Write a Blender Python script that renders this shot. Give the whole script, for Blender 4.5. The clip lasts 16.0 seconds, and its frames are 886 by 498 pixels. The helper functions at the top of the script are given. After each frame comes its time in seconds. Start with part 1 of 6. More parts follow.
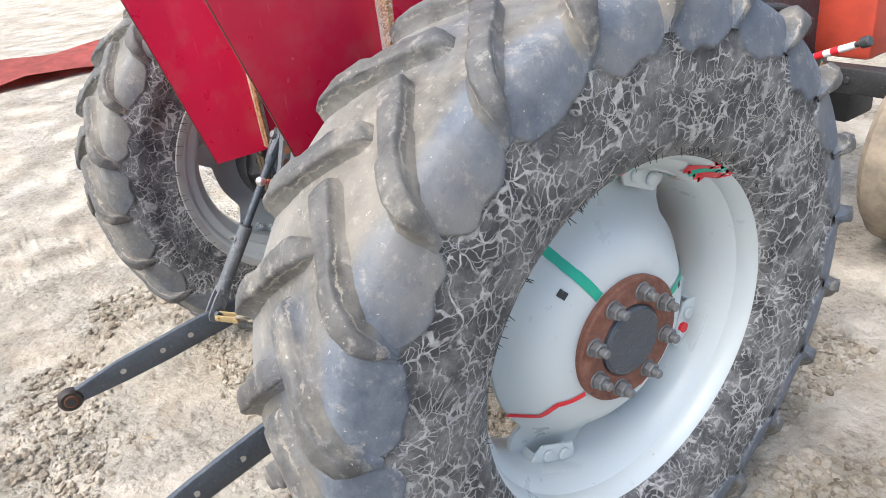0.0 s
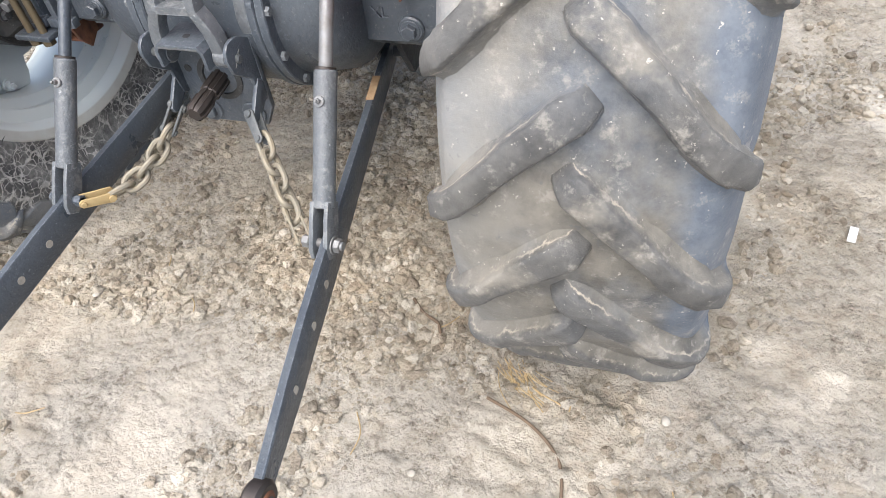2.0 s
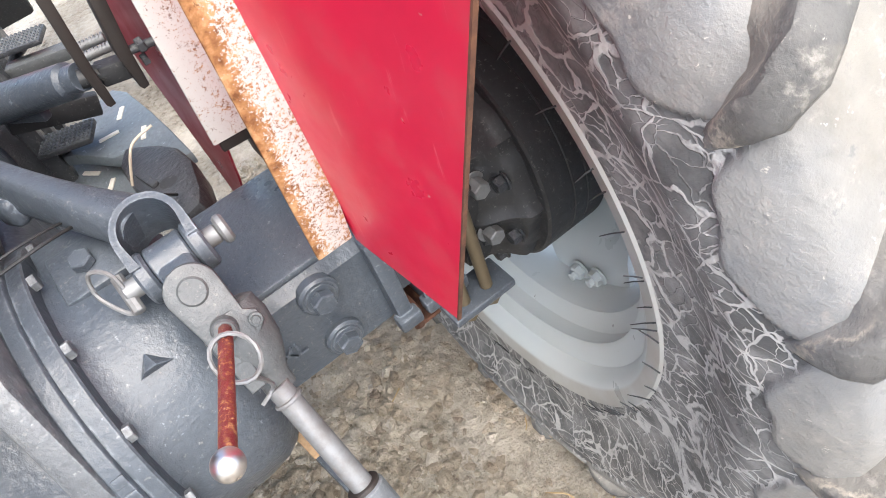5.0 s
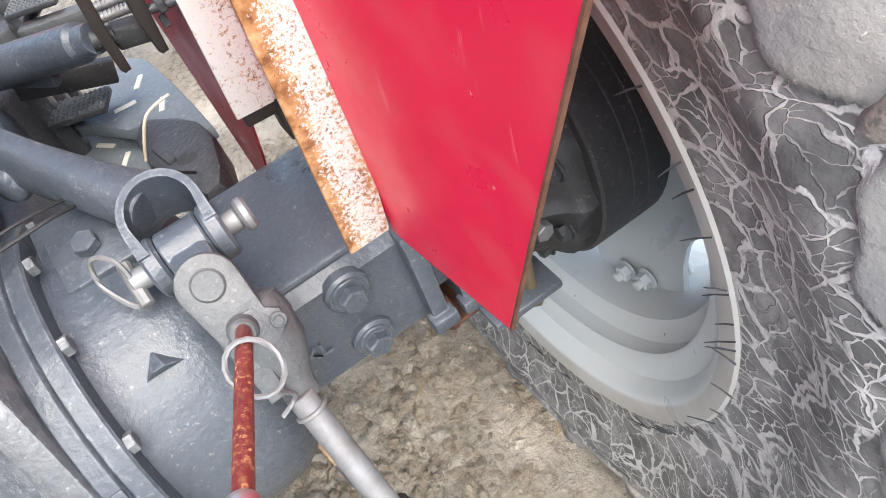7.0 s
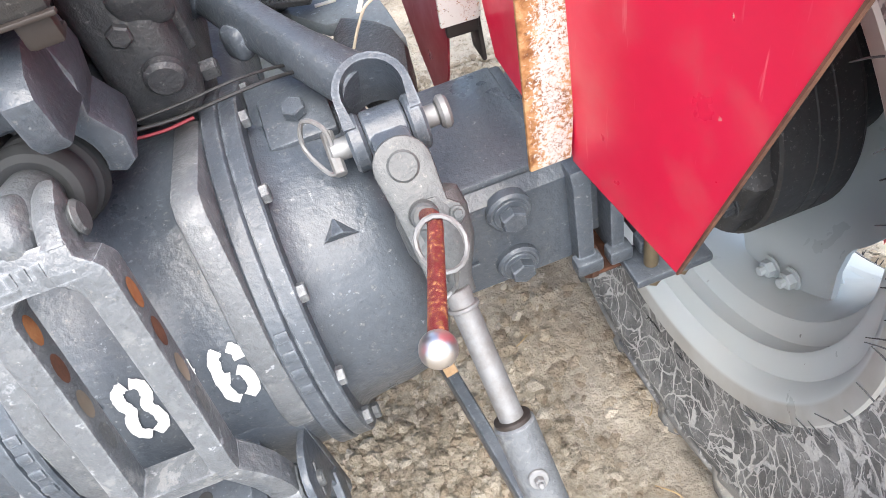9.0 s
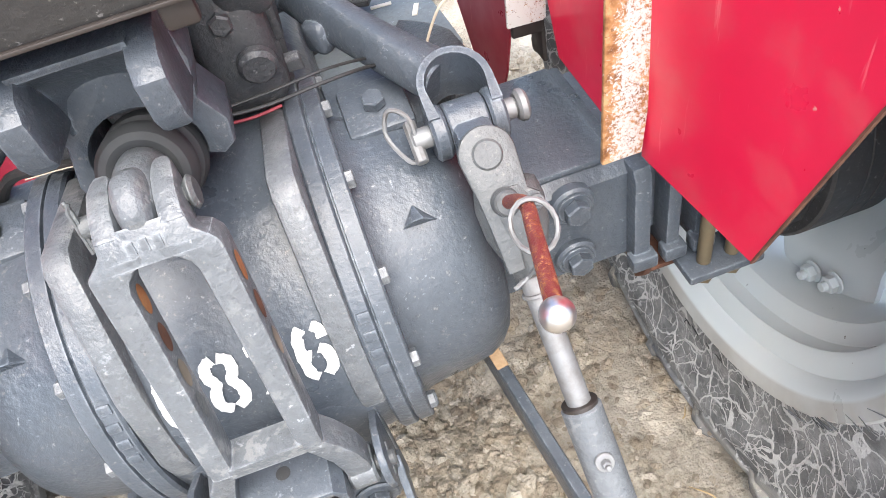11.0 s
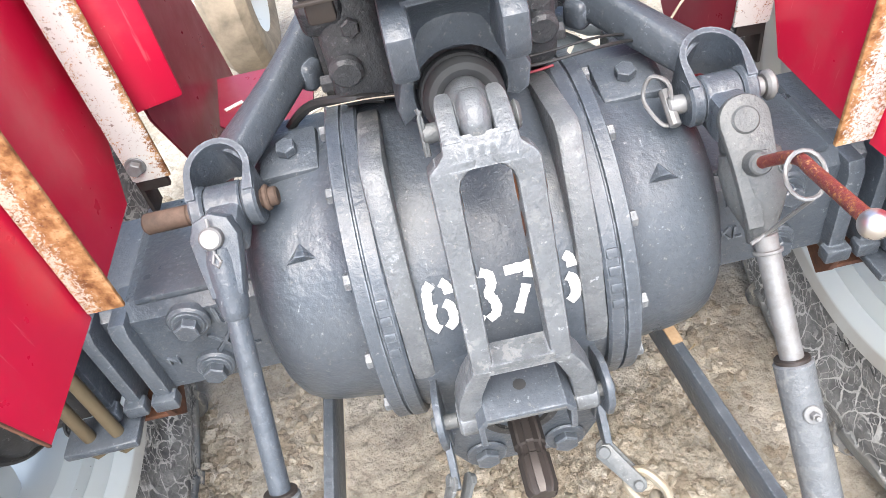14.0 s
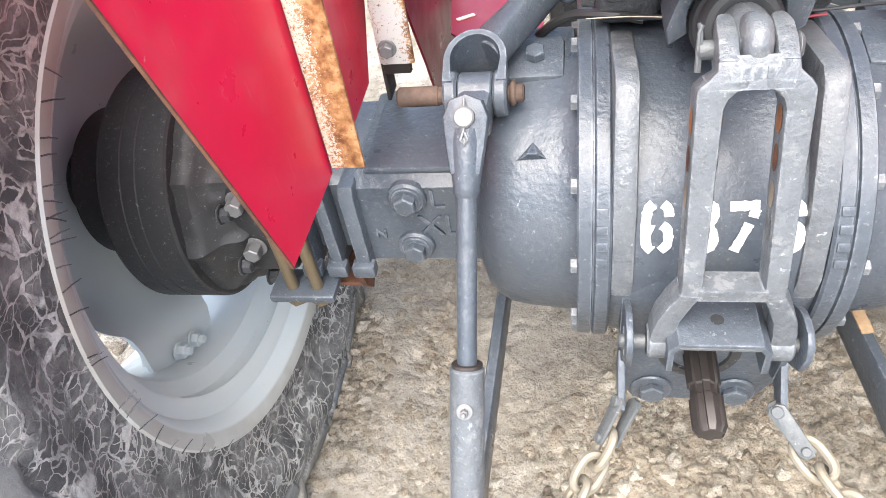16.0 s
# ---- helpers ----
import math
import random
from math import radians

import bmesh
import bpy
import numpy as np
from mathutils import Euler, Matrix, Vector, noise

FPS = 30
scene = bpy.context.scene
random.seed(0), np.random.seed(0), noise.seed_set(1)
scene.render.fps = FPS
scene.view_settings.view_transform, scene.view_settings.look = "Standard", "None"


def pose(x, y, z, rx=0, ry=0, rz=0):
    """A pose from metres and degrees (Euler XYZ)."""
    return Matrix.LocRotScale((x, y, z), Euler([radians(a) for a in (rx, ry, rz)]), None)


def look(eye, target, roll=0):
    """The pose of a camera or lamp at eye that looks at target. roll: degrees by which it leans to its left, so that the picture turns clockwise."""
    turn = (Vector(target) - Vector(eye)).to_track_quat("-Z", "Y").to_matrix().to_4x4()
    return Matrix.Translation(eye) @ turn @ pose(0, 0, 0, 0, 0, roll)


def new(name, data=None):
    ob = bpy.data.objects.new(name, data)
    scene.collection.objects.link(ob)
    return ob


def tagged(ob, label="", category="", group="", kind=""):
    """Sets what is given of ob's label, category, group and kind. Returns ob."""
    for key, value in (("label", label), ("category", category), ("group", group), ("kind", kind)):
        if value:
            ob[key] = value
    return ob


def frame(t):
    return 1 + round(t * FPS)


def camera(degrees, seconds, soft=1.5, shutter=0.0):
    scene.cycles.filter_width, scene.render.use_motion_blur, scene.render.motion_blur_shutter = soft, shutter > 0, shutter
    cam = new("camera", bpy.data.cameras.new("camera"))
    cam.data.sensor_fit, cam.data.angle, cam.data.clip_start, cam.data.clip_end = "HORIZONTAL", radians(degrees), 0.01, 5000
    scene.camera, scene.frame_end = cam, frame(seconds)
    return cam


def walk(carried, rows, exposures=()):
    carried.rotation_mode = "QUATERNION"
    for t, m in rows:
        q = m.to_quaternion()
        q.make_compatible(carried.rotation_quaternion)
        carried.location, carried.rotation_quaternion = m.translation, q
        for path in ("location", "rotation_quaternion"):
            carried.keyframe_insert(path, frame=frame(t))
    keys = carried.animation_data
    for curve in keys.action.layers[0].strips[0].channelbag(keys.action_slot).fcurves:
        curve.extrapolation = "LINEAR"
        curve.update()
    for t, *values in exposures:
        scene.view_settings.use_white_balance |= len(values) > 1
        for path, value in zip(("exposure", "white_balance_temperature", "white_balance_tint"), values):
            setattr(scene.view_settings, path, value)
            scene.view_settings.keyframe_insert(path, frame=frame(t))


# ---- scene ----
cam = camera(64.3, 16.0, 0.7)
PATH = [
    (0, (1.686, -0.479, 1.434), (0.16, 0.434, 0.518), -8.1),
    (0.5, (1.5, -0.599, 1.331), (0.024, 0.267, 0.296), -8.8),
    (1, (1.266, -0.7, 1.287), (0.027, 0.166, -0.022), -9.6),
    (1.4, (1.087, -0.788, 1.266), (0.072, 0.292, -0.078), -11.0),
    (1.5, (1.047, -0.815, 1.257), (0.139, 0.33, -0.108), -10.3),
    (2, (0.884, -0.886, 1.258), (0.307, 0.382, -0.177), -8.9),
    (2.5, (0.622, -0.714, 1.251), (0.158, 0.61, -0.175), -19.2),
    (3, (0.487, -0.61, 1.268), (0.519, 0.835, -0.115), -14.2),
    (3.5, (0.349, -0.637, 1.313), (0.779, 0.764, -0.048), -20.2),
    (4, (0.269, -0.583, 1.306), (0.868, 0.709, -0.099), -15.7),
    (4.5, (0.305, -0.442, 1.291), (0.779, 0.849, -0.161), -23.9),
    (4.7, (0.329, -0.373, 1.288), (0.806, 0.9, -0.179), -21.9),
    (6.8, (0.342, -0.257, 1.233), (0.749, 0.995, -0.273), -21.8),
    (7, (0.336, -0.254, 1.231), (0.736, 1.012, -0.264), -21.1),
    (7.5, (0.313, -0.26, 1.235), (0.627, 1.014, -0.275), -20.9),
    (8, (0.281, -0.267, 1.236), (0.525, 1.042, -0.257), -19.3),
    (8.5, (0.272, -0.266, 1.233), (0.479, 1.049, -0.258), -18.0),
    (9, (0.254, -0.271, 1.235), (0.368, 1.055, -0.258), -17.3),
    (9.5, (0.241, -0.274, 1.233), (0.285, 1.048, -0.267), -17.2),
    (10, (0.219, -0.278, 1.232), (0.221, 1.046, -0.267), -16.7),
    (10.2, (0.214, -0.278, 1.235), (0.225, 1.061, -0.251), -16.6),
    (12.3, (0.106, -0.313, 1.271), (0.383, 1.038, -0.177), -15.0),
    (12.5, (0.097, -0.317, 1.273), (0.371, 1.054, -0.156), -14.9),
    (13, (0.07, -0.32, 1.269), (0.219, 1.046, -0.184), -17.8),
    (13.5, (0.011, -0.341, 1.275), (0.05, 1.077, -0.134), -14.9),
    (14, (-0.034, -0.375, 1.283), (-0.055, 1.082, -0.087), -13.2),
    (14.5, (-0.077, -0.411, 1.274), (-0.156, 1.033, -0.108), -12.0),
    (15, (-0.101, -0.418, 1.271), (-0.218, 1.004, -0.13), -10.5),
    (15.5, (-0.122, -0.435, 1.275), (-0.366, 0.978, -0.119), -10.6),
    (16, (-0.145, -0.453, 1.276), (-0.516, 0.938, -0.112), -10.4),
]
walk(cam, [(t, look(eye, target, roll)) for t, eye, target, roll in PATH], [(0, 1.45), (2.0, 1.50), (2.6, 1.78), (4.5, 1.93), (7.0, 2.0), (10.0, 2.1), (12.5, 2.12), (14.0, 2.18), (16.0, 2.24)])

# ---- world and light ----
world = bpy.data.worlds.new("sky")
scene.world = world
world.use_nodes = True
sky = world.node_tree.nodes.new("ShaderNodeTexSky")
sky.sky_type, sky.sun_disc = "NISHITA", False
SUN_EL, SUN_AZ = 60.0, 184.0  # degrees; azimuth clockwise from +y
sky.sun_elevation, sky.sun_rotation = radians(SUN_EL), radians(SUN_AZ)
sky.air_density, sky.dust_density = 1.0, 3.0
bg = world.node_tree.nodes["Background"]
bg.inputs["Strength"].default_value = 0.115
world.node_tree.links.new(sky.outputs[0], bg.inputs["Color"])
sun = new("sun", bpy.data.lights.new("sun", "SUN"))
sun.data.energy, sun.data.angle, sun.data.color = 2.2, radians(70), (1.0, 0.965, 0.91)
sun.matrix_world = look((0, 0, 0), (-math.sin(radians(SUN_AZ)) * math.cos(radians(SUN_EL)), -math.cos(radians(SUN_AZ)) * math.cos(radians(SUN_EL)), -math.sin(radians(SUN_EL))))
scene.view_settings.exposure = 1.3


# ---- materials ----
class Mat:
    """A small builder of node materials."""

    def __init__(self, name):
        self.m = bpy.data.materials.new(name)
        self.m.use_nodes = True
        self.nt = self.m.node_tree
        self.b = self.nt.nodes["Principled BSDF"]
        self.co = self.nt.nodes.new("ShaderNodeTexCoord").outputs["Object"]

    def node(self, kind, **kw):
        n = self.nt.nodes.new(kind)
        for k, v in kw.items():
            if k in n.inputs:
                n.inputs[k].default_value = v
        return n

    def link(self, a, b):
        self.nt.links.new(a, b)

    def noise(self, scale, detail=6.0, rough=0.6, co=None, dist=0.0):
        n = self.node("ShaderNodeTexNoise", Scale=scale, Detail=detail, Roughness=rough, Distortion=dist)
        self.link(co or self.co, n.inputs["Vector"])
        return n.outputs["Fac"]

    def ramp(self, fac, *stops, ease="LINEAR"):
        n = self.node("ShaderNodeValToRGB")
        n.color_ramp.interpolation = ease
        els = n.color_ramp.elements
        while len(els) < len(stops):
            els.new(0.5)
        for e, (p, c) in zip(els, stops):
            e.position = p
            e.color = (*c, 1) if hasattr(c, "__len__") else (c, c, c, 1)
        self.link(fac, n.inputs["Fac"])
        return n.outputs["Color"]

    def mix(self, fac, a, b, blend="MIX"):
        n = self.node("ShaderNodeMix")
        n.data_type, n.blend_type = "RGBA", blend
        for v, i in ((fac, 0), (a, 6), (b, 7)):
            if hasattr(v, "is_linked"):
                self.link(v, n.inputs[i])
            elif i == 0:
                n.inputs[i].default_value = v
            else:
                n.inputs[i].default_value = (*v, 1)
        return n.outputs[2]

    def math(self, op, a, b=0.0):
        n = self.node("ShaderNodeMath")
        n.operation = op
        for v, i in ((a, 0), (b, 1)):
            if hasattr(v, "is_linked"):
                self.link(v, n.inputs[i])
            else:
                n.inputs[i].default_value = v
        return n.outputs[0]

    def bump(self, height, strength=0.3, dist=0.002):
        n = self.node("ShaderNodeBump", Strength=strength, Distance=dist)
        self.link(height, n.inputs["Height"])
        old = self.b.inputs["Normal"]
        if old.is_linked:
            self.link(old.links[0].from_socket, n.inputs["Normal"])
        self.link(n.outputs[0], old)

    def set(self, color=None, rough=None, metal=None, spec=None, coat=None):
        for v, k in ((color, "Base Color"), (rough, "Roughness"), (metal, "Metallic"), (spec, "Specular IOR Level"), (coat, "Coat Weight")):
            if v is None:
                continue
            if hasattr(v, "is_linked"):
                self.link(v, self.b.inputs[k])
            else:
                self.b.inputs[k].default_value = (*v, 1) if hasattr(v, "__len__") else v
        return self.m


def painted(name, color, dust=(0.36, 0.35, 0.33), amount=0.35, rough=0.42, pit=0.35, scale=1.0, flakes=0.0, chip=0.0):
    """Sprayed paint over cast iron, with dust in patches and small light chips."""
    m = Mat(name)
    big = m.noise(9 * scale, 5, 0.6)
    fine = m.noise(160 * scale, 3, 0.6)
    c = m.mix(m.ramp(big, (0.35, 0.0), (0.75, amount)), color, dust)
    c = m.mix(m.ramp(m.noise(3 * scale, 3), (0.4, 0.0), (0.7, 0.35)), c, tuple(v * 0.72 for v in color))
    c = m.mix(m.ramp(m.noise(75 * scale, 4, 0.7), (0.66, 0.0), (0.70, 0.7)), c, tuple(min(1, v * 2.2 + 0.08) for v in color))
    c = m.mix(m.ramp(fine, (0.3, 0.16), (0.6, 0.0)), c, (0.02, 0.02, 0.02))
    c = m.mix(m.ramp(m.noise(210 * scale, 3, 0.6), (0.69, 0.0), (0.72, 0.4)), c, tuple(min(1, v * 2.4 + 0.1) for v in color))
    c = m.mix(m.ramp(m.noise(120 * scale, 4, 0.7), (0.27, 0.6), (0.33, 0.0)), c, tuple(v * 0.35 for v in color))
    if flakes:
        c = m.mix(m.math("MULTIPLY", m.ramp(m.noise(8 * scale, 3), (0.46, 0.0), (0.6, 1.0)), m.ramp(m.noise(42 * scale, 5, 0.6), (0.53, 0.0), (0.57, flakes))), c, (0.36, 0.36, 0.345))
    wear = m.math("MULTIPLY", m.ramp(m.noise(5.5 * scale, 4), (0.50, 0.0), (0.66, 1.0)), m.ramp(m.noise(110 * scale, 6, 0.75), (0.55, 0.0), (0.64, pit)))
    c = m.mix(wear, c, tuple(min(1, v * 2.1 + 0.05) for v in color))
    r = m.ramp(big, (0.3, rough), (0.75, min(0.9, rough + 0.22)))
    m.bump(fine, min(1, pit * 1.6), 0.0018)
    m.bump(m.noise(52 * scale, 5, 0.65), min(1, pit * 0.7), 0.003)
    m.bump(m.noise(13 * scale, 3, 0.5), 0.4, 0.012)
    # clinging dust and dark pinholes
    c = m.mix(m.ramp(m.noise(150, 4, 0.75), (0.60, 0.0), (0.68, 0.30)), c, (0.27, 0.26, 0.24))
    c = m.mix(m.ramp(m.noise(85, 5, 0.75), (0.33, 0.45), (0.41, 0.0)), c, tuple(v * 0.45 for v in color))
    m.bump(m.noise(120, 4, 0.7), 0.08, 0.0015)
    if chip:
        # paint rubbed thin and chipped along the edges
        bev = m.node("ShaderNodeBevel", Radius=0.0045)
        bev.samples = 4
        geo = m.node("ShaderNodeNewGeometry")
        dot = m.node("ShaderNodeVectorMath")
        dot.operation = "DOT_PRODUCT"
        m.link(bev.outputs[0], dot.inputs[0])
        m.link(geo.outputs["Normal"], dot.inputs[1])
        edge = m.math("MULTIPLY", m.ramp(dot.outputs["Value"], (0.86, 1.0), (0.97, 0.0)), m.ramp(m.noise(48 * scale, 5, 0.75), (0.44, 0.0), (0.58, chip)))
        c = m.mix(edge, c, tuple(min(1, v * 2.3 + 0.09) for v in color))
    return m.set(c, r, spec=0.45)


GREY = painted("grey_paint", (0.056, 0.068, 0.084), (0.108, 0.118, 0.130), 0.35, 0.25, chip=0.7)
YOKE = painted("light_grey_cast_paint", (0.096, 0.106, 0.117), (0.158, 0.167, 0.174), 0.4, 0.3, 0.5, 1.0, 0.25, 0.7)
LEVEL = painted("greenish_grey_cast_paint", (0.076, 0.083, 0.087), (0.15, 0.152, 0.148), 0.4, 0.36, 0.4)
DARK = painted("dark_grey_paint", (0.038, 0.041, 0.046), (0.088, 0.090, 0.092), 0.4, 0.3, 0.6)
BOX = painted("dull_black_sheet_paint", (0.020, 0.020, 0.021), (0.045, 0.042, 0.039), 0.62, 0.4, 0.3)
# black parts, and patches that paint the darkness inside holes
BLACK = painted("black_paint_and_shade", (0.022, 0.023, 0.025), (0.06, 0.058, 0.055), 0.4, 0.45, 0.15)


def rim_paint(name, earth):
    """Smooth pale enamel with a few dusty washes and small specks; earth: how much soil sticks to the lip."""
    m = Mat(name)
    c = m.mix(m.ramp(m.noise(3, 4), (0.4, 0.0), (0.7, 0.6)), (0.50, 0.55, 0.56), (0.545, 0.555, 0.53))
    c = m.mix(m.ramp(m.noise(18, 6, 0.7), (0.62, 0.0), (0.75, 0.3)), c, (0.45, 0.43, 0.38))
    c = m.mix(m.ramp(m.noise(70, 3), (0.735, 0.0), (0.75, 0.8)), c, (0.12, 0.11, 0.10))
    # earth rubbed into the outermost lip by the tyre
    flat_co = m.node("ShaderNodeVectorMath")
    flat_co.operation = "MULTIPLY_ADD"
    flat_co.inputs[1].default_value, flat_co.inputs[2].default_value = (0, 1, 1), (0, -0.375, -0.612)
    m.link(m.co, flat_co.inputs[0])
    far = m.node("ShaderNodeVectorMath")
    far.operation = "LENGTH"
    m.link(flat_co.outputs[0], far.inputs[0])
    lip = m.math("MULTIPLY", m.ramp(far.outputs["Value"], (0.3985, 0.0), (0.4015, 1.0)), m.ramp(m.noise(10, 5), (0.25, 0.45 * earth), (0.6, 0.95 * earth)))
    c = m.mix(lip, c, (0.235, 0.19, 0.145))
    m.bump(m.noise(9, 3), 0.08, 0.004)
    return m.set(c, m.ramp(m.noise(12, 4), (0.3, 0.26), (0.7, 0.42)), spec=0.5)


RIM = rim_paint("pale_grey_rim_paint", 0.0)
RIM_BACK = rim_paint("pale_grey_rim_paint_with_earthy_lip", 0.6)


def red_paint(name, base, worn):
    m = Mat(name)
    c = m.mix(m.ramp(m.noise(2.5, 4), (0.35, 0.0), (0.7, 0.6)), base, worn)
    sc = m.node("ShaderNodeMapping")
    sc.inputs["Scale"].default_value = (60, 60, 6)
    m.link(m.co, sc.inputs["Vector"])
    c = m.mix(m.ramp(m.noise(2.2, 3, 0.6, sc.outputs[0]), (0.66, 0.0), (0.72, 0.15)), c, (0.8, 0.40, 0.38))
    c = m.mix(m.ramp(m.noise(60, 3), (0.73, 0.0), (0.75, 0.7)), c, (0.5, 0.25, 0.2))
    c = m.mix(m.ramp(m.noise(14, 5), (0.5, 0.0), (0.85, 0.25)), c, (0.35, 0.2, 0.16))
    m.bump(m.noise(5, 2), 0.12, 0.01)
    return m.set(c, m.ramp(m.noise(20, 4), (0.3, 0.26), (0.7, 0.42)), spec=0.5)


RED = red_paint("red_sheet_paint", (0.56, 0.008, 0.046), (0.46, 0.008, 0.036))
# darker copy of the red; on the inner panels it carries their shade
MAROON = red_paint("maroon_shaded_red_paint", (0.25, 0.014, 0.028), (0.19, 0.02, 0.03))


def rusted(name, paint, edge, mid=None, lean=0.0):
    """White paint that rust eats through, most along the inner edge of the bar whose middle lies at |x| = mid and leans outwards."""
    m = Mat(name)
    n = m.math("ADD", m.math("MULTIPLY", m.noise(230, 6, 0.8), 1.25), m.math("MULTIPLY", m.noise(18, 4), 0.3))
    if mid:
        sep = m.node("ShaderNodeSeparateXYZ")
        m.link(m.co, sep.inputs[0])
        line = m.math("ADD", mid, m.math("MULTIPLY", m.math("MAXIMUM", m.math("SUBTRACT", sep.outputs[2], 0.77), 0.0), lean))
        off = m.math("DIVIDE", m.math("SUBTRACT", line, m.math("ABSOLUTE", sep.outputs[0])), 0.021)
        near, away = m.math("MINIMUM", m.math("MAXIMUM", off, 0.0), 1.2), m.math("MINIMUM", m.math("MAXIMUM", m.math("MULTIPLY", off, -1.0), 0.0), 0.9)
        n = m.math("ADD", n, m.math("MULTIPLY", m.math("POWER", near, 1.6), 0.24))
        n = m.math("ADD", n, m.math("MULTIPLY", m.math("POWER", away, 2.5), 0.10))
    rust = m.ramp(m.noise(70, 6), (0.32, (0.15, 0.06, 0.022)), (0.5, (0.36, 0.18, 0.075)), (0.62, (0.50, 0.30, 0.15)))
    f = m.ramp(n, (edge, 0.0), (edge + 0.09, 1.0))
    c = m.mix(f, paint, rust)
    c = m.mix(m.ramp(m.noise(150, 4, 0.7), (0.62, 0.0), (0.67, 0.75)), c, (0.12, 0.05, 0.02))
    m.bump(n, 0.4, 0.002)
    return m.set(c, m.ramp(f, (0, 0.42), (1, 0.85)), spec=0.3)


RUSTY_WHITE = rusted("rust_spotted_white_paint", (0.57, 0.56, 0.53), 0.80, 0.408, 0.072)
RUSTY_ORANGE = rusted("rusted_through_paint", (0.62, 0.57, 0.48), 0.76, 0.436)
RUSTY_STAY = rusted("dirty_white_paint", (0.62, 0.61, 0.58), 0.90, 0.392)



def brown(name, a, b, c):
    """Old even rust, dull and pitted."""
    m = Mat(name)
    col = m.ramp(m.noise(30, 7, 0.7), (0.3, a), (0.52, b), (0.72, c))
    m.bump(m.noise(90, 5), 0.5, 0.002)
    return m.set(col, 0.78, spec=0.3)


RUST = brown("brown_rust", (0.045, 0.024, 0.017), (0.115, 0.052, 0.033), (0.19, 0.085, 0.045))
FLANGE_RUST = brown("red_brown_flange_rust", (0.10, 0.045, 0.032), (0.19, 0.085, 0.06), (0.27, 0.14, 0.10))
BROWN_PIN = brown("dull_brown_steel", (0.035, 0.027, 0.022), (0.075, 0.050, 0.038), (0.12, 0.082, 0.062))
TAN = brown("tan_rubbed_rust", (0.20, 0.12, 0.065), (0.37, 0.25, 0.145), (0.48, 0.36, 0.23))
DULL_RUST = brown("orange_rust", (0.16, 0.06, 0.025), (0.30, 0.125, 0.05), (0.42, 0.21, 0.09))


def metal_mat(name, color, rough=0.35, metal=1.0, stain=(0.2, 0.12, 0.07), amount=0.4):
    m = Mat(name)
    c = m.mix(m.ramp(m.noise(45, 6, 0.7), (0.45, 0.0), (0.75, amount)), color, stain)
    m.bump(m.noise(120, 3), 0.2, 0.001)
    return m.set(c, m.ramp(m.noise(30, 4), (0.3, rough), (0.7, rough + 0.25)), metal)


STEEL = metal_mat("worn_steel", (0.22, 0.225, 0.23), 0.48, 0.55, (0.11, 0.09, 0.075), 0.6)
CHROME = metal_mat("bright_ball_steel", (0.65, 0.62, 0.6), 0.22, 1.0, (0.35, 0.05, 0.05), 0.35)
CHAIN = metal_mat("yellow_zinc_steel", (0.22, 0.20, 0.16), 0.5, 0.4, (0.30, 0.235, 0.14), 0.55)
GOLD = metal_mat("golden_zinc_plate", (0.40, 0.30, 0.15), 0.5, 0.3, (0.27, 0.18, 0.09), 0.5)
BRASSY = metal_mat("yellowed_zinc_bolt", (0.14, 0.112, 0.07), 0.45, 0.4, (0.14, 0.1, 0.06), 0.6)
BROWNSTEEL = metal_mat("brown_greased_steel", (0.048, 0.041, 0.038), 0.36, 0.5, (0.04, 0.03, 0.026), 0.6)


def flat(name, color, rough=0.6, vary=0.25, scale=40):
    m = Mat(name)
    c = m.mix(m.ramp(m.noise(scale, 4), (0.35, 0.0), (0.7, 1.0)), color, tuple(v * (1 - vary) for v in color))
    m.bump(m.noise(scale * 3, 3), 0.15, 0.001)
    return m.set(c, rough)


WHITE_STENCIL = flat("white_stencil_paint", (0.74, 0.74, 0.73), 0.6, 0.22, 90)
GREEN_STRIPE = flat("green_stripe_paint", (0.01, 0.36, 0.24), 0.4, 0.1)
RED_STRIPE = flat("red_stripe_paint", (0.72, 0.025, 0.035), 0.4, 0.1)
CRANK_RED = rusted("red_brown_worn_paint", (0.13, 0.022, 0.022), 0.80)
RUBBER_BOOT = flat("black_rubber", (0.028, 0.03, 0.032), 0.5, 0.3)
BOOT = flat("grey_oversprayed_rubber", (0.03, 0.033, 0.036), 0.8, 0.35, 30)
FOOT = painted("dusty_pale_blue_grey_paint", (0.15, 0.185, 0.215), (0.26, 0.27, 0.27), 0.6, 0.45, 0.3)
WIRE_BLACK = flat("black_cable", (0.02, 0.02, 0.02), 0.45)
WIRE_RED = flat("red_cable", (0.2, 0.015, 0.025), 0.45)
WIRE_WHITE = flat("cream_wire", (0.45, 0.40, 0.31), 0.5)
STRAW = flat("dry_straw", (0.42, 0.31, 0.16), 0.8)
TWIG = flat("grey_brown_twig", (0.13, 0.09, 0.06), 0.8)
DUSTY = flat("dusty_tan_rubber", (0.3, 0.25, 0.19), 0.85, 0.5, 14)
STONE = flat("pale_stone", (0.40, 0.37, 0.32), 0.8, 0.4, 60)
# near-white fill that paints sunlit ground into the footplate slots
SLOT = flat("painted_sunlit_soil", (0.74, 0.71, 0.64), 0.9, 0.1)
PLASTIC = flat("white_plastic_scrap", (0.75, 0.77, 0.78), 0.4, 0.1)
BLUE_TAPE = flat("blue_tape", (0.08, 0.18, 0.55), 0.4, 0.2)
YELLOW_RIBBON = flat("yellow_ribbon", (0.7, 0.45, 0.06), 0.6, 0.2)
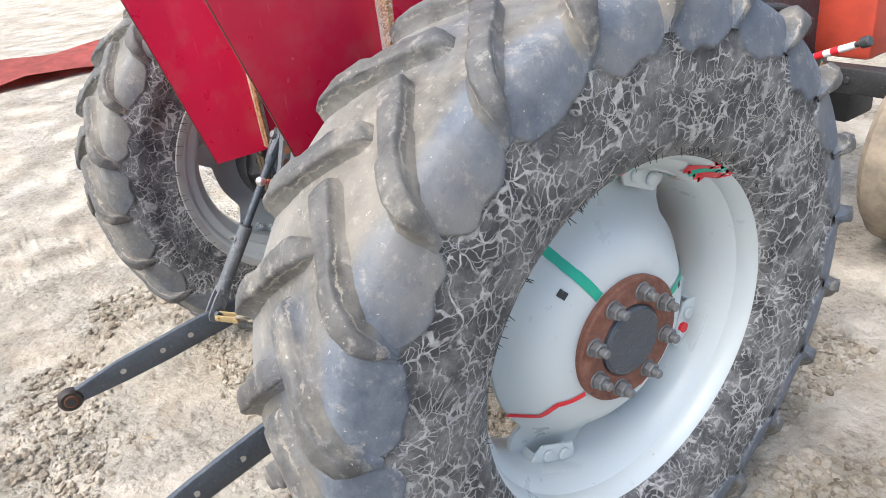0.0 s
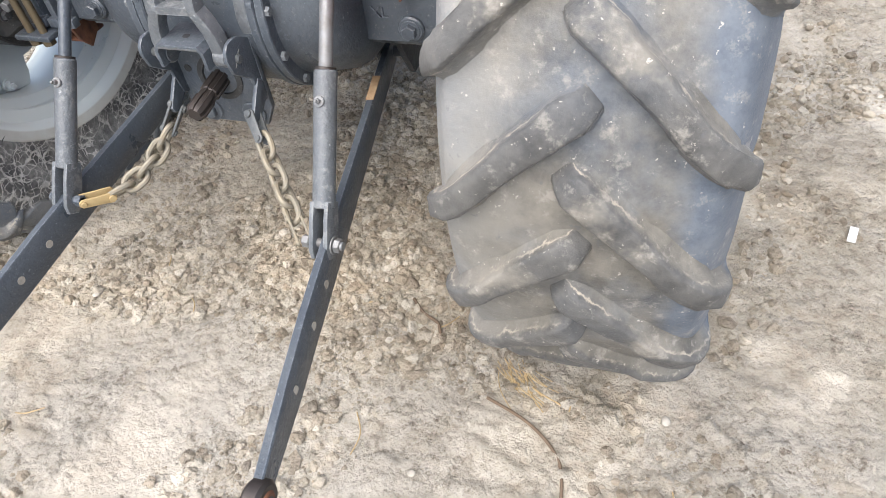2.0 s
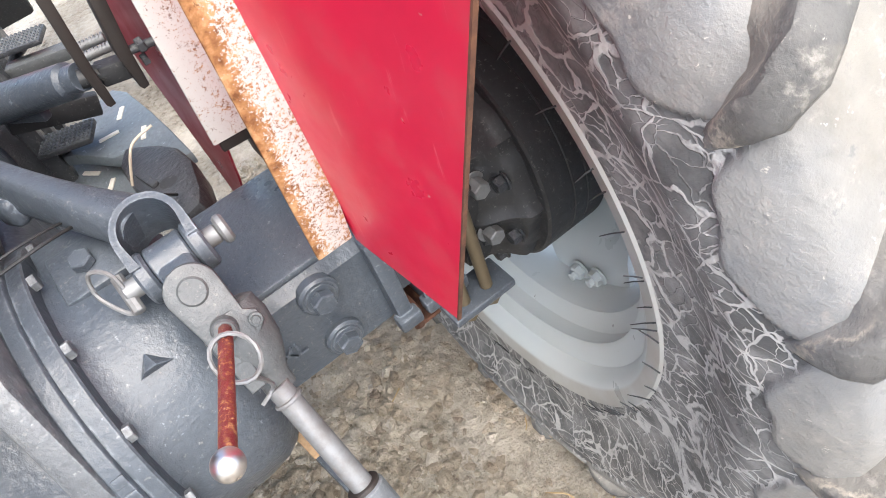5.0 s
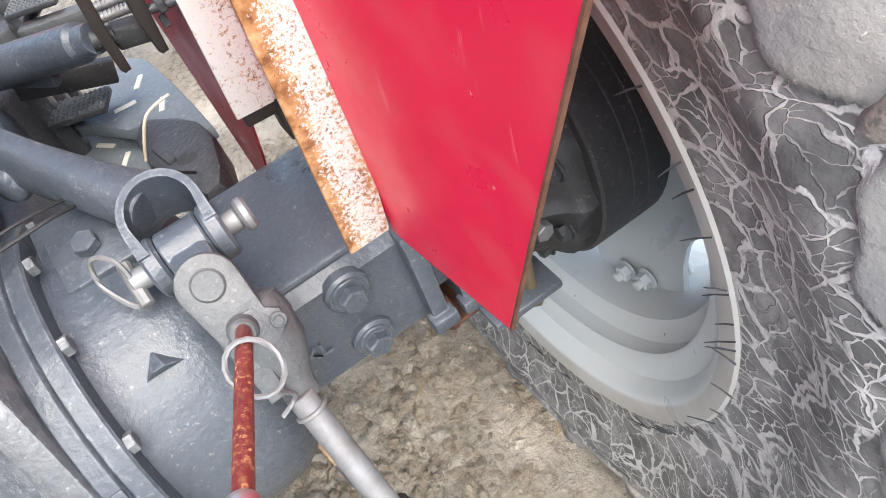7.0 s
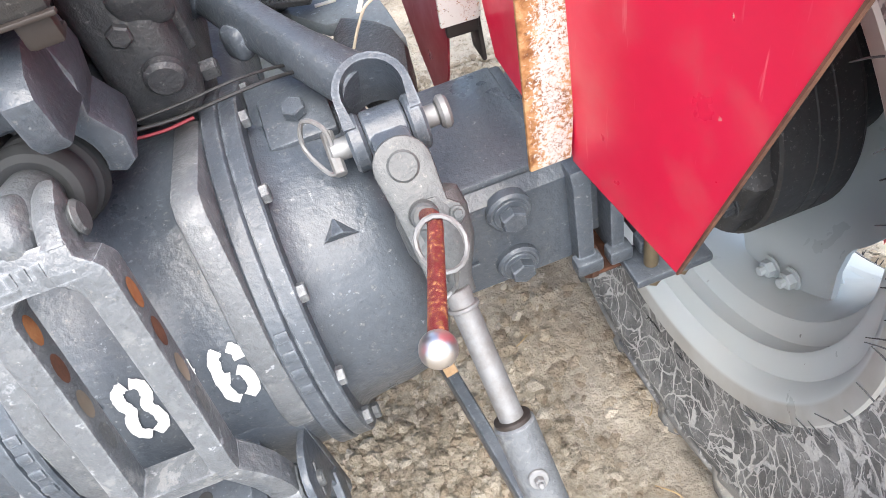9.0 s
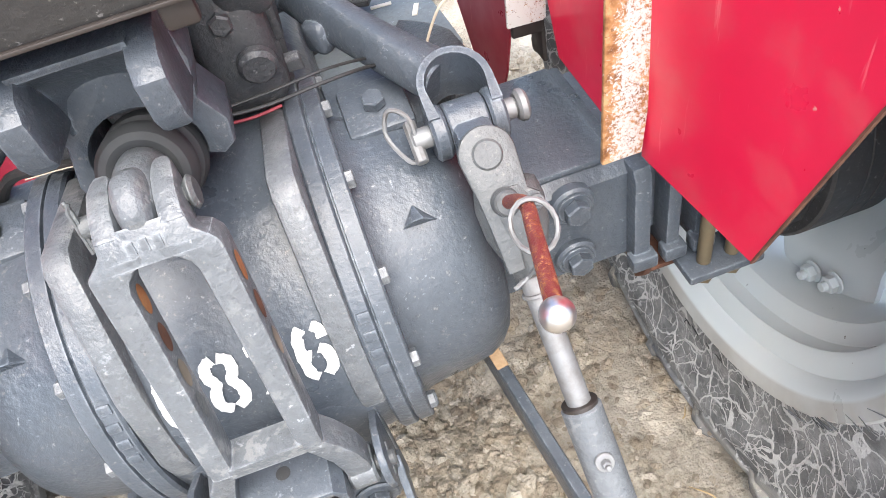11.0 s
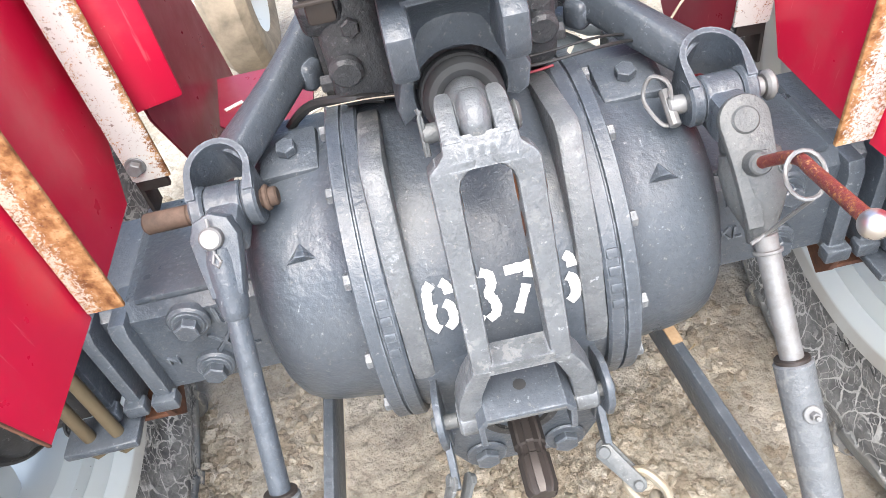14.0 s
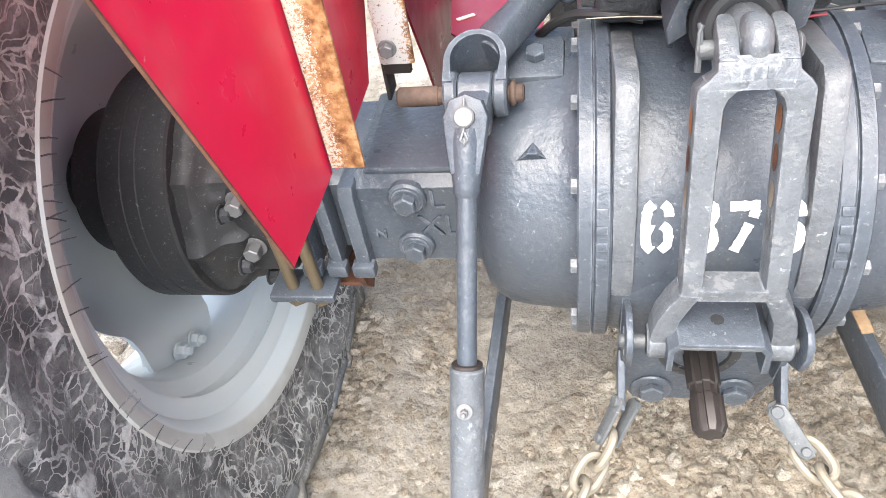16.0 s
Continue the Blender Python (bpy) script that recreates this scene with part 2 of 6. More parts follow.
CLOTH_RED = flat("faded_red_cloth", (0.5, 0.12, 0.1), 0.9, 0.4, 6)
ORANGE_RED = flat("orange_red_paint", (0.52, 0.07, 0.04), 0.5, 0.25, 12)


def tyre_rubber():
    """Weathered tyre rubber. Masks: wall (net of dried film), blue (sky reflection painted on the shoulder lobes), top
    (scuffed bar tops).
    """
    m = Mat("weathered_tyre_rubber")

    def mask(name):
        n = m.node("ShaderNodeAttribute")
        n.attribute_name = name
        return n.outputs["Fac"]

    wall, blue, top, pale = mask("wall"), mask("blue"), mask("top"), mask("pale")
    # tread: dusty beige grooves, blue-grey lobes, darker scuffed tops with pale chipped edges
    big, mid, fine = m.noise(4.2, 6, 0.6), m.noise(21, 6, 0.7), m.noise(95, 4, 0.7)
    dust = m.mix(m.ramp(mid, (0.32, 0.0), (0.68, 1.0)), (0.066, 0.063, 0.057), (0.178, 0.166, 0.145))
    # blue reflection of the sky on the lobes, put into the base colour
    sky_tint = m.mix(m.ramp(mid, (0.3, 0.0), (0.7, 1.0)), (0.063, 0.079, 0.105), (0.146, 0.164, 0.190))
    f = m.math("ADD", blue, m.math("MULTIPLY", m.math("SUBTRACT", big, 0.5), 2.2))
    c = m.mix(m.ramp(f, (0.05, 0.0), (0.6, 1.0)), dust, sky_tint)
    c = m.mix(m.ramp(m.noise(2.7, 5), (0.47, 0.0), (0.64, 0.5)), c, (0.235, 0.218, 0.186))
    c = m.mix(m.math("MULTIPLY", pale, m.ramp(m.noise(6, 5, 0.65), (0.35, 0.1), (0.62, 0.7))), c, (0.255, 0.25, 0.235))
    scuff = m.mix(m.ramp(mid, (0.35, 0.0), (0.7, 1.0)), (0.045, 0.046, 0.048), (0.105, 0.105, 0.104))
    lift = m.math("ADD", top, m.math("MULTIPLY", m.math("SUBTRACT", m.noise(60, 5, 0.7), 0.5), 1.2))
    c = m.mix(m.ramp(lift, (0.35, 0.0), (0.75, 0.74)), c, scuff)
    rim = m.math("MULTIPLY", m.ramp(lift, (0.22, 0.0), (0.36, 1.0), (0.5, 0.0)), m.ramp(m.noise(18, 4), (0.45, 0.0), (0.6, 0.75)))
    c = m.mix(rim, c, (0.42, 0.375, 0.305))
    mud = m.math("MULTIPLY", m.ramp(m.noise(7.5, 5, 0.65), (0.56, 0.0), (0.66, 0.5)), m.ramp(top, (0.0, 0.35), (0.5, 1.0)))
    c = m.mix(mud, c, (0.27, 0.247, 0.208))
    c = m.mix(m.ramp(m.noise(30, 6, 0.75), (0.55, 0.0), (0.66, 0.45)), c, (0.33, 0.31, 0.28))
    c = m.mix(m.ramp(fine, (0.66, 0.0), (0.70, 0.7)), c, (0.46, 0.43, 0.38))
    c = m.mix(m.ramp(m.noise(48, 5, 0.7), (0.63, 0.0), (0.69, 0.4)), c, (0.09, 0.095, 0.105))
    # wall: torn net of pale film on dark rubber
    warp = m.node("ShaderNodeTexNoise", Scale=11.0, Detail=5.0)
    m.link(m.co, warp.inputs["Vector"])
    off = m.node("ShaderNodeVectorMath")
    off.operation = "SCALE"
    off.inputs[3].default_value = 0.085
    m.link(warp.outputs["Color"], off.inputs[0])
    add = m.node("ShaderNodeVectorMath")
    m.link(m.co, add.inputs[0])
    m.link(off.outputs[0], add.inputs[1])
    squash = m.node("ShaderNodeMapping")
    squash.inputs["Scale"].default_value = (0.35, 1, 1)
    m.link(add.outputs[0], squash.inputs["Vector"])
    width = m.ramp(m.noise(13, 4), (0.30, 0.025), (0.70, 0.095))
    nets = []
    for scale, k in ((26, 1.0), (56, 1.0)):
        v = m.node("ShaderNodeTexVoronoi", Scale=scale)
        v.feature = "DISTANCE_TO_EDGE"
        m.link(squash.outputs[0], v.inputs["Vector"])
        q = m.math("DIVIDE", v.outputs["Distance"], m.math("MULTIPLY", width, k))
        nets.append(m.ramp(q, (0.55, 1.0), (1.0, 0.0)))
    net = m.math("MAXIMUM", nets[0], m.math("MULTIPLY", nets[1], m.ramp(m.noise(7, 3), (0.30, 0.1), (0.46, 0.95))))
    net = m.math("MULTIPLY", net, m.ramp(m.noise(24, 4, 0.6), (0.36, 0.1), (0.50, 1.0)))
    haze = m.ramp(m.noise(16, 4, 0.55), (0.40, 0.06), (0.66, 0.40))
    g = m.math("MAXIMUM", m.math("MULTIPLY", net, m.ramp(m.noise(9, 4), (0.3, 0.6), (0.6, 1.0))), haze)
    g = m.math("MULTIPLY", g, m.ramp(m.noise(70, 4, 0.7), (0.3, 0.45), (0.6, 1.0)))
    g = m.math("MAXIMUM", g, m.math("MULTIPLY", m.math("MULTIPLY", pale, nets[0]), 0.8))
    w = m.mix(g, m.mix(pale, (0.027, 0.029, 0.033), (0.062, 0.064, 0.066)), (0.47, 0.465, 0.45))
    c = m.mix(wall, c, w)
    m.bump(m.math("MULTIPLY", net, wall), 0.7, 0.0025)
    m.bump(fine, 0.6, 0.0018)
    m.bump(mid, 0.7, 0.005)
    m.b.inputs["Sheen Weight"].default_value = 0.03
    m.b.inputs["Sheen Roughness"].default_value = 0.5
    return m.set(c, m.ramp(mid, (0.3, 0.5), (0.7, 0.8)), spec=0.35)


TYRE = tyre_rubber()


def soil(name, clods=False):
    m = Mat(name)
    warp = m.node("ShaderNodeTexNoise", Scale=30.0, Detail=4.0)
    m.link(m.co, warp.inputs["Vector"])
    off = m.node("ShaderNodeVectorMath")
    off.operation = "SCALE"
    off.inputs[3].default_value = 0.02
    m.link(warp.outputs["Color"], off.inputs[0])
    add = m.node("ShaderNodeVectorMath")
    m.link(m.co, add.inputs[0])
    m.link(off.outputs[0], add.inputs[1])

    def cells(scale):
        v = m.node("ShaderNodeTexVoronoi", Scale=scale)
        m.link(add.outputs[0], v.inputs["Vector"])
        return v.outputs["Distance"], v.outputs["Color"]

    d1, c1 = cells(38)
    d2, c2 = cells(95)
    n = m.noise(2.4, 8, 0.66)
    c = m.ramp(n, (0.32, (0.255, 0.20, 0.138)), (0.47, (0.405, 0.355, 0.275)), (0.66, (0.56, 0.515, 0.435)))
    c = m.mix(m.ramp(m.noise(0.7, 5), (0.45, 0.0), (0.65, 0.65)), c, (0.585, 0.555, 0.495))
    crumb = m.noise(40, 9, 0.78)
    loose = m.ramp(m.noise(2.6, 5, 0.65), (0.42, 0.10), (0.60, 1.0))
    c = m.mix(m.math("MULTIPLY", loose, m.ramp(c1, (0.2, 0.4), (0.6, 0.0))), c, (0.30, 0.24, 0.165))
    # relief shading put into colour: crumb tops paler, shaded hollows darker
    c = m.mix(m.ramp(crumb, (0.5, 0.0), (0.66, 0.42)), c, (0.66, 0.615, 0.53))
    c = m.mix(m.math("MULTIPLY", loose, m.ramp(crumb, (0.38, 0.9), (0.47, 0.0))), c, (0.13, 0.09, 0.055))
    c = m.mix(m.ramp(m.noise(7, 5, 0.65), (0.56, 0.0), (0.70, 0.45)), c, (0.35, 0.265, 0.17))
    c = m.mix(m.ramp(m.noise(130, 3), (0.66, 0.0), (0.72, 0.4)), c, (0.66, 0.615, 0.535))
    c = m.mix(0.22, c, (0.385, 0.37, 0.345))
    if clods:
        isl = m.node("ShaderNodeNewGeometry").outputs["Random Per Island"]
        c = m.mix(0.55, c, m.ramp(isl, (0.0, (0.14, 0.10, 0.065)), (0.25, (0.31, 0.245, 0.17)), (0.7, (0.48, 0.42, 0.33)), (1.0, (0.64, 0.59, 0.50))))
    m.bump(m.noise(170, 5, 0.7), 0.7, 0.006)
    m.bump(m.math("MULTIPLY", loose, m.math("SUBTRACT", 1.0, d2)), 0.7, 0.008)
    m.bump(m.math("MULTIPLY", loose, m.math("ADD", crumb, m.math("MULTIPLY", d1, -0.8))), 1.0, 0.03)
    m.bump(m.noise(13, 6, 0.7), 0.9, 0.035)
    return m.set(c, 0.95, spec=0.12)


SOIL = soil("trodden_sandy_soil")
CLOD = soil("loose_soil_crumbs", True)


# ---- mesh helpers ----
def part(name, bm, mat, parent=None, label="", sharp=35.0):
    """Links a bmesh as one object under a thing or a part."""
    me = bpy.data.meshes.new(name)
    bmesh.ops.recalc_face_normals(bm, faces=bm.faces[:])
    bm.to_mesh(me)
    bm.free()
    for m in mat if isinstance(mat, (list, tuple)) else [mat]:
        me.materials.append(m)
    me.polygons.foreach_set("use_smooth", [True] * len(me.polygons))
    me.set_sharp_from_angle(angle=radians(sharp))
    ob = new(name, me)
    ob.parent = parent
    return tagged(ob, label)


def again(ob, m, parent=None):
    """One more object on the same mesh, at the pose m."""
    o = new(ob.name.split(".")[0], ob.data)
    o.parent, o.matrix_basis = parent or ob.parent, m
    return o


def bx(bm, c, s, rot=None, bev=0.004, seg=2):
    """A bevelled box: centre, full sizes, and an optional turn matrix."""
    r = bmesh.ops.create_cube(bm, size=1.0)
    vs = r["verts"]
    bmesh.ops.scale(bm, vec=Vector(s), verts=vs)
    if bev:
        es = list({e for v in vs for e in v.link_edges})
        o = bmesh.ops.bevel(bm, geom=es, offset=min(bev, min(s) * 0.45), segments=seg, affect="EDGES", profile=0.5)
        vs = list({v for f in o["faces"] for v in f.verts} | {v for v in vs if v.is_valid})
    if rot is not None:
        bmesh.ops.transform(bm, matrix=rot.to_4x4(), verts=vs)
    bmesh.ops.translate(bm, vec=Vector(c), verts=vs)
    return vs


def axis_frame(d):
    """A turn that takes +z to the direction d."""
    return Vector(d).to_track_quat("Z", "X").to_matrix()


def cyl(bm, p, q, r, r2=None, seg=20, bev=0.0):
    """A closed cylinder or cone from p to q, with chamfered rims."""
    p, q = Vector(p), Vector(q)
    r2 = r if r2 is None else r2
    length = (q - p).length
    rot = axis_frame(q - p)
    prof = [(0, 0.0), (max(r - bev, 1e-5), 0.0)] + ([(r, bev), (r2, length - bev)] if bev else [(r, 0.0), (r2, length)][1:]) + ([(max(r2 - bev, 1e-5), length)] if bev else []) + [(0, length)]
    if not bev:
        prof = [(0, 0.0), (r, 0.0), (r2, length), (0, length)]
    rings = []
    for rad, h in prof:
        if rad == 0:
            rings.append([bm.verts.new(p + rot @ Vector((0, 0, h)))])
        else:
            rings.append([bm.verts.new(p + rot @ Vector((rad * math.cos(k * math.tau / seg), rad * math.sin(k * math.tau / seg), h))) for k in range(seg)])
    for a, b in zip(rings, rings[1:]):
        for k in range(seg):
            j = (k + 1) % seg
            if len(a) == 1:
                bm.faces.new((a[0], b[j], b[k]))
            elif len(b) == 1:
                bm.faces.new((a[k], a[j], b[0]))
            else:
                bm.faces.new((a[k], a[j], b[j], b[k]))


def lathe(bm, prof, yc, zc, seg=64, closed=False, turn=0.0):
    """Turns a profile of (x, radius) round the axle line y = yc, z = zc."""
    rings = [[bm.verts.new((x, yc + r * math.cos(turn + k * math.tau / seg), zc + r * math.sin(turn + k * math.tau / seg))) for k in range(seg)] for x, r in prof]
    pairs = list(zip(rings, rings[1:])) + ([(rings[-1], rings[0])] if closed else [])
    for a, b in pairs:
        for k in range(seg):
            j = (k + 1) % seg
            bm.faces.new((a[k], a[j], b[j], b[k]))
    return rings


def prism(bm, pts, lo, hi, place, bev=0.0):
    """A flat outline pushed from lo to hi; place(u, v, w) gives the point."""
    a = [bm.verts.new(place(u, v, lo)) for u, v in pts]
    b = [bm.verts.new(place(u, v, hi)) for u, v in pts]
    fs = [bm.faces.new(a), bm.faces.new(b[::-1])]
    n = len(pts)
    for k in range(n):
        j = (k + 1) % n
        fs.append(bm.faces.new((a[j], a[k], b[k], b[j])))
    if bev:
        bmesh.ops.recalc_face_normals(bm, faces=fs)
        es = list({e for f in fs[:2] for e in f.edges})
        bmesh.ops.bevel(bm, geom=es, offset=bev, segments=2, affect="EDGES", profile=0.5)


def across_x(u, v, w):
    return Vector((w, u, v))


def tube(bm, pts, r, seg=10, closed=False, flat_z=1.0):
    """A round bar along points; r may be one radius or one for each point."""
    pts = [Vector(p) for p in pts]
    n = len(pts)
    rr = r if hasattr(r, "__len__") else [r] * n
    rings = []
    ref = Vector((0.0123, 0.0345, 1.0))
    for i, p in enumerate(pts):
        a = pts[(i - 1) % n] if closed or i else p
        b = pts[(i + 1) % n] if closed or i < n - 1 else p
        d = (b - a).normalized()
        s = d.cross(ref)
        if s.length < 0.2:
            s = d.cross(Vector((1, 0.1, 0)))
        s.normalize()
        u = s.cross(d)
        rings.append([bm.verts.new(p + rr[i] * (math.cos(k * math.tau / seg) * s + flat_z * math.sin(k * math.tau / seg) * u)) for k in range(seg)])
    pairs = list(zip(rings, rings[1:])) + ([(rings[-1], rings[0])] if closed else [])
    for a, b in pairs:
        for k in range(seg):
            j = (k + 1) % seg
            bm.faces.new((a[k], a[j], b[j], b[k]))
    if not closed:
        bm.faces.new(rings[0][::-1])
        bm.faces.new(rings[-1])


def hexhead(bm, p, d, r, h, washer=0.0):
    """A hexagon head on a thin washer, standing on p and pointing along d."""
    p, d = Vector(p), Vector(d).normalized()
    if washer:
        cyl(bm, p, p + d * 0.003, washer, seg=20, bev=0.0008)
        p = p + d * 0.003
    cyl(bm, p, p + d * h, r, seg=6, bev=r * 0.12)


def curve_pts(pts, n):
    """A smooth run of points through the given ones."""
    pts = [Vector(p) for p in pts]
    out = []
    for i in range(len(pts) - 1):
        p0, p1, p2, p3 = pts[max(i - 1, 0)], pts[i], pts[i + 1], pts[min(i + 2, len(pts) - 1)]
        for k in range(n):
            t = k / n
            out.append(0.5 * ((2 * p1) + (p2 - p0) * t + (2 * p0 - 5 * p1 + 4 * p2 - p3) * t * t + (3 * p1 - p0 - 3 * p2 + p3) * t ** 3))
    return out + [pts[-1]]


# ---- ground ----
def spread(near, step, far, grow=1.28):
    """Coordinates that are close together near the middle and wider towards the horizon."""
    a = list(np.arange(0, near + 1e-6, step))
    d = step
    while a[-1] < far:
        d *= grow
        a.append(a[-1] + d)
    return np.array([-v for v in a[:0:-1]] + a)


def lump(x, y):
    """Height of the trodden soil at a place: gentle waves, pressed cakes and sharp little clods."""
    p = Vector((x, y, 0.0))
    h = 0.018 * noise.fractal(p * 1.7, 0.9, 2.1, 3)
    rough = min(1.0, max(0.25, 0.62 + 1.5 * noise.noise(p * 1.6 + Vector((4.0, 1.0, 0.0)))))
    h += rough * 0.011 * noise.ridged_multi_fractal(p * 8.0, 0.9, 2.2, 3, 1.0, 2.0) * 0.5
    c = noise.noise(p * 19.0) + 0.6 * noise.noise(p * 43.0) + 0.35 * noise.noise(p * 90.0)
    h += rough * 0.019 * max(0.0, c - 0.02)
    d = noise.voronoi(p * 26.0 + Vector((0.6 * c, 0.4 * c, 0)))[0]
    h += rough * 0.021 * max(0.0, 0.5 - d[0]) * (0.6 + noise.noise(p * 6.0))
    return h - 0.010


def ground():
    xs, ys = spread(1.8, 0.0078, 900), spread(1.6, 0.0078, 900) + 0.3
    verts = []
    for y in ys:
        for x in xs:
            r = math.hypot(x, y)
            z = lump(x, y) if r < 2.7 else (0.018 * noise.fractal(Vector((x, y, 0)) * 1.7, 0.9, 2.1, 2) if r < 14 else 0.0)
            # soil pressed up round the tyres and flat under them
            for wx in (0.78, -0.76):
                d = math.hypot((x - wx) / 0.24, (y - 0.375) / 0.36)
                if d < 1.6:
                    k = max(0.0, 1 - abs(d - 1.0) / 0.6)
                    z = z * min(1.0, 0.35 + 0.65 * d) - 0.012 * max(0.0, 1 - d) + 0.012 * k * k
            verts.append((x, y, z - 0.004))
    nx, ny = len(xs), len(ys)
    faces = [(j * nx + i, j * nx + i + 1, (j + 1) * nx + i + 1, (j + 1) * nx + i) for j in range(ny - 1) for i in range(nx - 1)]
    me = bpy.data.meshes.new("ground")
    me.from_pydata(verts, [], faces)
    me.materials.append(SOIL)
    me.polygons.foreach_set("use_smooth", [True] * len(me.polygons))
    return tagged(new("ground", me), "trodden pale sandy soil with small clods", "ground", kind="structure")


ground()

# ---- the tractor ----
CX, AY, AZ = 0.006, 0.375, 0.612  # centre line, axle line
tractor = tagged(new("tractor"), "red and grey tractor standing on bare soil, rear hitch bare", "tractor")
tractor.location = (CX, 0, 0)


def at(alpha, r, x, yc=AY, zc=AZ):
    """A point round the axle: alpha in degrees up from the rear."""
    a = radians(alpha)
    return Vector((x, yc - r * math.cos(a), zc + r * math.sin(a)))


HALF = [(0.150, 0.366), (0.166, 0.382), (0.179, 0.412), (0.187, 0.452), (0.190, 0.495), (0.189, 0.53), (0.186, 0.56), (0.181, 0.585), (0.174, 0.61), (0.165, 0.628), (0.152, 0.641), (0.12, 0.648), (0.06, 0.652), (0.0, 0.653)]


def section(n=26):
    d = [0.0]
    for (a, b), (c, e) in zip(HALF, HALF[1:]):
        d.append(d[-1] + math.hypot(c - a, e - b))
    t = np.linspace(0, d[-1], n)
    us, rs = np.interp(t, d, [h[0] for h in HALF]), np.interp(t, d, [h[1] for h in HALF])
    return list(zip(us, rs))


LUGS = 22
PITCH = 360 / LUGS
SLANT = 13.5


def soft_step(x):
    x = np.clip(x, 0, 1)
    return x * x * (3 - 2 * x)


def profile_run():
    """The half section from the crown to the bead as smooth tables over its length."""
    pts = curve_pts([(u, r, 0) for u, r in HALF[::-1]], 8)
    d = [0.0]
    for p, q in zip(pts, pts[1:]):
        d.append(d[-1] + (q - p).length)
    return np.array(d), np.array([p.x for p in pts]), np.array([p.y for p in pts])


RUN, RUN_U, RUN_R = profile_run()


def carcass(s, h, inner):
    """Point (u, r) at the length s from the crown, h outside the carcass; a negative s lies past the crown."""
    t = abs(s)
    u, r = np.interp(t, RUN, RUN_U), np.interp(t, RUN, RUN_R)
    du = np.interp(t + 0.006, RUN, RUN_U) - np.interp(t - 0.006, RUN, RUN_U)
    dr = np.interp(t + 0.006, RUN, RUN_R) - np.interp(t - 0.006, RUN, RUN_R)
    ln = np.hypot(du, dr) + 1e-9
    u, r = u - h * dr / ln, r + h * du / ln
    if inner:
        # the inner wall stands flat behind the rim's edge
        r = np.maximum(r, 0.402 + (r - 0.366) * 0.55)
        k = soft_step((r - 0.47) / 0.09)
        u = np.where(u > 0.148, (0.148 + (u - 0.148) * 0.30) * (1 - k) + u * k, u)
    return u * np.where(np.asarray(s) < 0, -1, 1), r


def masked(me, **layers):
    """Stores one number for each vertex, as masks for wear and dust."""
    for k, v in layers.items():
        me.attributes.new(k, "FLOAT", "POINT").data.foreach_set("value", np.asarray(v, dtype=np.float32).ravel())


def grid_mesh(name, co, cols, closed, parent, label="", **layers):
    """A grid of points, rows by columns, as one smooth mesh."""
    rows = len(co) // cols
    r = np.arange(rows if closed else rows - 1)[:, None]
    c = np.arange(cols - 1)[None, :]
    q = (r + 1) % rows
    faces = np.stack([r * cols + c, q * cols + c, q * cols + c + 1, r * cols + c + 1], -1).reshape(-1, 4)
    me = bpy.data.meshes.new(name)
    me.from_pydata(co.tolist(), [], faces.tolist())
    me.polygons.foreach_set("use_smooth", [True] * len(me.polygons))
    me.materials.append(TYRE)
    masked(me, **layers)
    ob = new(name, me)
    ob.parent = parent
    return tagged(ob, label)


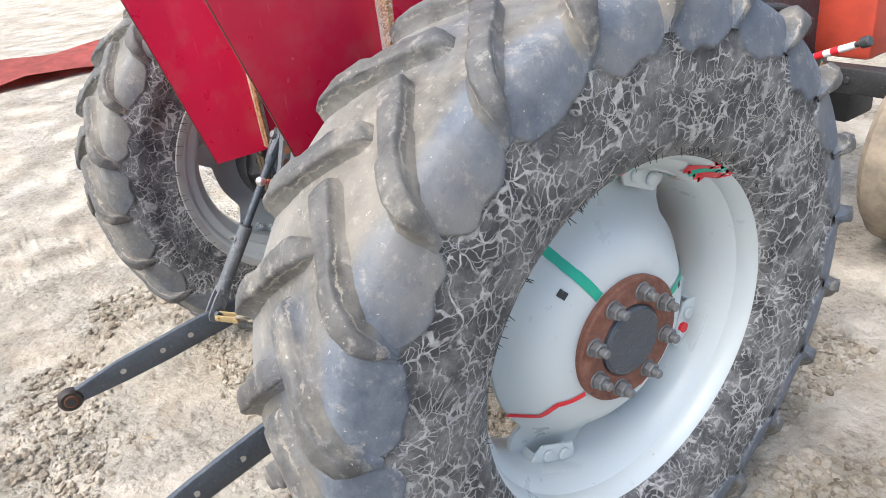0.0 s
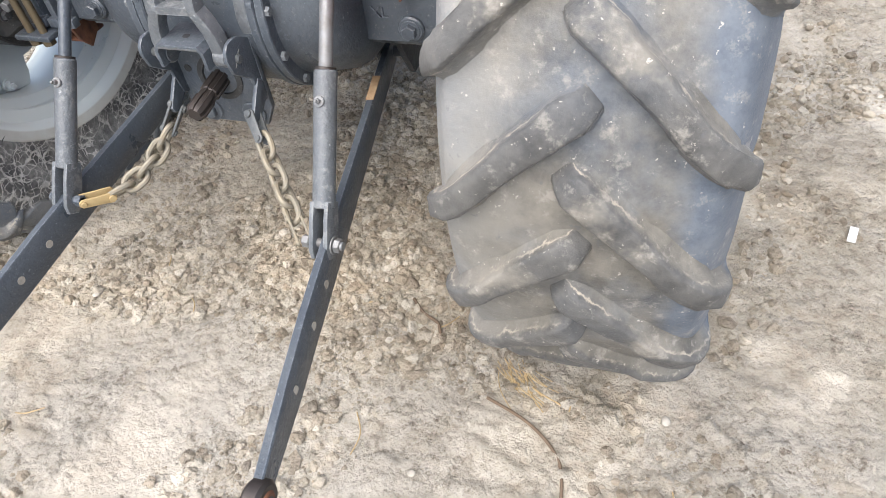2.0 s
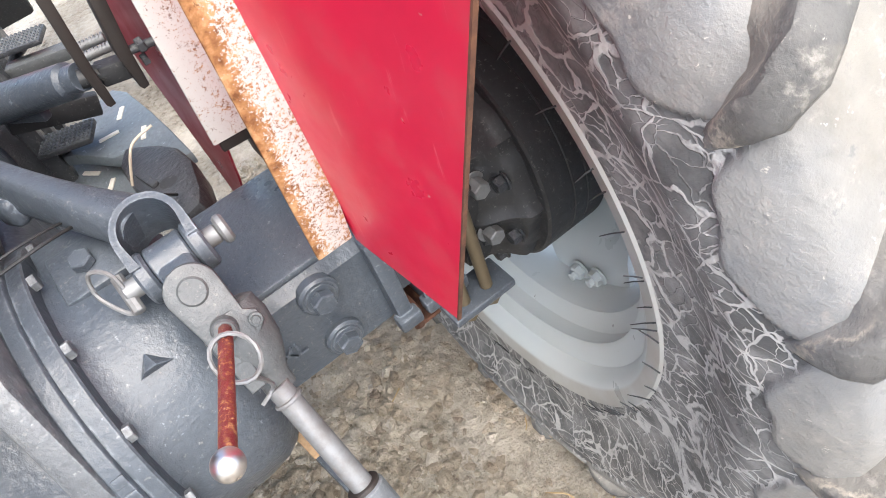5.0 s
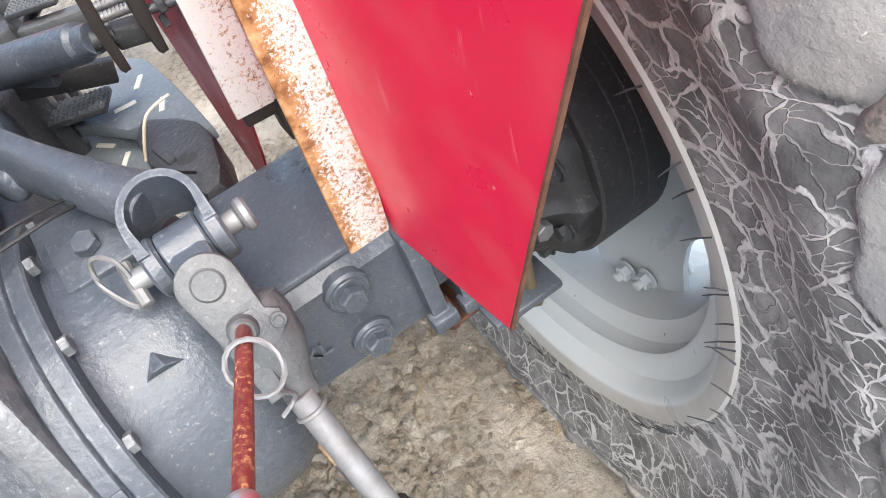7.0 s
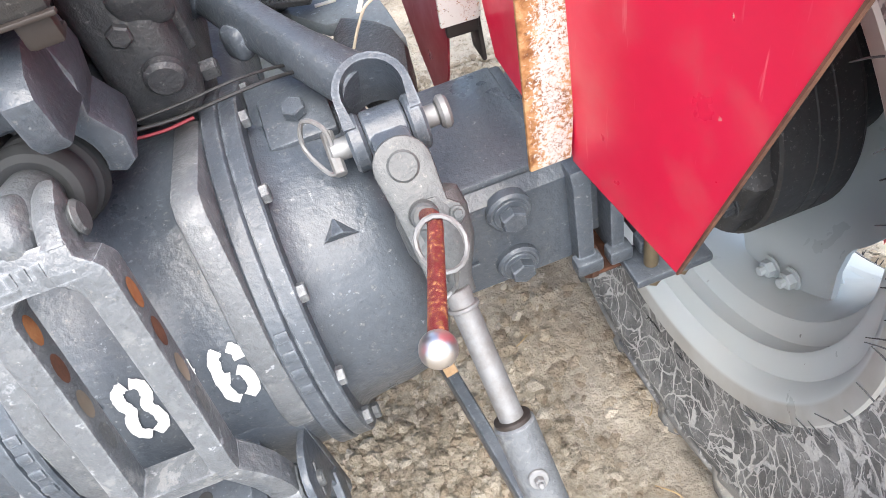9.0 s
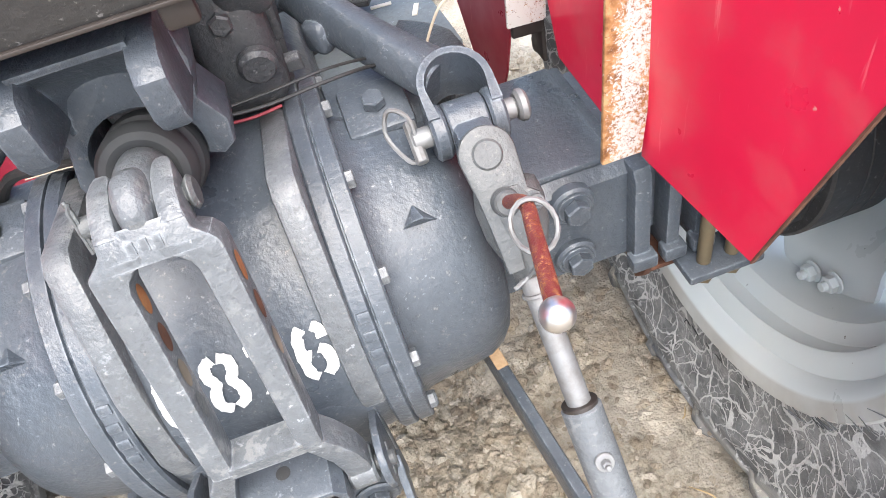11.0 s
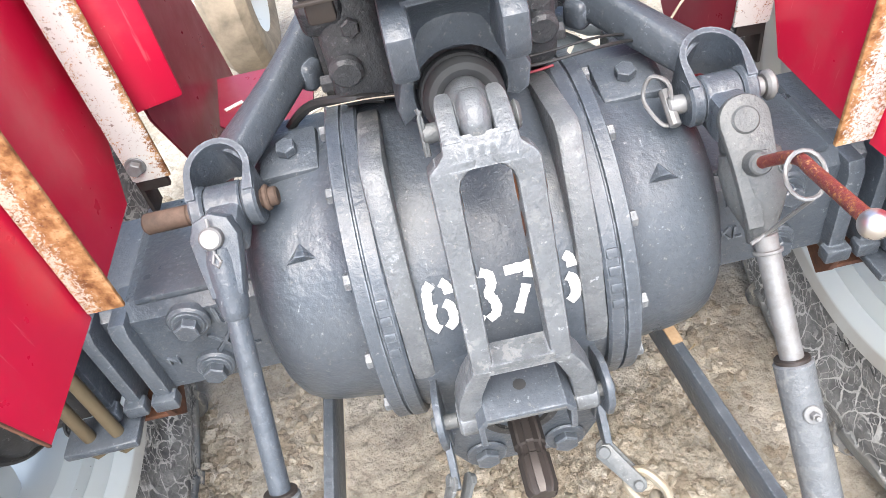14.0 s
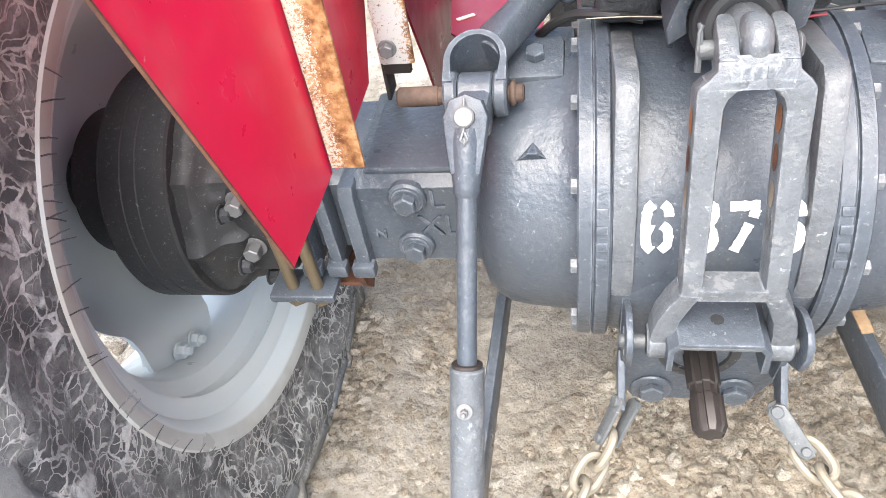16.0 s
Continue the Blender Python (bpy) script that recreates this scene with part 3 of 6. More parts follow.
def tyre(side, cx, nose_out, parent):
    """A bar-lug rear tyre. nose_out: angle of one outer bar's nose; the inner bars sit half a pitch lower."""
    noses = {1: nose_out, -1: nose_out - PITCH / 2}

    def place(al, u, r):
        """World points; weight flattens the tyre at the ground and widens it above."""
        a = np.radians(al)
        x, y, z = u, AY - r * np.cos(a), AZ + r * np.sin(a)
        x = np.where(z < 0.26, x * (1 + 0.07 * ((0.26 - z) / 0.33) ** 2), x)
        z = np.where(z < 0.0, z * 0.22, z)
        return np.stack([side * (cx + x), y, z], -1).reshape(-1, 3)

    # carcass: close rows where the lobes end on the shoulder
    end_s = float(RUN[-1])
    half = np.concatenate([np.linspace(0.004, 0.14, 9), np.linspace(0.146, 0.30, 40), np.linspace(0.306, end_s, 16)])
    ss = np.concatenate([-half[::-1], half])
    al = np.arange(LUGS * 40)[:, None] * 360 / (LUGS * 40)
    grid = np.broadcast_to(ss[None, :], (len(al), len(ss)))
    alg = np.broadcast_to(al, grid.shape)
    r0 = np.interp(np.abs(grid), RUN, RUN_R)
    end = np.where(grid > 0, noses[1], noses[-1]) - SLANT - 1.8 + PITCH / 2 + 0.7
    d = ((alg - end + PITCH / 2) % PITCH - PITCH / 2) / (PITCH / 2)
    wob = 0.004 * np.sin(alg * 0.9) + 0.003 * np.sin(alg * 0.37 + 1)
    edge = np.where(grid > 0, 0.546, 0.574) + wob + 0.058 * np.abs(d) ** 4 + 0.006 * d
    lobe = soft_step((r0 - edge) / 0.005)
    h = 0.006 * lobe
    u1, r1 = carcass(grid, h, False)
    u2, r2 = carcass(grid, h, True)
    u, r = np.where(grid < 0, u2, u1), np.where(grid < 0, r2, r1)
    grid_mesh("tyre", place(alg, u, r), len(ss), True, parent, "dusty rubber tyre with a net of pale film on its sidewall", wall=1 - lobe, blue=soft_step((np.abs(grid) - 0.10) / 0.07) * np.where(grid > 0, 1.0, 0.45), top=0 * grid, pale=soft_step((-grid - 0.02) / 0.12) * (1.0 if side > 0 else 0.1))
    rnd = random.Random(5)
    n = 22
    for sg in (1, -1):
        for k in range(LUGS):
            a0 = noses[sg] + k * PITCH + rnd.uniform(-0.25, 0.25)
            worn = rnd.uniform(0.0, 1.0)
            t = np.linspace(0, 1, n)
            s = -0.020 + 0.242 * t
            q = np.clip(s / 0.162, -0.13, 1)
            mid = a0 - SLANT * np.where(q > 0, np.abs(q) ** 1.1, q) - 2.6 * soft_step((s - 0.15) / 0.11)
            tall = 0.0365 - 0.003 * worn - 0.004 * t
            tall = tall * (1 - soft_step((s - 0.155) / 0.067)) ** 0.8
            tall[0] = -0.004
            tall[1] *= 0.72
            tall[2] *= 0.97
            wt = (0.0225 - 0.006 * soft_step(t * 1.6)) * (1 - 0.8 * soft_step((s - 0.165) / 0.057))
            wt[0], wt[1] = 0.012, 0.017
            foot = 0.017 * (1 - 0.45 * soft_step((s - 0.18) / 0.07))
            ds, da = np.gradient(s), np.radians(np.gradient(mid)) * 0.66
            ln = np.hypot(ds, da)
            ls, la = -da / ln, ds / ln
            flat_ = soft_step((s - 0.13) / 0.05)
            ls, la = ls * (1 - flat_), la * (1 - flat_) + flat_
            cols = [(-1.0, 0.0, -0.10), (-0.62, 0.0, 0.04), (-0.34, 0.0, 0.2), (-0.14, 0.0, 0.5), (-0.04, -1.0, 0.80), (0, -0.93, 0.93), (0, -0.78, 0.99), (0, -0.3, 1.0), (0, 0.3, 1.0), (0, 0.78, 0.99), (0, 0.93, 0.93), (0.04, 1.0, 0.80), (0.14, 0.0, 0.5), (0.34, 0.0, 0.2), (0.62, 0.0, 0.04), (1.0, 0.0, -0.10)]
            co = np.zeros((n, len(cols), 3))
            top = np.zeros((n, len(cols)))
            seed = rnd.uniform(0, 50)
            for j, (f, w, hh) in enumerate(cols):
                if abs(f) > 0.04:
                    off = np.sign(f) * wt + f * foot
                else:
                    off = w * wt + f * foot
                chip = 0.0016 * np.array([noise.noise(Vector((seed, i * 0.9, j * 0.7))) for i in range(n)])
                off = off + chip * (2.2 if hh > 0.3 else 0.5)
                s2 = s + ls * off
                a2 = mid + np.degrees(la * off / 0.66)
                uu, rr = carcass(s2, tall * hh + 0.0066 * (hh > 0) * (s2 > 0.1) - 0.004 * (hh < 0) + chip, False)
                if sg < 0:
                    # the inner ends are worn back on the shoulder
                    uu = uu - 0.011 * soft_step((s2 - 0.12) / 0.07)
                co[:, j] = place(a2, sg * uu, rr).reshape(-1, 3)
                top[:, j] = max(0.0, (hh - 0.4) / 0.6) if hh > 0.4 else 0.0
            fade = 1 - soft_step((s - 0.15) / 0.08)
            bl = soft_step((s - 0.16) / 0.08) * (1.0 if sg > 0 else 0.4)
            grid_mesh("tread_bar", co.reshape(-1, 3), len(cols), False, parent, wall=0 * top, blue=np.broadcast_to(bl[:, None], top.shape), top=top * fade[:, None], pale=np.broadcast_to((soft_step((s - 0.06) / 0.1) * (0.4 if sg < 0 and side > 0 else 0.0))[:, None], top.shape))


RIM_IN = [(0.160, 0.389), (0.1575, 0.376), (0.146, 0.363), (0.122, 0.353), (0.108, 0.351), (0.088, 0.331), (0.04, 0.322), (-0.05, 0.322), (-0.068, 0.327), (-0.078, 0.343), (-0.086, 0.352), (-0.104, 0.354), (-0.112, 0.350), (-0.118, 0.356), (-0.126, 0.382), (-0.146, 0.390), (-0.1545, 0.402), (-0.160, 0.424)]
LUG_AT = 26.0
DISC = [(0.06, 0.876), (0.13, 0.876), (0.145, 0.873), (0.165, 0.868), (0.19, 0.857), (0.21, 0.842), (0.23, 0.822), (0.25, 0.800), (0.27, 0.781), (0.29, 0.769), (0.315, 0.764), (0.335, 0.763)]


def disc_x(r):
    return float(np.interp(r, [p[0] for p in DISC], [p[1] for p in DISC]))


def disc_edge(alpha):
    d = abs((alpha - LUG_AT + 45) % 90 - 45)
    k = min(1.0, max(0.0, (d - 15) / 11))
    k = k * k * (3 - 2 * k)
    return 0.332 - 0.072 * k


def ribbon(name, side, dx, pts, width, mat, parent, surface, lift=0.0022):
    """A brushed stripe that follows the disc or the rim; pts are (alpha, r)."""
    bm = bmesh.new()
    rows = []
    fine = []
    for (a, r), (b, q) in zip(pts, pts[1:]):
        fine += [(a + (b - a) * k / 8, r + (q - r) * k / 8) for k in range(8)]
    fine.append(pts[-1])
    rnd = random.Random(len(pts))
    for i, (a, r) in enumerate(fine):
        a2, r2 = fine[min(i + 1, len(fine) - 1)]
        a1, r1 = fine[max(i - 1, 0)]
        dt, dr = radians(a2 - a1) * r, r2 - r1
        ln = math.hypot(dt, dr) or 1
        w = width / 2 * rnd.uniform(0.93, 1.05)
        row = []
        for sg in (-1, 1):
            rr, aa = r + sg * w * dt / ln, a - sg * math.degrees(w * dr / ln / r)
            row.append(bm.verts.new(at(aa, rr, side * (surface(rr) + dx + lift))))
        rows.append(row)
    for p, q in zip(rows, rows[1:]):
        bm.faces.new((p[0], p[1], q[1], q[0]))
    return part(name, bm, mat, parent)


def wheel(side, shift, nose):
    cx = 0.765 + shift
    # disc
    bm = bmesh.new()
    seg = 144
    for back in (0, 1):
        rings = []
        for i in range(len(DISC) + 6):
            ring = []
            for k in range(seg):
                al = k * 360 / seg
                top = disc_edge(al)
                r = 0.06 + (top - 0.06) * i / (len(DISC) + 5)
                ring.append(bm.verts.new(at(al, r, side * (disc_x(r) + shift - 0.009 * back))))
            rings.append(ring)
        for a, b in zip(rings, rings[1:]):
            for k in range(seg):
                j = (k + 1) % seg
                bm.faces.new((a[k], a[j], b[j], b[k]))
        if back:
            for k in range(seg):
                j = (k + 1) % seg
                bm.faces.new((front[k], front[j], rings[-1][j], rings[-1][k]))
        front = rings[-1]
    disc = part("wheel", bm, RIM, tractor, "pale grey painted steel wheel disc with a coarse bar-lug tyre")
    tyre(side, cx, nose, disc)
    bm = bmesh.new()
    lathe(bm, [(side * (cx + u), r) for u, r in RIM_IN] + [(side * (cx + u * 0.97), r + 0.006) for u, r in RIM_IN[::-1]], AY, AZ, 112, True)
    part("rim", bm, RIM_BACK, disc, "pale grey painted rim")
    for k in range(4):
        al = LUG_AT + 90 * k
        fr = Matrix(((0, side, 0), (math.sin(radians(al)), 0, -math.cos(radians(al))), (math.cos(radians(al)), 0, math.sin(radians(al)))))
        bm = bmesh.new()
        # bent bracket: an upright face, a foot that runs out along the rim, and two flat bolt heads
        rot = lambda u, v, w, fr=fr: Vector((w, AY, AZ)) + Vector((0, fr[1][0] * u + fr[1][2] * v, fr[2][0] * u + fr[2][2] * v))
        f0, f1 = sorted((side * (0.796 + shift), side * (0.804 + shift)))
        prism(bm, [(-0.066, 0.333), (-0.060, 0.300), (-0.046, 0.280), (0.046, 0.280), (0.060, 0.300), (0.066, 0.333)], f0, f1, rot, 0.004)
        f0, f1 = sorted((side * (0.792 + shift), side * (0.836 + shift)))
        prism(bm, [(-0.066, 0.321), (0.066, 0.321), (0.068, 0.331), (-0.068, 0.331)], f0, f1, rot, 0.003)
        for sg in (-1, 1):
            prism(bm, [(sg * 0.064, 0.330), (sg * 0.056, 0.300), (sg * 0.050, 0.304), (sg * 0.056, 0.330)], *sorted((side * (0.764 + shift), side * (0.800 + shift))), rot, 0.002)
        for u in (-0.024, 0.024):
            cyl(bm, rot(u, 0.303, side * (0.803 + shift)), rot(u, 0.303, side * (0.811 + shift)), 0.0145, seg=18, bev=0.003)
        lug = part("rim_bracket", bm, RIM, disc)
        for u in (-0.024, 0.024):
            bm = bmesh.new()
            hexhead(bm, rot(u, 0.303, side * (0.752 + shift)), (-side, 0, 0), 0.014, 0.013, 0.018)
            cyl(bm, rot(u, 0.303, side * (0.738 + shift)), rot(u, 0.303, side * (0.727 + shift)), 0.0075, seg=10, bev=0.001)
            part("bracket_bolt", bm, RIM, disc)
    # hub
    bm = bmesh.new()
    lathe(bm, [(side * (0.877 + shift), 0.062), (side * (0.877 + shift), 0.131), (side * (0.888 + shift), 0.1315), (side * (0.892 + shift), 0.127), (side * (0.893 + shift), 0.078), (side * (0.888 + shift), 0.072), (side * (0.888 + shift), 0.05)], AY, AZ, 64)
    part("hub_flange", bm, FLANGE_RUST, disc, "brown rusted hub flange")
    bm = bmesh.new()
    rings = lathe(bm, [(side * (0.886 + shift), 0.0735), (side * (0.897 + shift), 0.0725), (side * (0.901 + shift), 0.068), (side * (0.902 + shift), 0.02), (side * (0.902 + shift), 0.004)], AY, AZ, 48)
    bm.faces.new(rings[-1])
    part("hub_cap", bm, GREY, disc, "grey scuffed hub cap")
    for k in range(8):
        al = 18 + 45 * k
        bm = bmesh.new()
        p = at(al, 0.1016, side * (0.891 + shift))
        d = Vector((side, 0, 0))
        cyl(bm, p, p + d * 0.004, 0.019, seg=20, bev=0.001)
        hexhead(bm, p + d * 0.004, d, 0.0165, 0.017)
        cyl(bm, p + d * 0.02, p + d * 0.036, 0.0095, seg=14, bev=0.002)
        part("wheel_stud", bm, STEEL, disc)
    return disc


def axis_turn(al):
    """Turn about the axle for a piece whose local y runs outwards at alpha."""
    a = radians(al)
    return Matrix(((1, 0, 0), (0, -math.cos(a), math.sin(a)), (0, math.sin(a), math.cos(a))))


SHIFT_R, SHIFT_L = 0.010, 0.085
wheel_right = wheel(1, SHIFT_R, 25.4)
wheel_left = wheel(-1, SHIFT_L, 22.0)

# painted stripes on the right wheel
for pts, w, mt in (([(60, 0.262), (60, 0.21), (61.5, 0.135)], 0.021, GREEN_STRIPE), ([(-25.5, 0.262), (-32, 0.222), (-27, 0.187), (-36, 0.135)], 0.0125, RED_STRIPE), ([(168, 0.255), (165.5, 0.19), (163.5, 0.138)], 0.016, GREEN_STRIPE), ([(-110, 0.135), (-111, 0.16)], 0.013, RED_STRIPE)):
    ribbon("paint_stripe", 1, SHIFT_R, pts, w, mt, wheel_right, disc_x)


def rim_x(r):
    return float(np.interp(r, [0.322, 0.331, 0.351, 0.353, 0.363, 0.376, 0.389], [0.805, 0.853, 0.873, 0.887, 0.911, 0.9225, 0.925]))


for k, mt in enumerate((RED_STRIPE, GREEN_STRIPE, RED_STRIPE)):
    a0 = 131.5 - 3.3 * k
    ribbon("paint_stripe", 1, SHIFT_R, [(a0 - 3, 0.326), (a0 + 0.6, 0.336), (a0 - 2.4, 0.345), (a0 + 1.4, 0.356), (a0 - 1.0, 0.367), (a0 + 1.6, 0.378), (a0, 0.385)], 0.0165, mt, wheel_right, rim_x)
    b0 = 85 - 2.6 * k
    ribbon("paint_stripe", 1, SHIFT_R, [(b0, 0.353), (b0 + 1.2, 0.365), (b0, 0.384)], 0.013, (GREEN_STRIPE, RED_STRIPE, GREEN_STRIPE)[k], wheel_right, rim_x)
bm = bmesh.new()
cyl(bm, (0.8035 + SHIFT_R, AY - 0.300 * math.cos(radians(-152)), AZ + 0.300 * math.sin(radians(-152))), (0.8115 + SHIFT_R, AY - 0.300 * math.cos(radians(-152)), AZ + 0.300 * math.sin(radians(-152))), 0.012, seg=18)
part("paint_dot", bm, RED_STRIPE, wheel_right)
# square holes: black faces on the disc paint the dark inside
for al, r, hw in ((47.6, 0.197, 0.0075), (167.5, 0.176, 0.0065)):
    bm = bmesh.new()
    c = at(al, r, disc_x(r) + SHIFT_R + 0.001)
    sl = (disc_x(r + 0.01) - disc_x(r - 0.01)) / 0.02
    bm.faces.new([bm.verts.new(c + Vector((sl * v * hw, 0, 0)) + axis_turn(al) @ Vector((0.0012, v * hw, u * hw))) for u, v in ((-1, -1), (1, -1), (1, 1), (-1, 1))])
    part("square_hole", bm, BLACK, wheel_right, "black patch painted as a small square hole in the disc")


def vent_hairs(side, cx, inner, parent, count, seed):
    """Rubber moulding hairs that stand over the rim edge."""
    rr = random.Random(seed)
    bm = bmesh.new()
    for k in range(count):
        al = rr.uniform(0, 360)
        u = (-0.168 if inner else 0.162)
        r = 0.432 if inner else 0.394
        p = at(al, r, side * (cx + u))
        q = at(al + rr.uniform(-1.5, 1.5), r - rr.uniform(0.012, 0.024), side * (cx + u + (-1 if inner else 1) * rr.uniform(0.004, 0.014)))
        tube(bm, [p, p.lerp(q, 0.5) + Vector((0, 0, 0.001)), q], [0.0011, 0.001, 0.0006], 4)
    return tagged(part("rubber_hairs", bm, RUBBER_BOOT, parent, "short black rubber moulding hairs along the bead"), kind="stuff")


vent_hairs(1, 0.765 + SHIFT_R, False, wheel_right, 150, 3)
vent_hairs(1, 0.765 + SHIFT_R, True, wheel_right, 90, 4)
vent_hairs(-1, 0.765 + SHIFT_L, True, wheel_left, 60, 6)

# ---- rear axle ----
HY, HZ = 0.316, 0.646  # line of the round housing
bm = bmesh.new()
lathe(bm, [(-0.116, 0.10), (-0.116, 0.201), (-0.10, 0.2035), (0.10, 0.2035), (0.116, 0.201), (0.116, 0.10)], HY, HZ, 96)
bx(bm, (0, 0.62, 0.60), (0.30, 0.42, 0.42), bev=0.04, seg=3)
centre = part("centre_housing", bm, GREY, tractor, "grey painted cast centre housing with a white stencilled number")

DIGITS = {
    "6": [[(0.36, 0.97), (0.17, 0.84), (0.11, 0.45), (0.17, 0.14), (0.36, 0.03)], [(0.68, 0.97), (0.86, 0.88), (0.90, 0.72)], [(0.66, 0.56), (0.86, 0.46), (0.88, 0.18), (0.64, 0.03)], [(0.20, 0.50), (0.38, 0.46)]],
    "8": [[(0.42, 0.98), (0.16, 0.9), (0.12, 0.7), (0.26, 0.55), (0.12, 0.36), (0.12, 0.14), (0.42, 0.02)], [(0.58, 0.98), (0.86, 0.9), (0.88, 0.7), (0.74, 0.55), (0.90, 0.36), (0.88, 0.14), (0.58, 0.02)]],
    "7": [[(0.02, 0.91), (0.98, 0.93)], [(0.86, 0.86), (0.78, 0.70)], [(0.68, 0.58), (0.46, 0.30), (0.24, 0.02)]],
}


def stencil(ch, x0, w, a_low, a_high, r):
    """One stencilled figure laid on the round housing."""
    bm = bmesh.new()
    hgt = radians(a_high - a_low) * r
    rnd = random.Random(ord(ch) + int(x0 * 1000))
    for line in DIGITS[ch]:
        fine = [(p.x, p.y) for p in curve_pts([(u, v, 0) for u, v in line], 6)] if len(line) > 2 else [(line[0][0] + (line[1][0] - line[0][0]) * k / 6, line[0][1] + (line[1][1] - line[0][1]) * k / 6) for k in range(7)]
        rows = []
        for i, (u, v) in enumerate(fine):
            u1, v1 = fine[max(i - 1, 0)]
            u2, v2 = fine[min(i + 1, len(fine) - 1)]
            dx, dy = (u2 - u1) * w, (v2 - v1) * hgt
            ln = math.hypot(dx, dy) or 1
            th = 0.0054 * rnd.uniform(0.84, 1.12)
            rows.append([bm.verts.new(at(a_low + (v * hgt + sg * th * dx / ln) / r * 57.3, r, x0 + u * w - sg * th * dy / ln, HY, HZ)) for sg in (-1, 1)])
        for p, q in zip(rows, rows[1:]):
            bm.faces.new((p[0], p[1], q[1], q[0]))
    return part("stencilled_figure", bm, WHITE_STENCIL, centre, "white stencilled figure " + ch)


for ch, x0 in (("6", -0.087), ("8", -0.041), ("7", 0.002), ("6", 0.046)):
    stencil(ch, x0 + 0.007, 0.031, 15.8, 31.8, 0.2058)


for s in (-1, 1):
    # flange pair, rib and shim tabs
    bm = bmesh.new()
    lathe(bm, [(s * 0.112, 0.15), (s * 0.112, 0.209), (s * 0.115, 0.212), (s * 0.1285, 0.212), (s * 0.130, 0.2105), (s * 0.131, 0.206), (s * 0.1325, 0.206), (s * 0.1335, 0.2105), (s * 0.148, 0.2105), (s * 0.150, 0.208), (s * 0.150, 0.15)], HY, HZ, 96)
    flange = part("housing_flange", bm, GREY, tractor)
    bm = bmesh.new()
    prism(bm, [(0.345, 0.845), (0.335, 0.855), (0.205, 0.877), (0.188, 0.868), (0.128, 0.752), (0.108, 0.668), (0.112, 0.635), (0.13, 0.635), (0.140, 0.68), (0.168, 0.76), (0.215, 0.815), (0.30, 0.842)], *sorted((s * 0.086, s * 0.1125)), across_x, 0.005)
    part("housing_rib", bm, YOKE, tractor)
    for k in range(4):
        bm = bmesh.new()
        al = 12.9 + 5.4 * k
        bx(bm, at(al, 0.210, s * 0.123, HY, HZ), (0.013, 0.008, 0.011), axis_turn(al), 0.0015)
        part("shim_tab", bm, GREY, flange)
    for k in range(13):
        al = 9.4 + 360 / 13 * k
        bm = bmesh.new()
        hexhead(bm, at(al, 0.1985, s * 0.149, HY, HZ), (s, 0, 0), 0.0095, 0.0085)
        part("flange_bolt", bm, YOKE, flange)
    # trumpet housing: round bell that runs out into a square beam with upright fins
    bm = bmesh.new()
    lathe(bm, [(s * 0.148, 0.12), (s * 0.148, 0.186), (s * 0.156, 0.180), (s * 0.175, 0.177), (s * 0.21, 0.174), (s * 0.236, 0.169), (s * 0.253, 0.160), (s * 0.265, 0.146), (s * 0.273, 0.127), (s * 0.277, 0.10), (s * 0.278, 0.05)], HY, HZ, 80)
    axle = part("axle_bell", bm, GREY, tractor, "grey painted cast axle bell, rough skin")
    bm = bmesh.new()
    bx(bm, (s * 0.20, 0.325, 0.822), (0.07, 0.07, 0.022), Matrix.Rotation(radians(12), 3, "X"), 0.005)
    bx(bm, (s * 0.20, 0.345, 0.815), (0.095, 0.10, 0.022), Matrix.Rotation(radians(12), 3, "X"), 0.006)
    part("bolt_pad", bm, GREY, axle)
    bm = bmesh.new()
    lo, hi = (at(50.0 + k, 0.1725, s * 0.20, HY, HZ) for k in (-3.4, 4.2))
    wing = [Vector((dx, 0, 0)) + lo for dx in (-0.019, 0.019)] + [hi]
    peak = at(48.0, 0.189, s * 0.20, HY, HZ)
    vs = [bm.verts.new(v) for v in wing + [peak + Vector((0.006, 0, 0)), peak - Vector((0.006, 0, 0))]]
    for f in ((0, 1, 3, 4), (1, 2, 3), (2, 0, 4), (2, 4, 3), (0, 2, 1)):
        bm.faces.new([vs[i] for i in f])
    part("cast_nub", bm, GREY, axle)
    bm = bmesh.new()
    prism(bm, [(0.262, 0.545), (0.44, 0.545), (0.462, 0.57), (0.462, 0.700), (0.445, 0.713), (0.262, 0.713), (0.243, 0.695), (0.243, 0.562)], *sorted((s * 0.25, s * 0.445)), across_x, 0.006)
    beam = part("axle_beam", bm, GREY, tractor, "grey painted square cast axle beam")
    bm = bmesh.new()
    bx(bm, (s * 0.34, 0.35, 0.713), (0.18, 0.19, 0.012), bev=0.005)
    part("beam_top", bm, GREY, beam)
    bm = bmesh.new()
    prism(bm, [(0.275, 0.56), (0.44, 0.56), (0.455, 0.575), (0.455, 0.69), (0.44, 0.703), (0.275, 0.703), (0.258, 0.69), (0.258, 0.575)], *sorted((s * 0.443, s * 0.575)), across_x, 0.006)
    part("beam_neck", bm, GREY, beam)
    for x, w in ((0.452, 0.022), (0.492, 0.018), (0.530, 0.018)):
        bm = bmesh.new()
        prism(bm, [(0.225, 0.556), (0.30, 0.548), (0.30, 0.706), (0.232, 0.706), (0.225, 0.69)], *sorted((s * (x - w / 2), s * (x + w / 2))), across_x, 0.004)
        bx(bm, (s * x, 0.225, 0.560), (w + 0.012, 0.022, 0.022), bev=0.004)
        part("beam_fin", bm, GREY, beam)
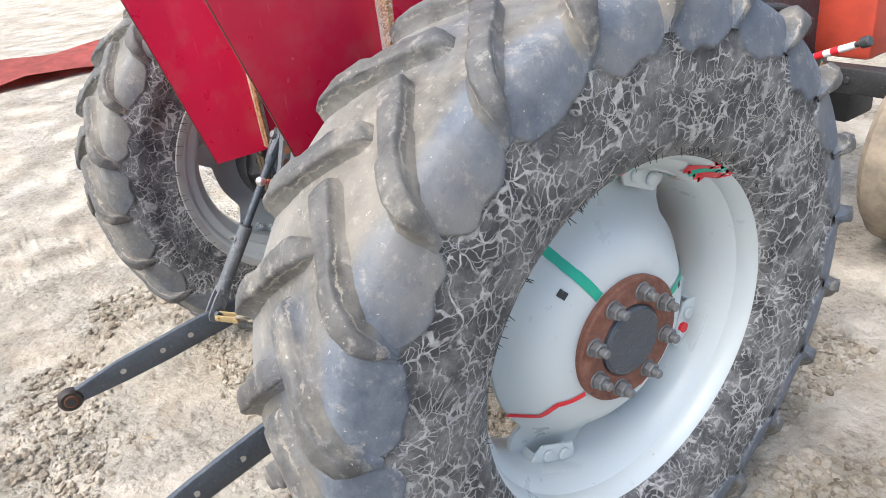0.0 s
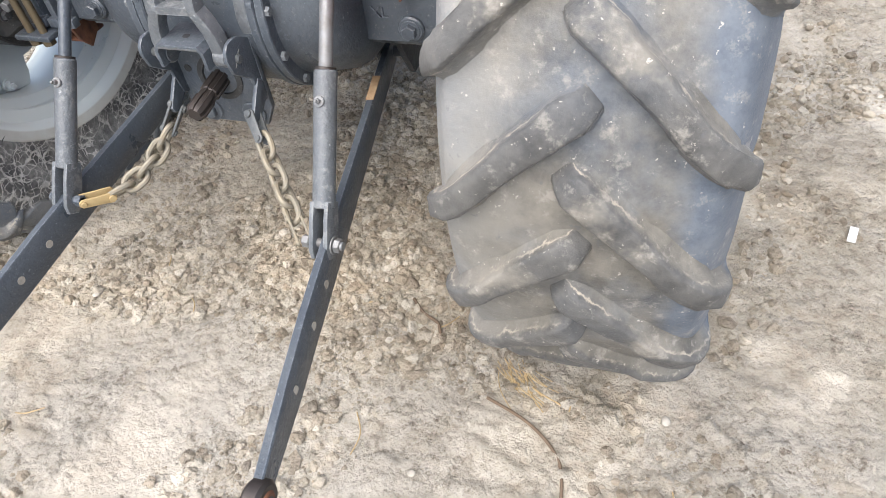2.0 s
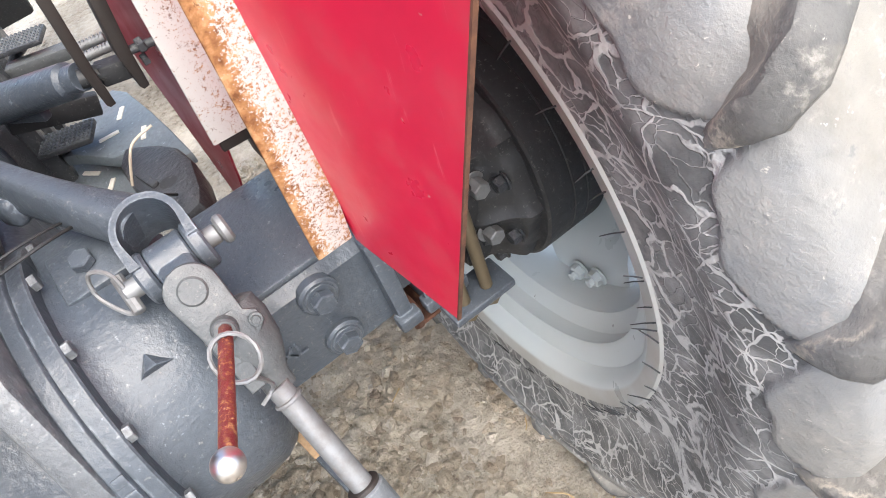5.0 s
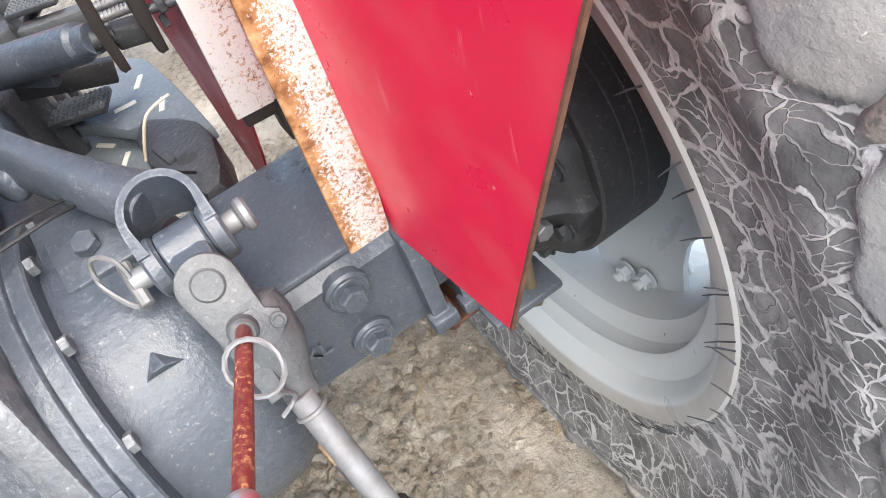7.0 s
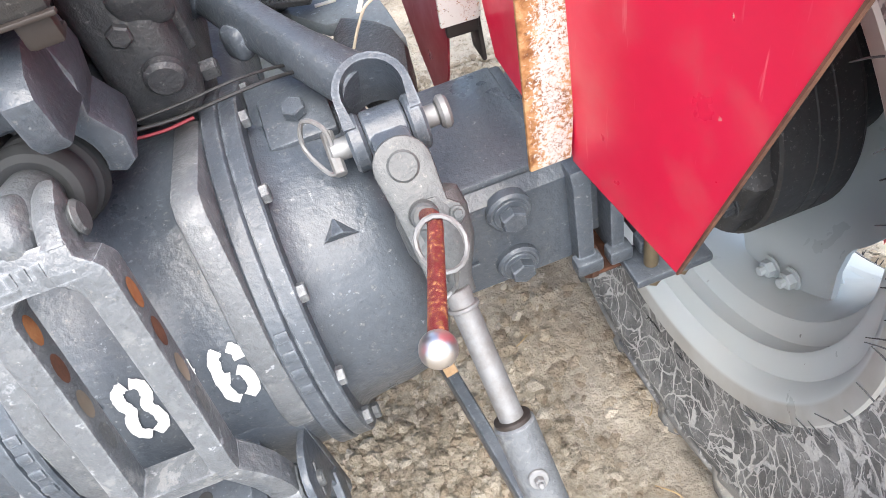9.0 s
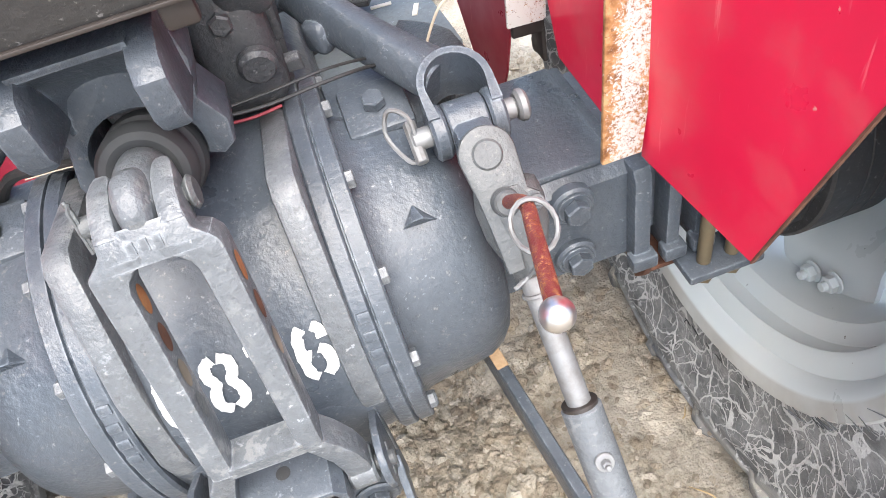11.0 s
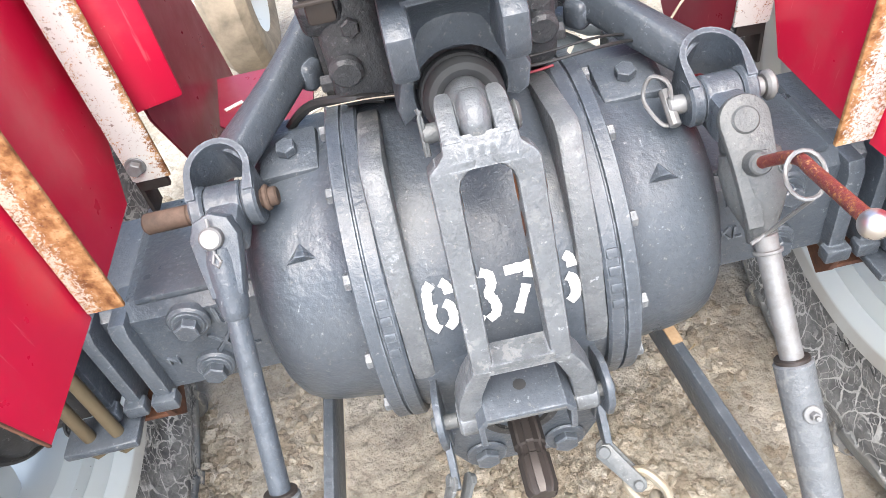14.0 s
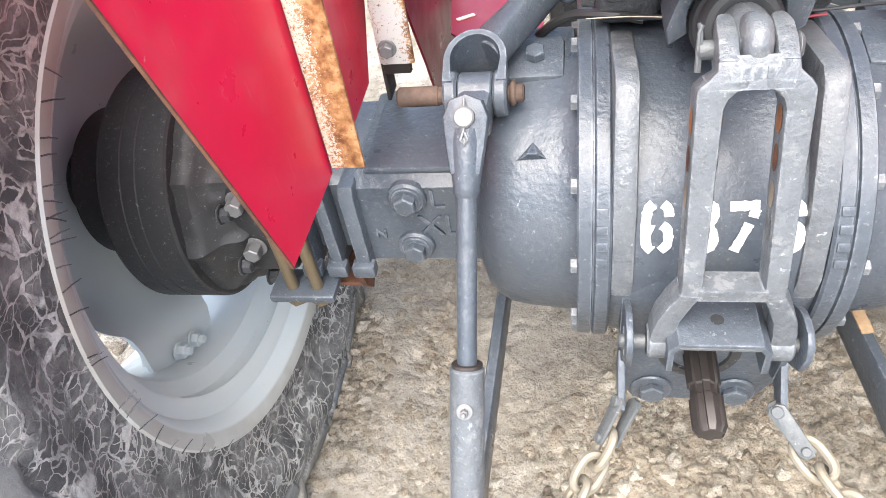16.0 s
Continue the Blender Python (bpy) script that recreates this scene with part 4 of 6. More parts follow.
    for z in (0.681, 0.593):
        bm = bmesh.new()
        cyl(bm, (s * 0.372, 0.25, z), (s * 0.372, 0.233, z), 0.026, seg=28, bev=0.003)
        part("bolt_boss", bm, GREY, beam)
    bm = bmesh.new()
    hexhead(bm, (s * 0.20, 0.322, 0.833), (0, -0.2, 1), 0.0125, 0.012)
    part("housing_bolt", bm, GREY, axle)
    for z in (0.681, 0.593):
        bm = bmesh.new()
        hexhead(bm, (s * 0.372, 0.234, z), (0, -1, 0), 0.0155, 0.014, 0.02)
        part("housing_bolt", bm, GREY, axle)
    # fender seat plate, long bolts and clamp plate
    bm = bmesh.new()
    bx(bm, (s * 0.545, 0.255, 0.722), (0.07, 0.12, 0.010), bev=0.003)
    bx(bm, (s * 0.518, 0.265, 0.733), (0.012, 0.13, 0.02), bev=0.003)
    part("fender_seat", bm, BROWNSTEEL, tractor, "dark rusty steel seat plate under the fender")
    bm = bmesh.new()
    bx(bm, (s * 0.545, 0.212, 0.535), (0.10, 0.058, 0.014), bev=0.004)
    clamp = part("clamp_plate", bm, GREY, tractor)
    for x in (0.524, 0.562):
        bm = bmesh.new()
        cyl(bm, (s * x, 0.205, 0.735), (s * x, 0.205, 0.512), 0.0088, seg=14, bev=0.001)
        hexhead(bm, (s * x, 0.205, 0.528), (0, 0, -1), 0.0155, 0.017)
        part("clamp_bolt", bm, BRASSY, tractor, "yellowed zinc long bolt and nut")
    # hub reduction: a ribbed, lumpy cone
    hub_out = 0.0 if s > 0 else 0.030
    bm = bmesh.new()
    prism(bm, [(0.25, 0.53), (0.48, 0.50), (0.50, 0.72), (0.27, 0.735), (0.235, 0.66)], *sorted((s * 0.565, s * (0.612 + hub_out))), across_x, 0.012)
    rings = lathe(bm, [(s * (0.585 + hub_out), 0.06), (s * (0.588 + hub_out), 0.132), (s * (0.596 + hub_out), 0.143), (s * (0.606 + hub_out), 0.147), (s * (0.618 + hub_out), 0.150), (s * (0.628 + hub_out), 0.156), (s * (0.638 + hub_out), 0.166), (s * (0.646 + hub_out), 0.174), (s * (0.656 + hub_out), 0.177), (s * (0.668 + hub_out), 0.177), (s * (0.670 + hub_out), 0.06)], AY, AZ, 120)
    for ring in rings[1:-1]:
        for k, v in enumerate(ring):
            out = Vector((0, v.co.y - AY, v.co.z - AZ)).normalized()
            rib = max(0.0, math.cos(k * math.tau / 120 * 10)) ** 6
            v.co += out * (0.007 * noise.noise(v.co * 32) + 0.008 * rib - 0.004)
    cast = part("hub_casting", bm, BLACK, tractor, "black oily cast hub cover with ribs")
    for k in range(10):
        bm = bmesh.new()
        hexhead(bm, at(20 + 36 * k, 0.160, s * 0.640), (-s, 0, 0), 0.0115, 0.014, 0.015)
        part("hub_bolt", bm, DARK, cast)
    for y, z in ((0.232, 0.675), (0.228, 0.59)):
        bm = bmesh.new()
        hexhead(bm, (s * (0.605 + hub_out * 0.4), y + 0.012, z), (0, -1, 0), 0.013, 0.02, 0.018)
        part("hub_bolt", bm, STEEL, cast)
    bm = bmesh.new()
    lathe(bm, [(s * (0.668 + hub_out), 0.08), (s * (0.668 + hub_out), 0.186), (s * (0.671 + hub_out), 0.19), (s * (0.712 + hub_out), 0.19), (s * (0.713 + hub_out), 0.1885), (s * (0.7145 + hub_out), 0.19), (s * (0.735 + hub_out), 0.19), (s * (0.736 + hub_out), 0.1885), (s * (0.7375 + hub_out), 0.19), (s * (0.768 + hub_out), 0.19), (s * (0.775 + hub_out), 0.185), (s * (0.777 + hub_out), 0.125), (s * (0.82 + hub_out), 0.115), (s * (0.866 + hub_out), 0.12), (s * (0.868 + hub_out), 0.05)], AY, AZ, 72)
    part("hub_drum", bm, BLACK, tractor, "black painted hub drum")
    # rusty lug under the beam end
    bm = bmesh.new()
    prism(bm, [(0.222, 0.562), (0.30, 0.562), (0.30, 0.505), (0.262, 0.478), (0.240, 0.505)], *sorted((s * 0.462, s * 0.472)), across_x, 0.002)
    bx(bm, (s * 0.497, 0.285, 0.500), (0.06, 0.075, 0.008), bev=0.002)
    part("rusty_lug", bm, RUST, tractor, "brown rusted steel lug under the axle beam")
    # link bracket under the axle
    for dx in (-0.032, 0.032):
        bm = bmesh.new()
        prism(bm, [(0.33, 0.56), (0.50, 0.56), (0.50, 0.44), (0.46, 0.375), (0.42, 0.375), (0.39, 0.43)], s * 0.245 + dx - 0.008, s * 0.245 + dx + 0.008, across_x, 0.003)
        part("link_bracket", bm, DARK, tractor)

# ---- drawbar yoke over the power take-off ----
YOKE_LINE = [(0.052, 0.590), (0.050, 0.613), (0.047, 0.716), (0.112, 0.911), (0.120, 0.933), (0.150, 0.950), (0.182, 0.948)]
YOKE_RUN = [-0.023, 0.0, 0.103, 0.309, 0.332, 0.366, 0.398]


def yk(u, v, w):
    """Yoke: u across, v along its bent rear face from the lower pin, w out of that face."""
    y, z = (float(np.interp(v, YOKE_RUN, [p[k] for p in YOKE_LINE])) for k in (0, 1))
    dy, dz = (float(np.interp(v + 0.012, YOKE_RUN, [p[k] for p in YOKE_LINE]) - np.interp(v - 0.012, YOKE_RUN, [p[k] for p in YOKE_LINE])) for k in (0, 1))
    ln = math.hypot(dy, dz)
    return Vector((u + 0.005, y - w * dz / ln, z + w * dy / ln))


def yoke_bar(bm, rows, c=0.0045):
    """A cast bar that follows the bent face; rows of (v, inner u, outer u, depth)."""
    rings = []
    fine = []
    for p, q in zip(rows, rows[1:]):
        n = max(1, int((q[0] - p[0]) / 0.016))
        fine += [tuple(a + (b - a) * k / n for a, b in zip(p, q)) for k in range(n)]
    for v, u0, u1, d in fine + [rows[-1]]:
        e = c if u1 > u0 else -c
        rings.append([bm.verts.new(yk(u, v, w)) for u, w in ((u0 + e, 0), (u1 - e, 0), (u1 - e * 0.3, -c * 0.3), (u1, -c), (u1, c - d), (u1 - e, -d), (u0 + e, -d), (u0, c - d), (u0, -c), (u0 + e * 0.3, -c * 0.3))])
    for a, b in zip(rings, rings[1:]):
        for k in range(10):
            j = (k + 1) % 10
            bm.faces.new((a[k], a[j], b[j], b[k]))
    bm.faces.new(rings[0])
    bm.faces.new(rings[-1][::-1])


bm = bmesh.new()
for s in (-1, 1):
    # leg, shoulder, prong and splayed foot of one side
    yoke_bar(bm, [(0.090, s * 0.0295, s * 0.0510, 0.034), (0.20, s * 0.0275, s * 0.0510, 0.036), (0.290, s * 0.0256, s * 0.0510, 0.036), (0.299, s * 0.0225, s * 0.0510, 0.036), (0.306, s * 0.015, s * 0.0508, 0.035), (0.310, s * 0.004, s * 0.0495, 0.034), (0.316, s * 0.002, s * (0.045 if s > 0 else 0.043), 0.034)])
    yoke_bar(bm, [(0.334, s * 0.0150, s * 0.0340, 0.036), (0.378, s * 0.0150, s * 0.0335, 0.036), (0.390, s * 0.0155, s * 0.0320, 0.034), (0.396, s * 0.0170, s * 0.0300, 0.026)], 0.004)
    yoke_bar(bm, [(0.0, s * 0.050, s * 0.0765, 0.030), (0.030, s * 0.0490, s * 0.0755, 0.031), (0.052, s * 0.0455, s * 0.071, 0.032), (0.075, s * 0.037, s * 0.062, 0.033), (0.094, s * 0.0285, s * 0.0515, 0.034)])
    cyl(bm, yk(s * 0.0495, 0.0, -0.015), yk(s * 0.0775, 0.0, -0.015), 0.0205, seg=26, bev=0.003)
yoke_bar(bm, [(0.308, -0.045, 0.047, 0.034), (0.316, -0.042, 0.0440, 0.034), (0.325, -0.0345, 0.0350, 0.034), (0.339, -0.0340, 0.0340, 0.034)], 0.003)
yoke_bar(bm, [(0.088, -0.036, 0.036, 0.034), (0.103, -0.034, 0.034, 0.034)], 0.003)
for u in (-0.010, 0.0, 0.010):
    prism(bm, [(u - 0.003, 0.318), (u + 0.003, 0.318), (u + 0.003, 0.328), (u - 0.003, 0.328)], -0.002, 0.0011, yk, 0.0)
yoke = part("drawbar_yoke", bm, YOKE, tractor, "pale grey cast yoke with a long slot")
# rusty adjusting holes in its side faces
for s in (-1, 1):
    for k, v in enumerate((0.168, 0.203, 0.240, 0.277)):
        for side in (-1, 1):
            bm = bmesh.new()
            base = float(np.interp(v, (0.09, 0.2, 0.278), (0.0510, 0.0510, 0.0510) if side > 0 else (0.0295, 0.0275, 0.0258)))
            x = s * (base + side * 0.0008)
            ring = [bm.verts.new(yk(x, v + 0.0135 * math.sin(a * math.tau / 16), -0.015 + 0.0085 * math.cos(a * math.tau / 16))) for a in range(16)]
            bm.faces.new(ring)
            part("rusty_hole", bm, (LEVEL, DUSTY, RUST, DULL_RUST)[k], yoke)
# lower pin with spring clips
for s in (-1, 1):
    bm = bmesh.new()
    cyl(bm, (s * 0.072, 0.064, 0.612), (s * 0.103, 0.064, 0.612), 0.0085, seg=16, bev=0.002)
    cyl(bm, (s * 0.096, 0.052, 0.600), (s * 0.096, 0.076, 0.624), 0.0022, seg=8)
    part("yoke_pin", bm, LEVEL, yoke)
# plunger eye between the prongs, its pin, and the boot
bm = bmesh.new()
eye = [(0.0290 * (1 - abs(q) ** 3) ** (1 / 3), 0.005 + 0.0148 * q) for q in (-1, -0.985, -0.94, -0.86, -0.74, -0.58, -0.38, -0.13, 0.13, 0.38, 0.58, 0.74, 0.86, 0.94, 0.985, 1)]
rings = [[bm.verts.new((x, 0.153 + max(r, 0.004) * math.cos(k * math.tau / 48), 0.931 + max(r, 0.004) * math.sin(k * math.tau / 48))) for k in range(48)] for r, x in eye]
for a, b in zip(rings, rings[1:]):
    for k in range(48):
        bm.faces.new((a[k], a[(k + 1) % 48], b[(k + 1) % 48], b[k]))
bm.faces.new(rings[0])
bm.faces.new(rings[-1][::-1])
tube(bm, [(0.005, 0.140, 0.938), (0.005, 0.165, 0.936), (0.005, 0.190, 0.928), (0.005, 0.235, 0.912)], [0.0145, 0.0190, 0.0215, 0.0225], 28)
part("plunger", bm, YOKE, tractor, "grey forged plunger eye", sharp=180.0)
bm = bmesh.new()
cyl(bm, (-0.043, 0.156, 0.926), (0.046, 0.156, 0.926), 0.0092, seg=18, bev=0.002)
cyl(bm, (0.0400, 0.156, 0.926), (0.0470, 0.156, 0.926), 0.0138, seg=22, bev=0.003)
tube(bm, [(-0.040, 0.146, 0.909), (-0.0405, 0.156, 0.943), (-0.043, 0.160, 0.951)], 0.0020, 6)
tube(bm, [(-0.0425, 0.146, 0.909), (-0.0425, 0.155, 0.944), (-0.0395, 0.158, 0.950)], 0.0020, 6)
part("plunger_pin", bm, LEVEL, tractor)
bm = bmesh.new()
prof = [(0.019, 0.004), (0.0225, -0.002), (0.029, -0.005), (0.035, -0.003), (0.0395, 0.004), (0.0405, 0.013), (0.0385, 0.021), (0.0355, 0.025), (0.0375, 0.027), (0.0415, 0.030), (0.0425, 0.036), (0.040, 0.040), (0.0425, 0.043), (0.0435, 0.048), (0.03, 0.052)]
bo, bd = Vector((0.005, 0.203, 0.922)), Vector((0, 1, -0.42)).normalized()
rot = axis_frame(bd)
rings = [[bm.verts.new(bo + rot @ Vector((r * math.cos(k * math.tau / 48), r * math.sin(k * math.tau / 48), h))) for k in range(48)] for r, h in prof]
for a, b in zip(rings, rings[1:]):
    for k in range(48):
        j = (k + 1) % 48
        bm.faces.new((a[k], a[j], b[j], b[k]))
bm.faces.new(rings[-1])
part("rubber_boot", bm, BOOT, tractor, "black ribbed rubber boot")
# rocker with two square ears and a hollow face, arched over the boot
bm = bmesh.new()
arc = [(0.005 + 0.046 * math.cos(radians(a)), 0.914 + 0.046 * math.sin(radians(a))) for a in range(-20, 201, 11)]
prism(bm, [(-0.058, 0.884), (-0.062, 0.905), (-0.050, 0.945), (-0.058, 0.975), (-0.056, 1.018), (-0.03, 1.034), (0.045, 1.036), (0.068, 1.022), (0.072, 0.985), (0.064, 0.952), (0.078, 0.925), (0.074, 0.900), (0.062, 0.892)] + arc, 0.236, 0.30, lambda u, v, w: Vector((u, w, v)), 0.006)
for s in (-1, 1):
    prism(bm, [(0.166, 1.014), (0.166, 0.982), (0.174, 0.970), (0.25, 0.962), (0.25, 1.034), (0.205, 1.034), (0.178, 1.026)], 0.005 + s * 0.0495 - 0.0125, 0.005 + s * 0.0495 + 0.0125, across_x, 0.005)
rows = []
for i in range(11):
    q = math.radians(-75 + 150 * i / 10)
    hollow = math.cos(q)
    side_x = 0.005 + 0.042 * math.sin(q) / math.sin(math.radians(75))
    rows.append([bm.verts.new((side_x, 0.26, 1.036))] + [bm.verts.new((side_x, 0.188 + 0.014 * hollow + f * 0.050 * (0.75 + 0.25 * hollow), 1.036 - 0.006 * hollow - dz)) for f, dz in ((0.0, 0.0), (0.02, 0.006), (0.30, 0.014), (0.58, 0.028), (0.80, 0.045), (0.95, 0.064), (1.0, 0.078))])
for p, q in zip(rows, rows[1:]):
    for k in range(7):
        bm.faces.new((p[k], p[k + 1], q[k + 1], q[k]))
part("control_rocker", bm, GREY, tractor, "grey cast rocker with two square ears")
# lift cover
bm = bmesh.new()
bx(bm, (0, 0.60, 0.905), (0.26, 0.42, 0.20), bev=0.03, seg=3)
bx(bm, (-0.092, 0.375, 0.935), (0.075, 0.09, 0.15), bev=0.018, seg=3)
bx(bm, (0.092, 0.375, 0.935), (0.075, 0.09, 0.15), bev=0.018, seg=3)
cyl(bm, (-0.05, 0.40, 0.905), (0.05, 0.40, 0.905), 0.055, seg=28, bev=0.01)
for s in (-1, 1):
    cyl(bm, (s * 0.10, 0.50, 0.925), (s * 0.135, 0.50, 0.925), 0.055, seg=32, bev=0.008)
    cyl(bm, (s * 0.092, 0.332, 0.96), (s * 0.092, 0.322, 0.96), 0.011, seg=6, bev=0.002)
    cyl(bm, (s * 0.108, 0.334, 0.915), (s * 0.108, 0.318, 0.912), 0.019, seg=20, bev=0.004)
    bx(bm, (s * 0.118, 0.36, 0.985), (0.05, 0.07, 0.05), Matrix.Rotation(radians(25), 3, "X"), 0.012, 3)
    bx(bm, (s * 0.132, 0.44, 0.96), (0.014, 0.14, 0.11), bev=0.005)
    for zz in (0.875, 0.985):
        cyl(bm, (s * 0.128, 0.38, zz), (s * 0.146, 0.38, zz), 0.011, seg=6, bev=0.002)
part("lift_cover", bm, DARK, tractor, "dark grey cast hydraulic lift cover, oily")
# dark seat box over it, with a rusty lower edge
bm = bmesh.new()
bx(bm, (-0.004, 0.331, 1.180), (0.225, 0.328, 0.24), bev=0.006)
box_seat = part("seat_box", bm, BOX, tractor, "black sheet metal seat box")
bm = bmesh.new()
bx(bm, (-0.004, 0.167, 1.0608), (0.229, 0.006, 0.0035), bev=0.001)
for x in (-0.100, 0.092):
    bx(bm, (x, 0.178, 1.050), (0.024, 0.012, 0.022), bev=0.003)
    bx(bm, (x, 0.186, 1.040), (0.020, 0.022, 0.004), bev=0.001)
part("box_edge", bm, BROWNSTEEL, box_seat, "rusty folded edge")

# ---- power take-off ----
bm = bmesh.new()
prism(bm, [(-0.098, 0.632), (-0.098, 0.47), (-0.075, 0.425), (0.075, 0.425), (0.098, 0.47), (0.098, 0.632), (0.06, 0.66), (-0.06, 0.66)], 0.112, 0.126, lambda u, v, w: Vector((u, w, v)), 0.003)
for s in (-1, 1):
    prism(bm, [(0.034, 0.622), (0.038, 0.638), (0.050, 0.648), (0.068, 0.650), (0.085, 0.646), (0.125, 0.62), (0.125, 0.50), (0.108, 0.492), (0.096, 0.50), (0.086, 0.555), (0.062, 0.575), (0.042, 0.592)], *sorted((s * 0.0885, s * 0.0965)), across_x, 0.002)
    prism(bm, [(0.048, 0.492), (0.052, 0.480), (0.062, 0.476), (0.074, 0.480), (0.112, 0.505), (0.112, 0.535), (0.098, 0.548)], *sorted((s * 0.0905, s * 0.0995)), across_x, 0.002)
plate = part("pto_plate", bm, GREY, tractor, "grey steel plate round the power take-off")
bm = bmesh.new()
rings = [[bm.verts.new((r * math.cos(k * math.tau / 40), y, 0.533 + r * math.sin(k * math.tau / 40))) for k in range(40)] for r, y in ((0.050, 0.1115), (0.050, 0.1095), (0.038, 0.108), (0.034, 0.118), (0.025, 0.1185), (0.018, 0.112))]
for a, b in zip(rings, rings[1:]):
    for k in range(40):
        j = (k + 1) % 40
        bm.faces.new((a[k], a[j], b[j], b[k]))
part("oil_seal", bm, BLACK, plate, "black seal ring")
for x in (-0.052, 0.052):
    bm = bmesh.new()
    cyl(bm, (x, 0.112, 0.452), (x, 0.107, 0.452), 0.027, seg=28, bev=0.002)
    hexhead(bm, (x, 0.107, 0.452), (0, -1, 0), 0.017, 0.011)
    part("plate_bolt", bm, GREY, plate)
    # black disc on the plate in place of a shaded hole
    bm = bmesh.new()
    cyl(bm, (x * 1.35, 0.1125, 0.548), (x * 1.35, 0.1105, 0.548), 0.008, seg=16)
    part("plate_hole", bm, BLACK, plate)
bm = bmesh.new()
prism(bm, [(-0.053, 0.602), (-0.053, 0.638), (-0.043, 0.650), (0.043, 0.650), (0.053, 0.638), (0.053, 0.602), (0.046, 0.602), (0.046, 0.634), (0.039, 0.643), (-0.039, 0.643), (-0.046, 0.634), (-0.046, 0.602)], 0.030, 0.114, lambda u, v, w: Vector((u, w, v)), 0.0015)
guard = part("pto_guard", bm, GREY, tractor, "grey folded steel guard channel")
# the guard's hole is a black disc that paints its shade
bm = bmesh.new()
cyl(bm, (0, 0.066, 0.6505), (0, 0.066, 0.6485), 0.0072, seg=18)
part("guard_hole", bm, BLACK, guard)
bm = bmesh.new()
bx(bm, (0, 0.0325, 0.6435), (0.084, 0.006, 0.0045), bev=0.001)
part("guard_edge", bm, LEVEL, guard, "worn bare edge")
# splined stub
bm = bmesh.new()
pa, pb = Vector((0, 0.135, 0.534)), Vector((0.002, 0.002, 0.5195))
rot = axis_frame(pb - pa)
ln = (pb - pa).length
outline = []
for k in range(6):
    for da, r in ((-17, 0.0168), (-13, 0.0200), (13, 0.0200), (17, 0.0168)):
        outline.append((radians(60 * k + da), r))
rings = []
for h, f in ((0, 1), (ln - 0.062, 1), (ln - 0.060, 0.86), (ln - 0.048, 0.86), (ln - 0.046, 1), (ln - 0.008, 1), (ln, 0.78)):
    rings.append([bm.verts.new(pa + rot @ Vector((r * f * math.cos(a), r * f * math.sin(a), h))) for a, r in outline])
for a, b in zip(rings, rings[1:]):
    for k in range(len(a)):
        j = (k + 1) % len(a)
        bm.faces.new((a[k], a[j], b[j], b[k]))
bm.faces.new(rings[-1])
part("pto_shaft", bm, BROWNSTEEL, tractor, "brown splined power take-off stub")

